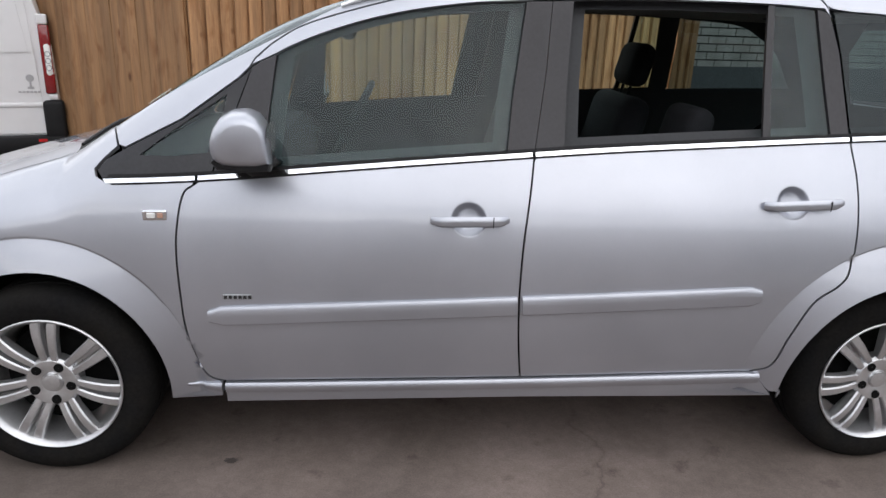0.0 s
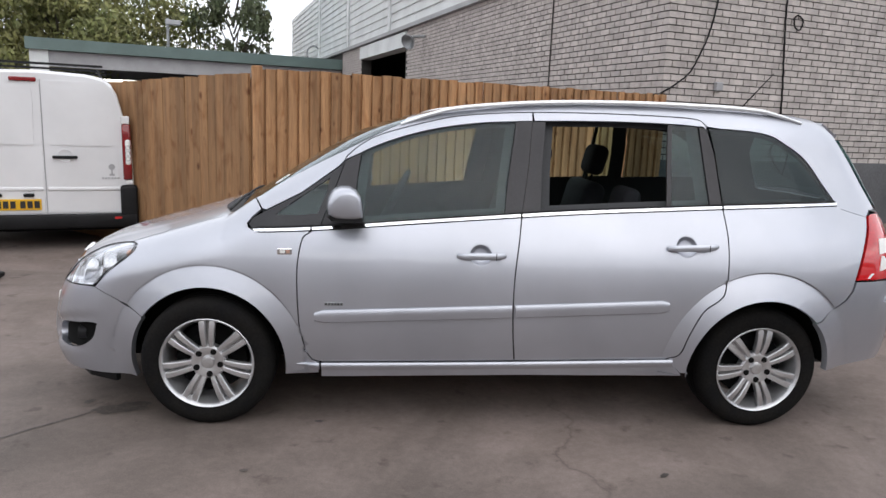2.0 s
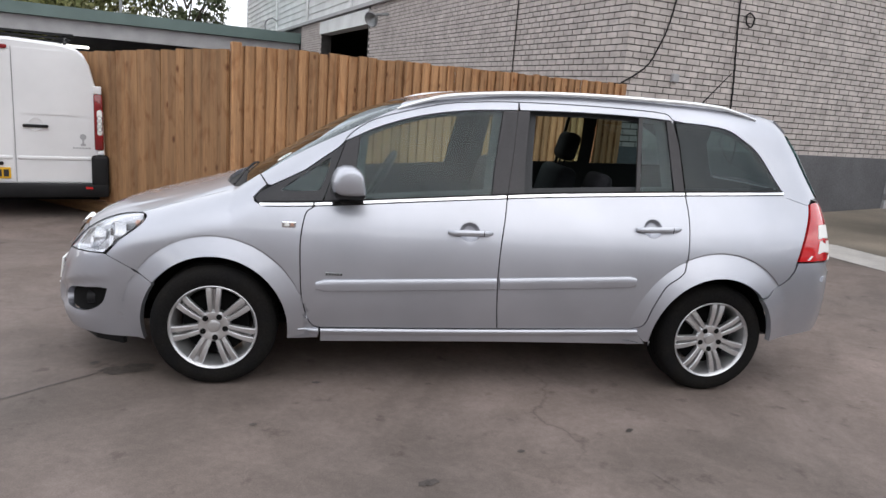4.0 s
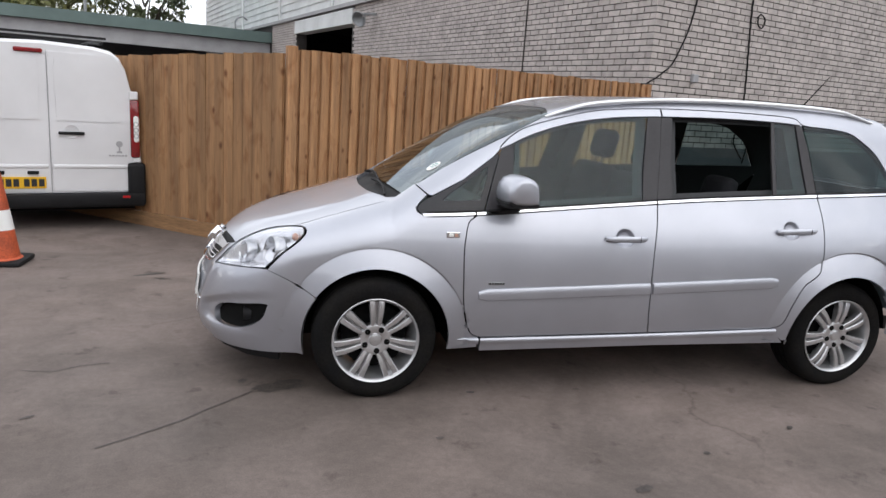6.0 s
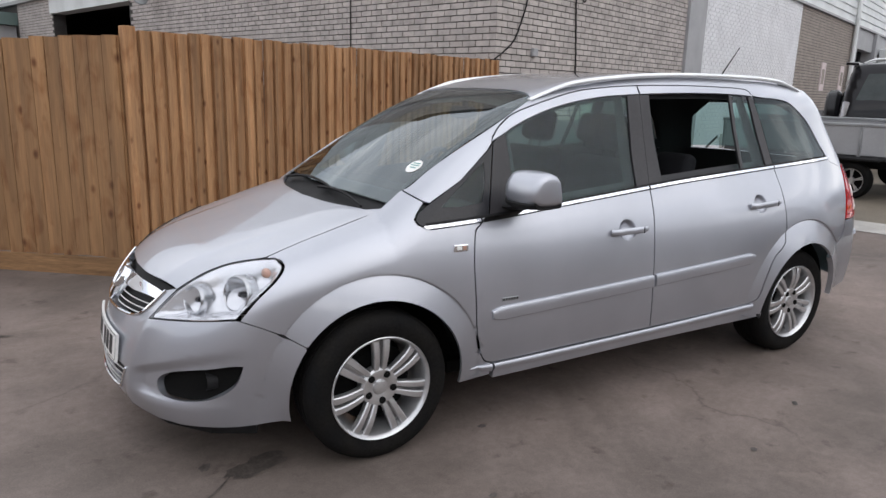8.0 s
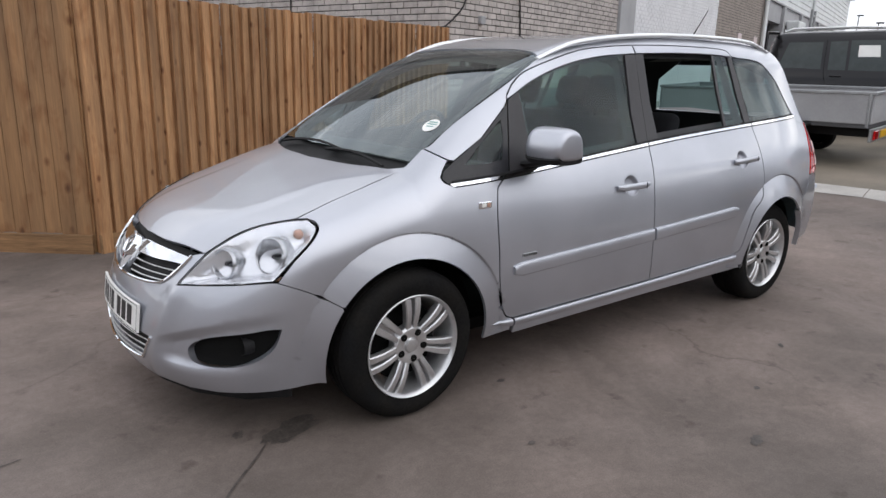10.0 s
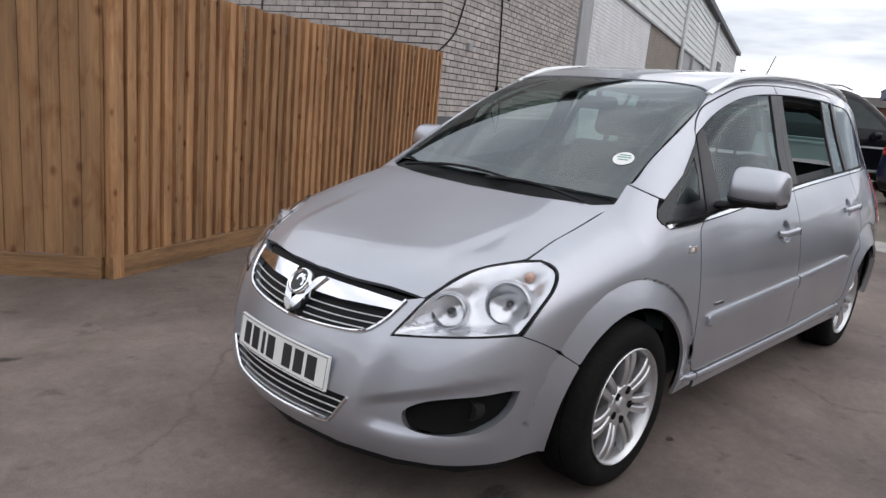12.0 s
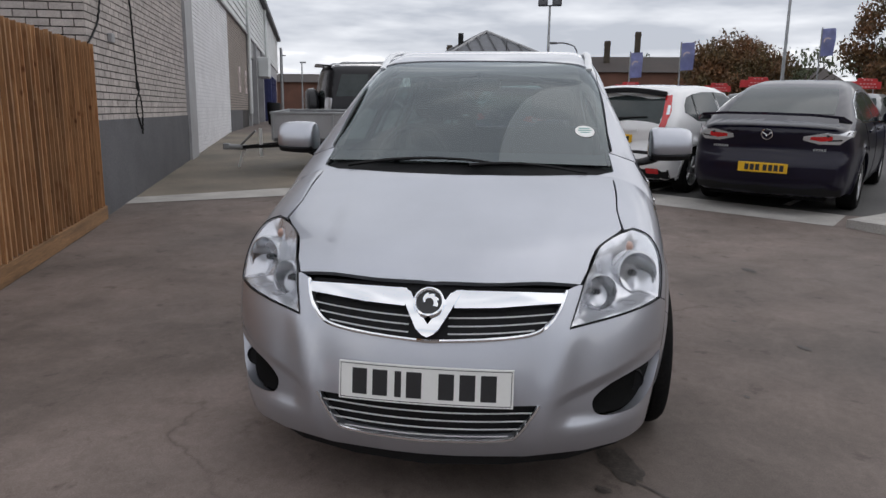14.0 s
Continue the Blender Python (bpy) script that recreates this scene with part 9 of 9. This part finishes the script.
ROWTURN, HEAD = -33.0, -36.87
navy_saloon(4.58, -2.90, ROWTURN + 5)
hatchback(6.02, -1.28, ROWTURN, CARWHITE, "white hatchback with high tail lamps parked in a bay")
hatchback(9.35, 0.5, ROWTURN - 2, BLUE, "dark blue small hatchback parked in a bay", False)
FAR_ROW = [(20.0, -10.0, GREYCAR), (22.4, -8.2, BLACKCAR), (24.8, -6.4, GREYCAR), (27.2, -4.6, CARWHITE), (29.6, -2.8, GREYCAR), (17.6, -11.8, BLUE), (19.4, 1.6, GREYCAR), (21.4, 3.6, BLACKCAR)]
for k, (x, y, colour) in enumerate(FAR_ROW):
    far_car = parked(SMALL, x, y, HEAD + 180 if k % 2 else HEAD, colour, "used car parked in the far row", fine=False)
    side_glass(far_car, SMALL, ([(0.62, 1.06), (0.90, 0.99), (1.62, 0.97), (1.56, 1.355), (1.15, 1.36), (0.82, 1.30), (0.66, 1.18)], [(1.68, 0.97), (2.68, 0.95), (2.5, 1.09), (2.25, 1.25), (2.0, 1.345), (1.61, 1.36)]))
    far_skin("rear_window", [(0.10, 0.0, 0.98), (0.12, -0.62, 0.98), (0.24, -0.62, 1.14), (0.36, -0.56, 1.31), (0.36, 0.0, 1.325)], BACK_UP, GLASS_FAR, far_car, SMALL, "dark rear window", halves=True, reach=(-0.6, 1.6))
    far_skin("windscreen", [(3.0, 0.0, 0.98), (2.94, -0.60, 0.98), (2.30, -0.56, 1.33), (2.28, 0.0, 1.36)], facing(0.5, 0, 0.86), GLASS_FAR, far_car, SMALL, "dark windscreen", halves=True, reach=(0.8, 3.6))
    if k > 5:
        continue
    c = Vector((x, y)) + ROW * (1.6 if not k % 2 else -1.6)
    bm = bmesh.new()
    box(bm, (-0.03, -0.55, 1.62), (0.03, 0.55, 1.86), 0.01)
    box(bm, (-0.025, -0.40, 1.86), (0.025, 0.28, 1.96), 0.01)
    bm.transform(pose(c.x, c.y, level(c.x), 0, 0, 12))
    sign = tagged(part("price_board", bm, REDSIGN), "red price board standing on a car roof", "sign", "price boards")
    for yy in (-0.3, 0.3):
        bm = bmesh.new()
        box(bm, (-0.012, yy - 0.012, 1.42), (0.012, yy + 0.012, 1.63))
        bm.transform(pose(c.x, c.y, level(c.x), 0, 0, 12))
        part("stand_leg", bm, STEEL, sign)
    for zz, w in ((1.665, 0.40), (1.765, 0.34), (1.89, 0.22)):
        bm = bmesh.new()
        for q in range(int(w * 2 / 0.12)):
            box(bm, (-0.036, -w + 0.12 * q, zz), (-0.031, -w + 0.12 * q + 0.075, zz + 0.035))
        bm.transform(pose(c.x, c.y, level(c.x), 0, 0, 12))
        part("pale_bar", bm, SIGNPRINT, sign)

# ---- trailer and off-roader ----
trailer = new("trailer")
trailer.matrix_world = on_slope(7.1, 4.15, math.degrees(math.atan2(-0.99, 0.13)))
tagged(trailer, "small grey steel drop-side trailer standing on the concrete", "trailer")
TL, T0, T1 = 3.05, 0.58, 0.98
for name, lo, hi, mt in (("side_panel", (0, -0.03, T0), (TL, 0.0, T1), GREYPAINT), ("side_panel", (0, 1.3, T0), (TL, 1.33, T1), GREYPAINT), ("end_panel", (-0.03, 0, T0), (0, 1.3, T1), GREYPAINT), ("tail_board", (TL, -0.02, T0), (TL + 0.03, 1.32, T1), GREYPAINT), ("bed", (0, 0, T0 - 0.06), (TL, 1.3, T0), BASEGREY),
                         ("top_rail", (-0.04, -0.045, T1 - 0.01), (TL + 0.05, 0.01, T1 + 0.03), STEEL), ("top_rail", (-0.04, 1.29, T1 - 0.01), (TL + 0.05, 1.345, T1 + 0.03), STEEL), ("top_rail", (-0.04, 0.01, T1 - 0.01), (0.0, 1.29, T1 + 0.03), STEEL), ("top_rail", (TL, 0.01, T1 - 0.01), (TL + 0.05, 1.29, T1 + 0.03), STEEL), ("chassis", (0.1, 0.25, T0 - 0.20), (TL - 0.05, 1.05, T0 - 0.06), BLACK),
                         ("mudguard", (1.66, -0.24, 0.53), (2.34, -0.03, 0.56), BLACK), ("lamp_board", (TL + 0.01, 0.0, 0.34), (TL + 0.05, 1.30, 0.52), STEEL), ("number_plate", (TL + 0.05, 0.40, 0.37), (TL + 0.06, 0.92, 0.48), PLATE_Y), ("tail_lamp", (TL + 0.05, 0.06, 0.37), (TL + 0.075, 0.24, 0.49), REDLENS), ("tail_lamp", (TL + 0.05, 1.06, 0.37), (TL + 0.075, 1.24, 0.49), REDLENS)):
    bm = bmesh.new()
    box(bm, lo, hi, 0.006)
    part(name, bm, mt, trailer)
for px in (0.0, 1.0, 2.0, TL - 0.02):
    for py in (-0.046, 1.331):
        bm = bmesh.new()
        box(bm, (px - 0.02, py, T0 - 0.04), (px + 0.02, py + 0.015, T1 + 0.01), 0.004)
        part("stake", bm, STEEL, trailer, "upright steel stake")
for yy, t in ((-0.20, 0), (1.52, 180)):
    plain_wheel(pose(2.0, yy, 0.25, 0, 0, t), 0.25, 0.16, trailer, 5)
bm = bmesh.new()
for yy in (0.28, 1.02):
    sweep(bm, [(0.2, yy, 0.44), (-0.75, 0.65, 0.36)], [(-0.028, -0.028), (0.028, -0.028), (0.028, 0.028), (-0.028, 0.028)])
part("drawbar", bm, BLACK, trailer, "black vee drawbar")
bm = bmesh.new()
rod(bm, (-0.65, 0.65, 0.36), (-0.98, 0.65, 0.37), 0.05, n=10)
box(bm, (-1.06, 0.60, 0.32), (-0.94, 0.70, 0.43), 0.02, 2)
rod(bm, (-0.75, 0.65, 0.40), (-0.45, 0.55, 0.66), 0.02, n=8)
part("coupling", bm, STEEL, trailer, "steel coupling with its brake lever")
bm = bmesh.new()
rod(bm, (-0.82, 0.72, 0.0), (-0.70, 0.72, 0.40), 0.024, n=8)
rod(bm, (-0.35, 0.50, 0.22), (-0.35, 0.50, 0.70), 0.03, n=8)
part("jockey_leg", bm, PLATE_W, trailer, "pale jockey leg")
off_roader(11.1, 4.7, -64.0)
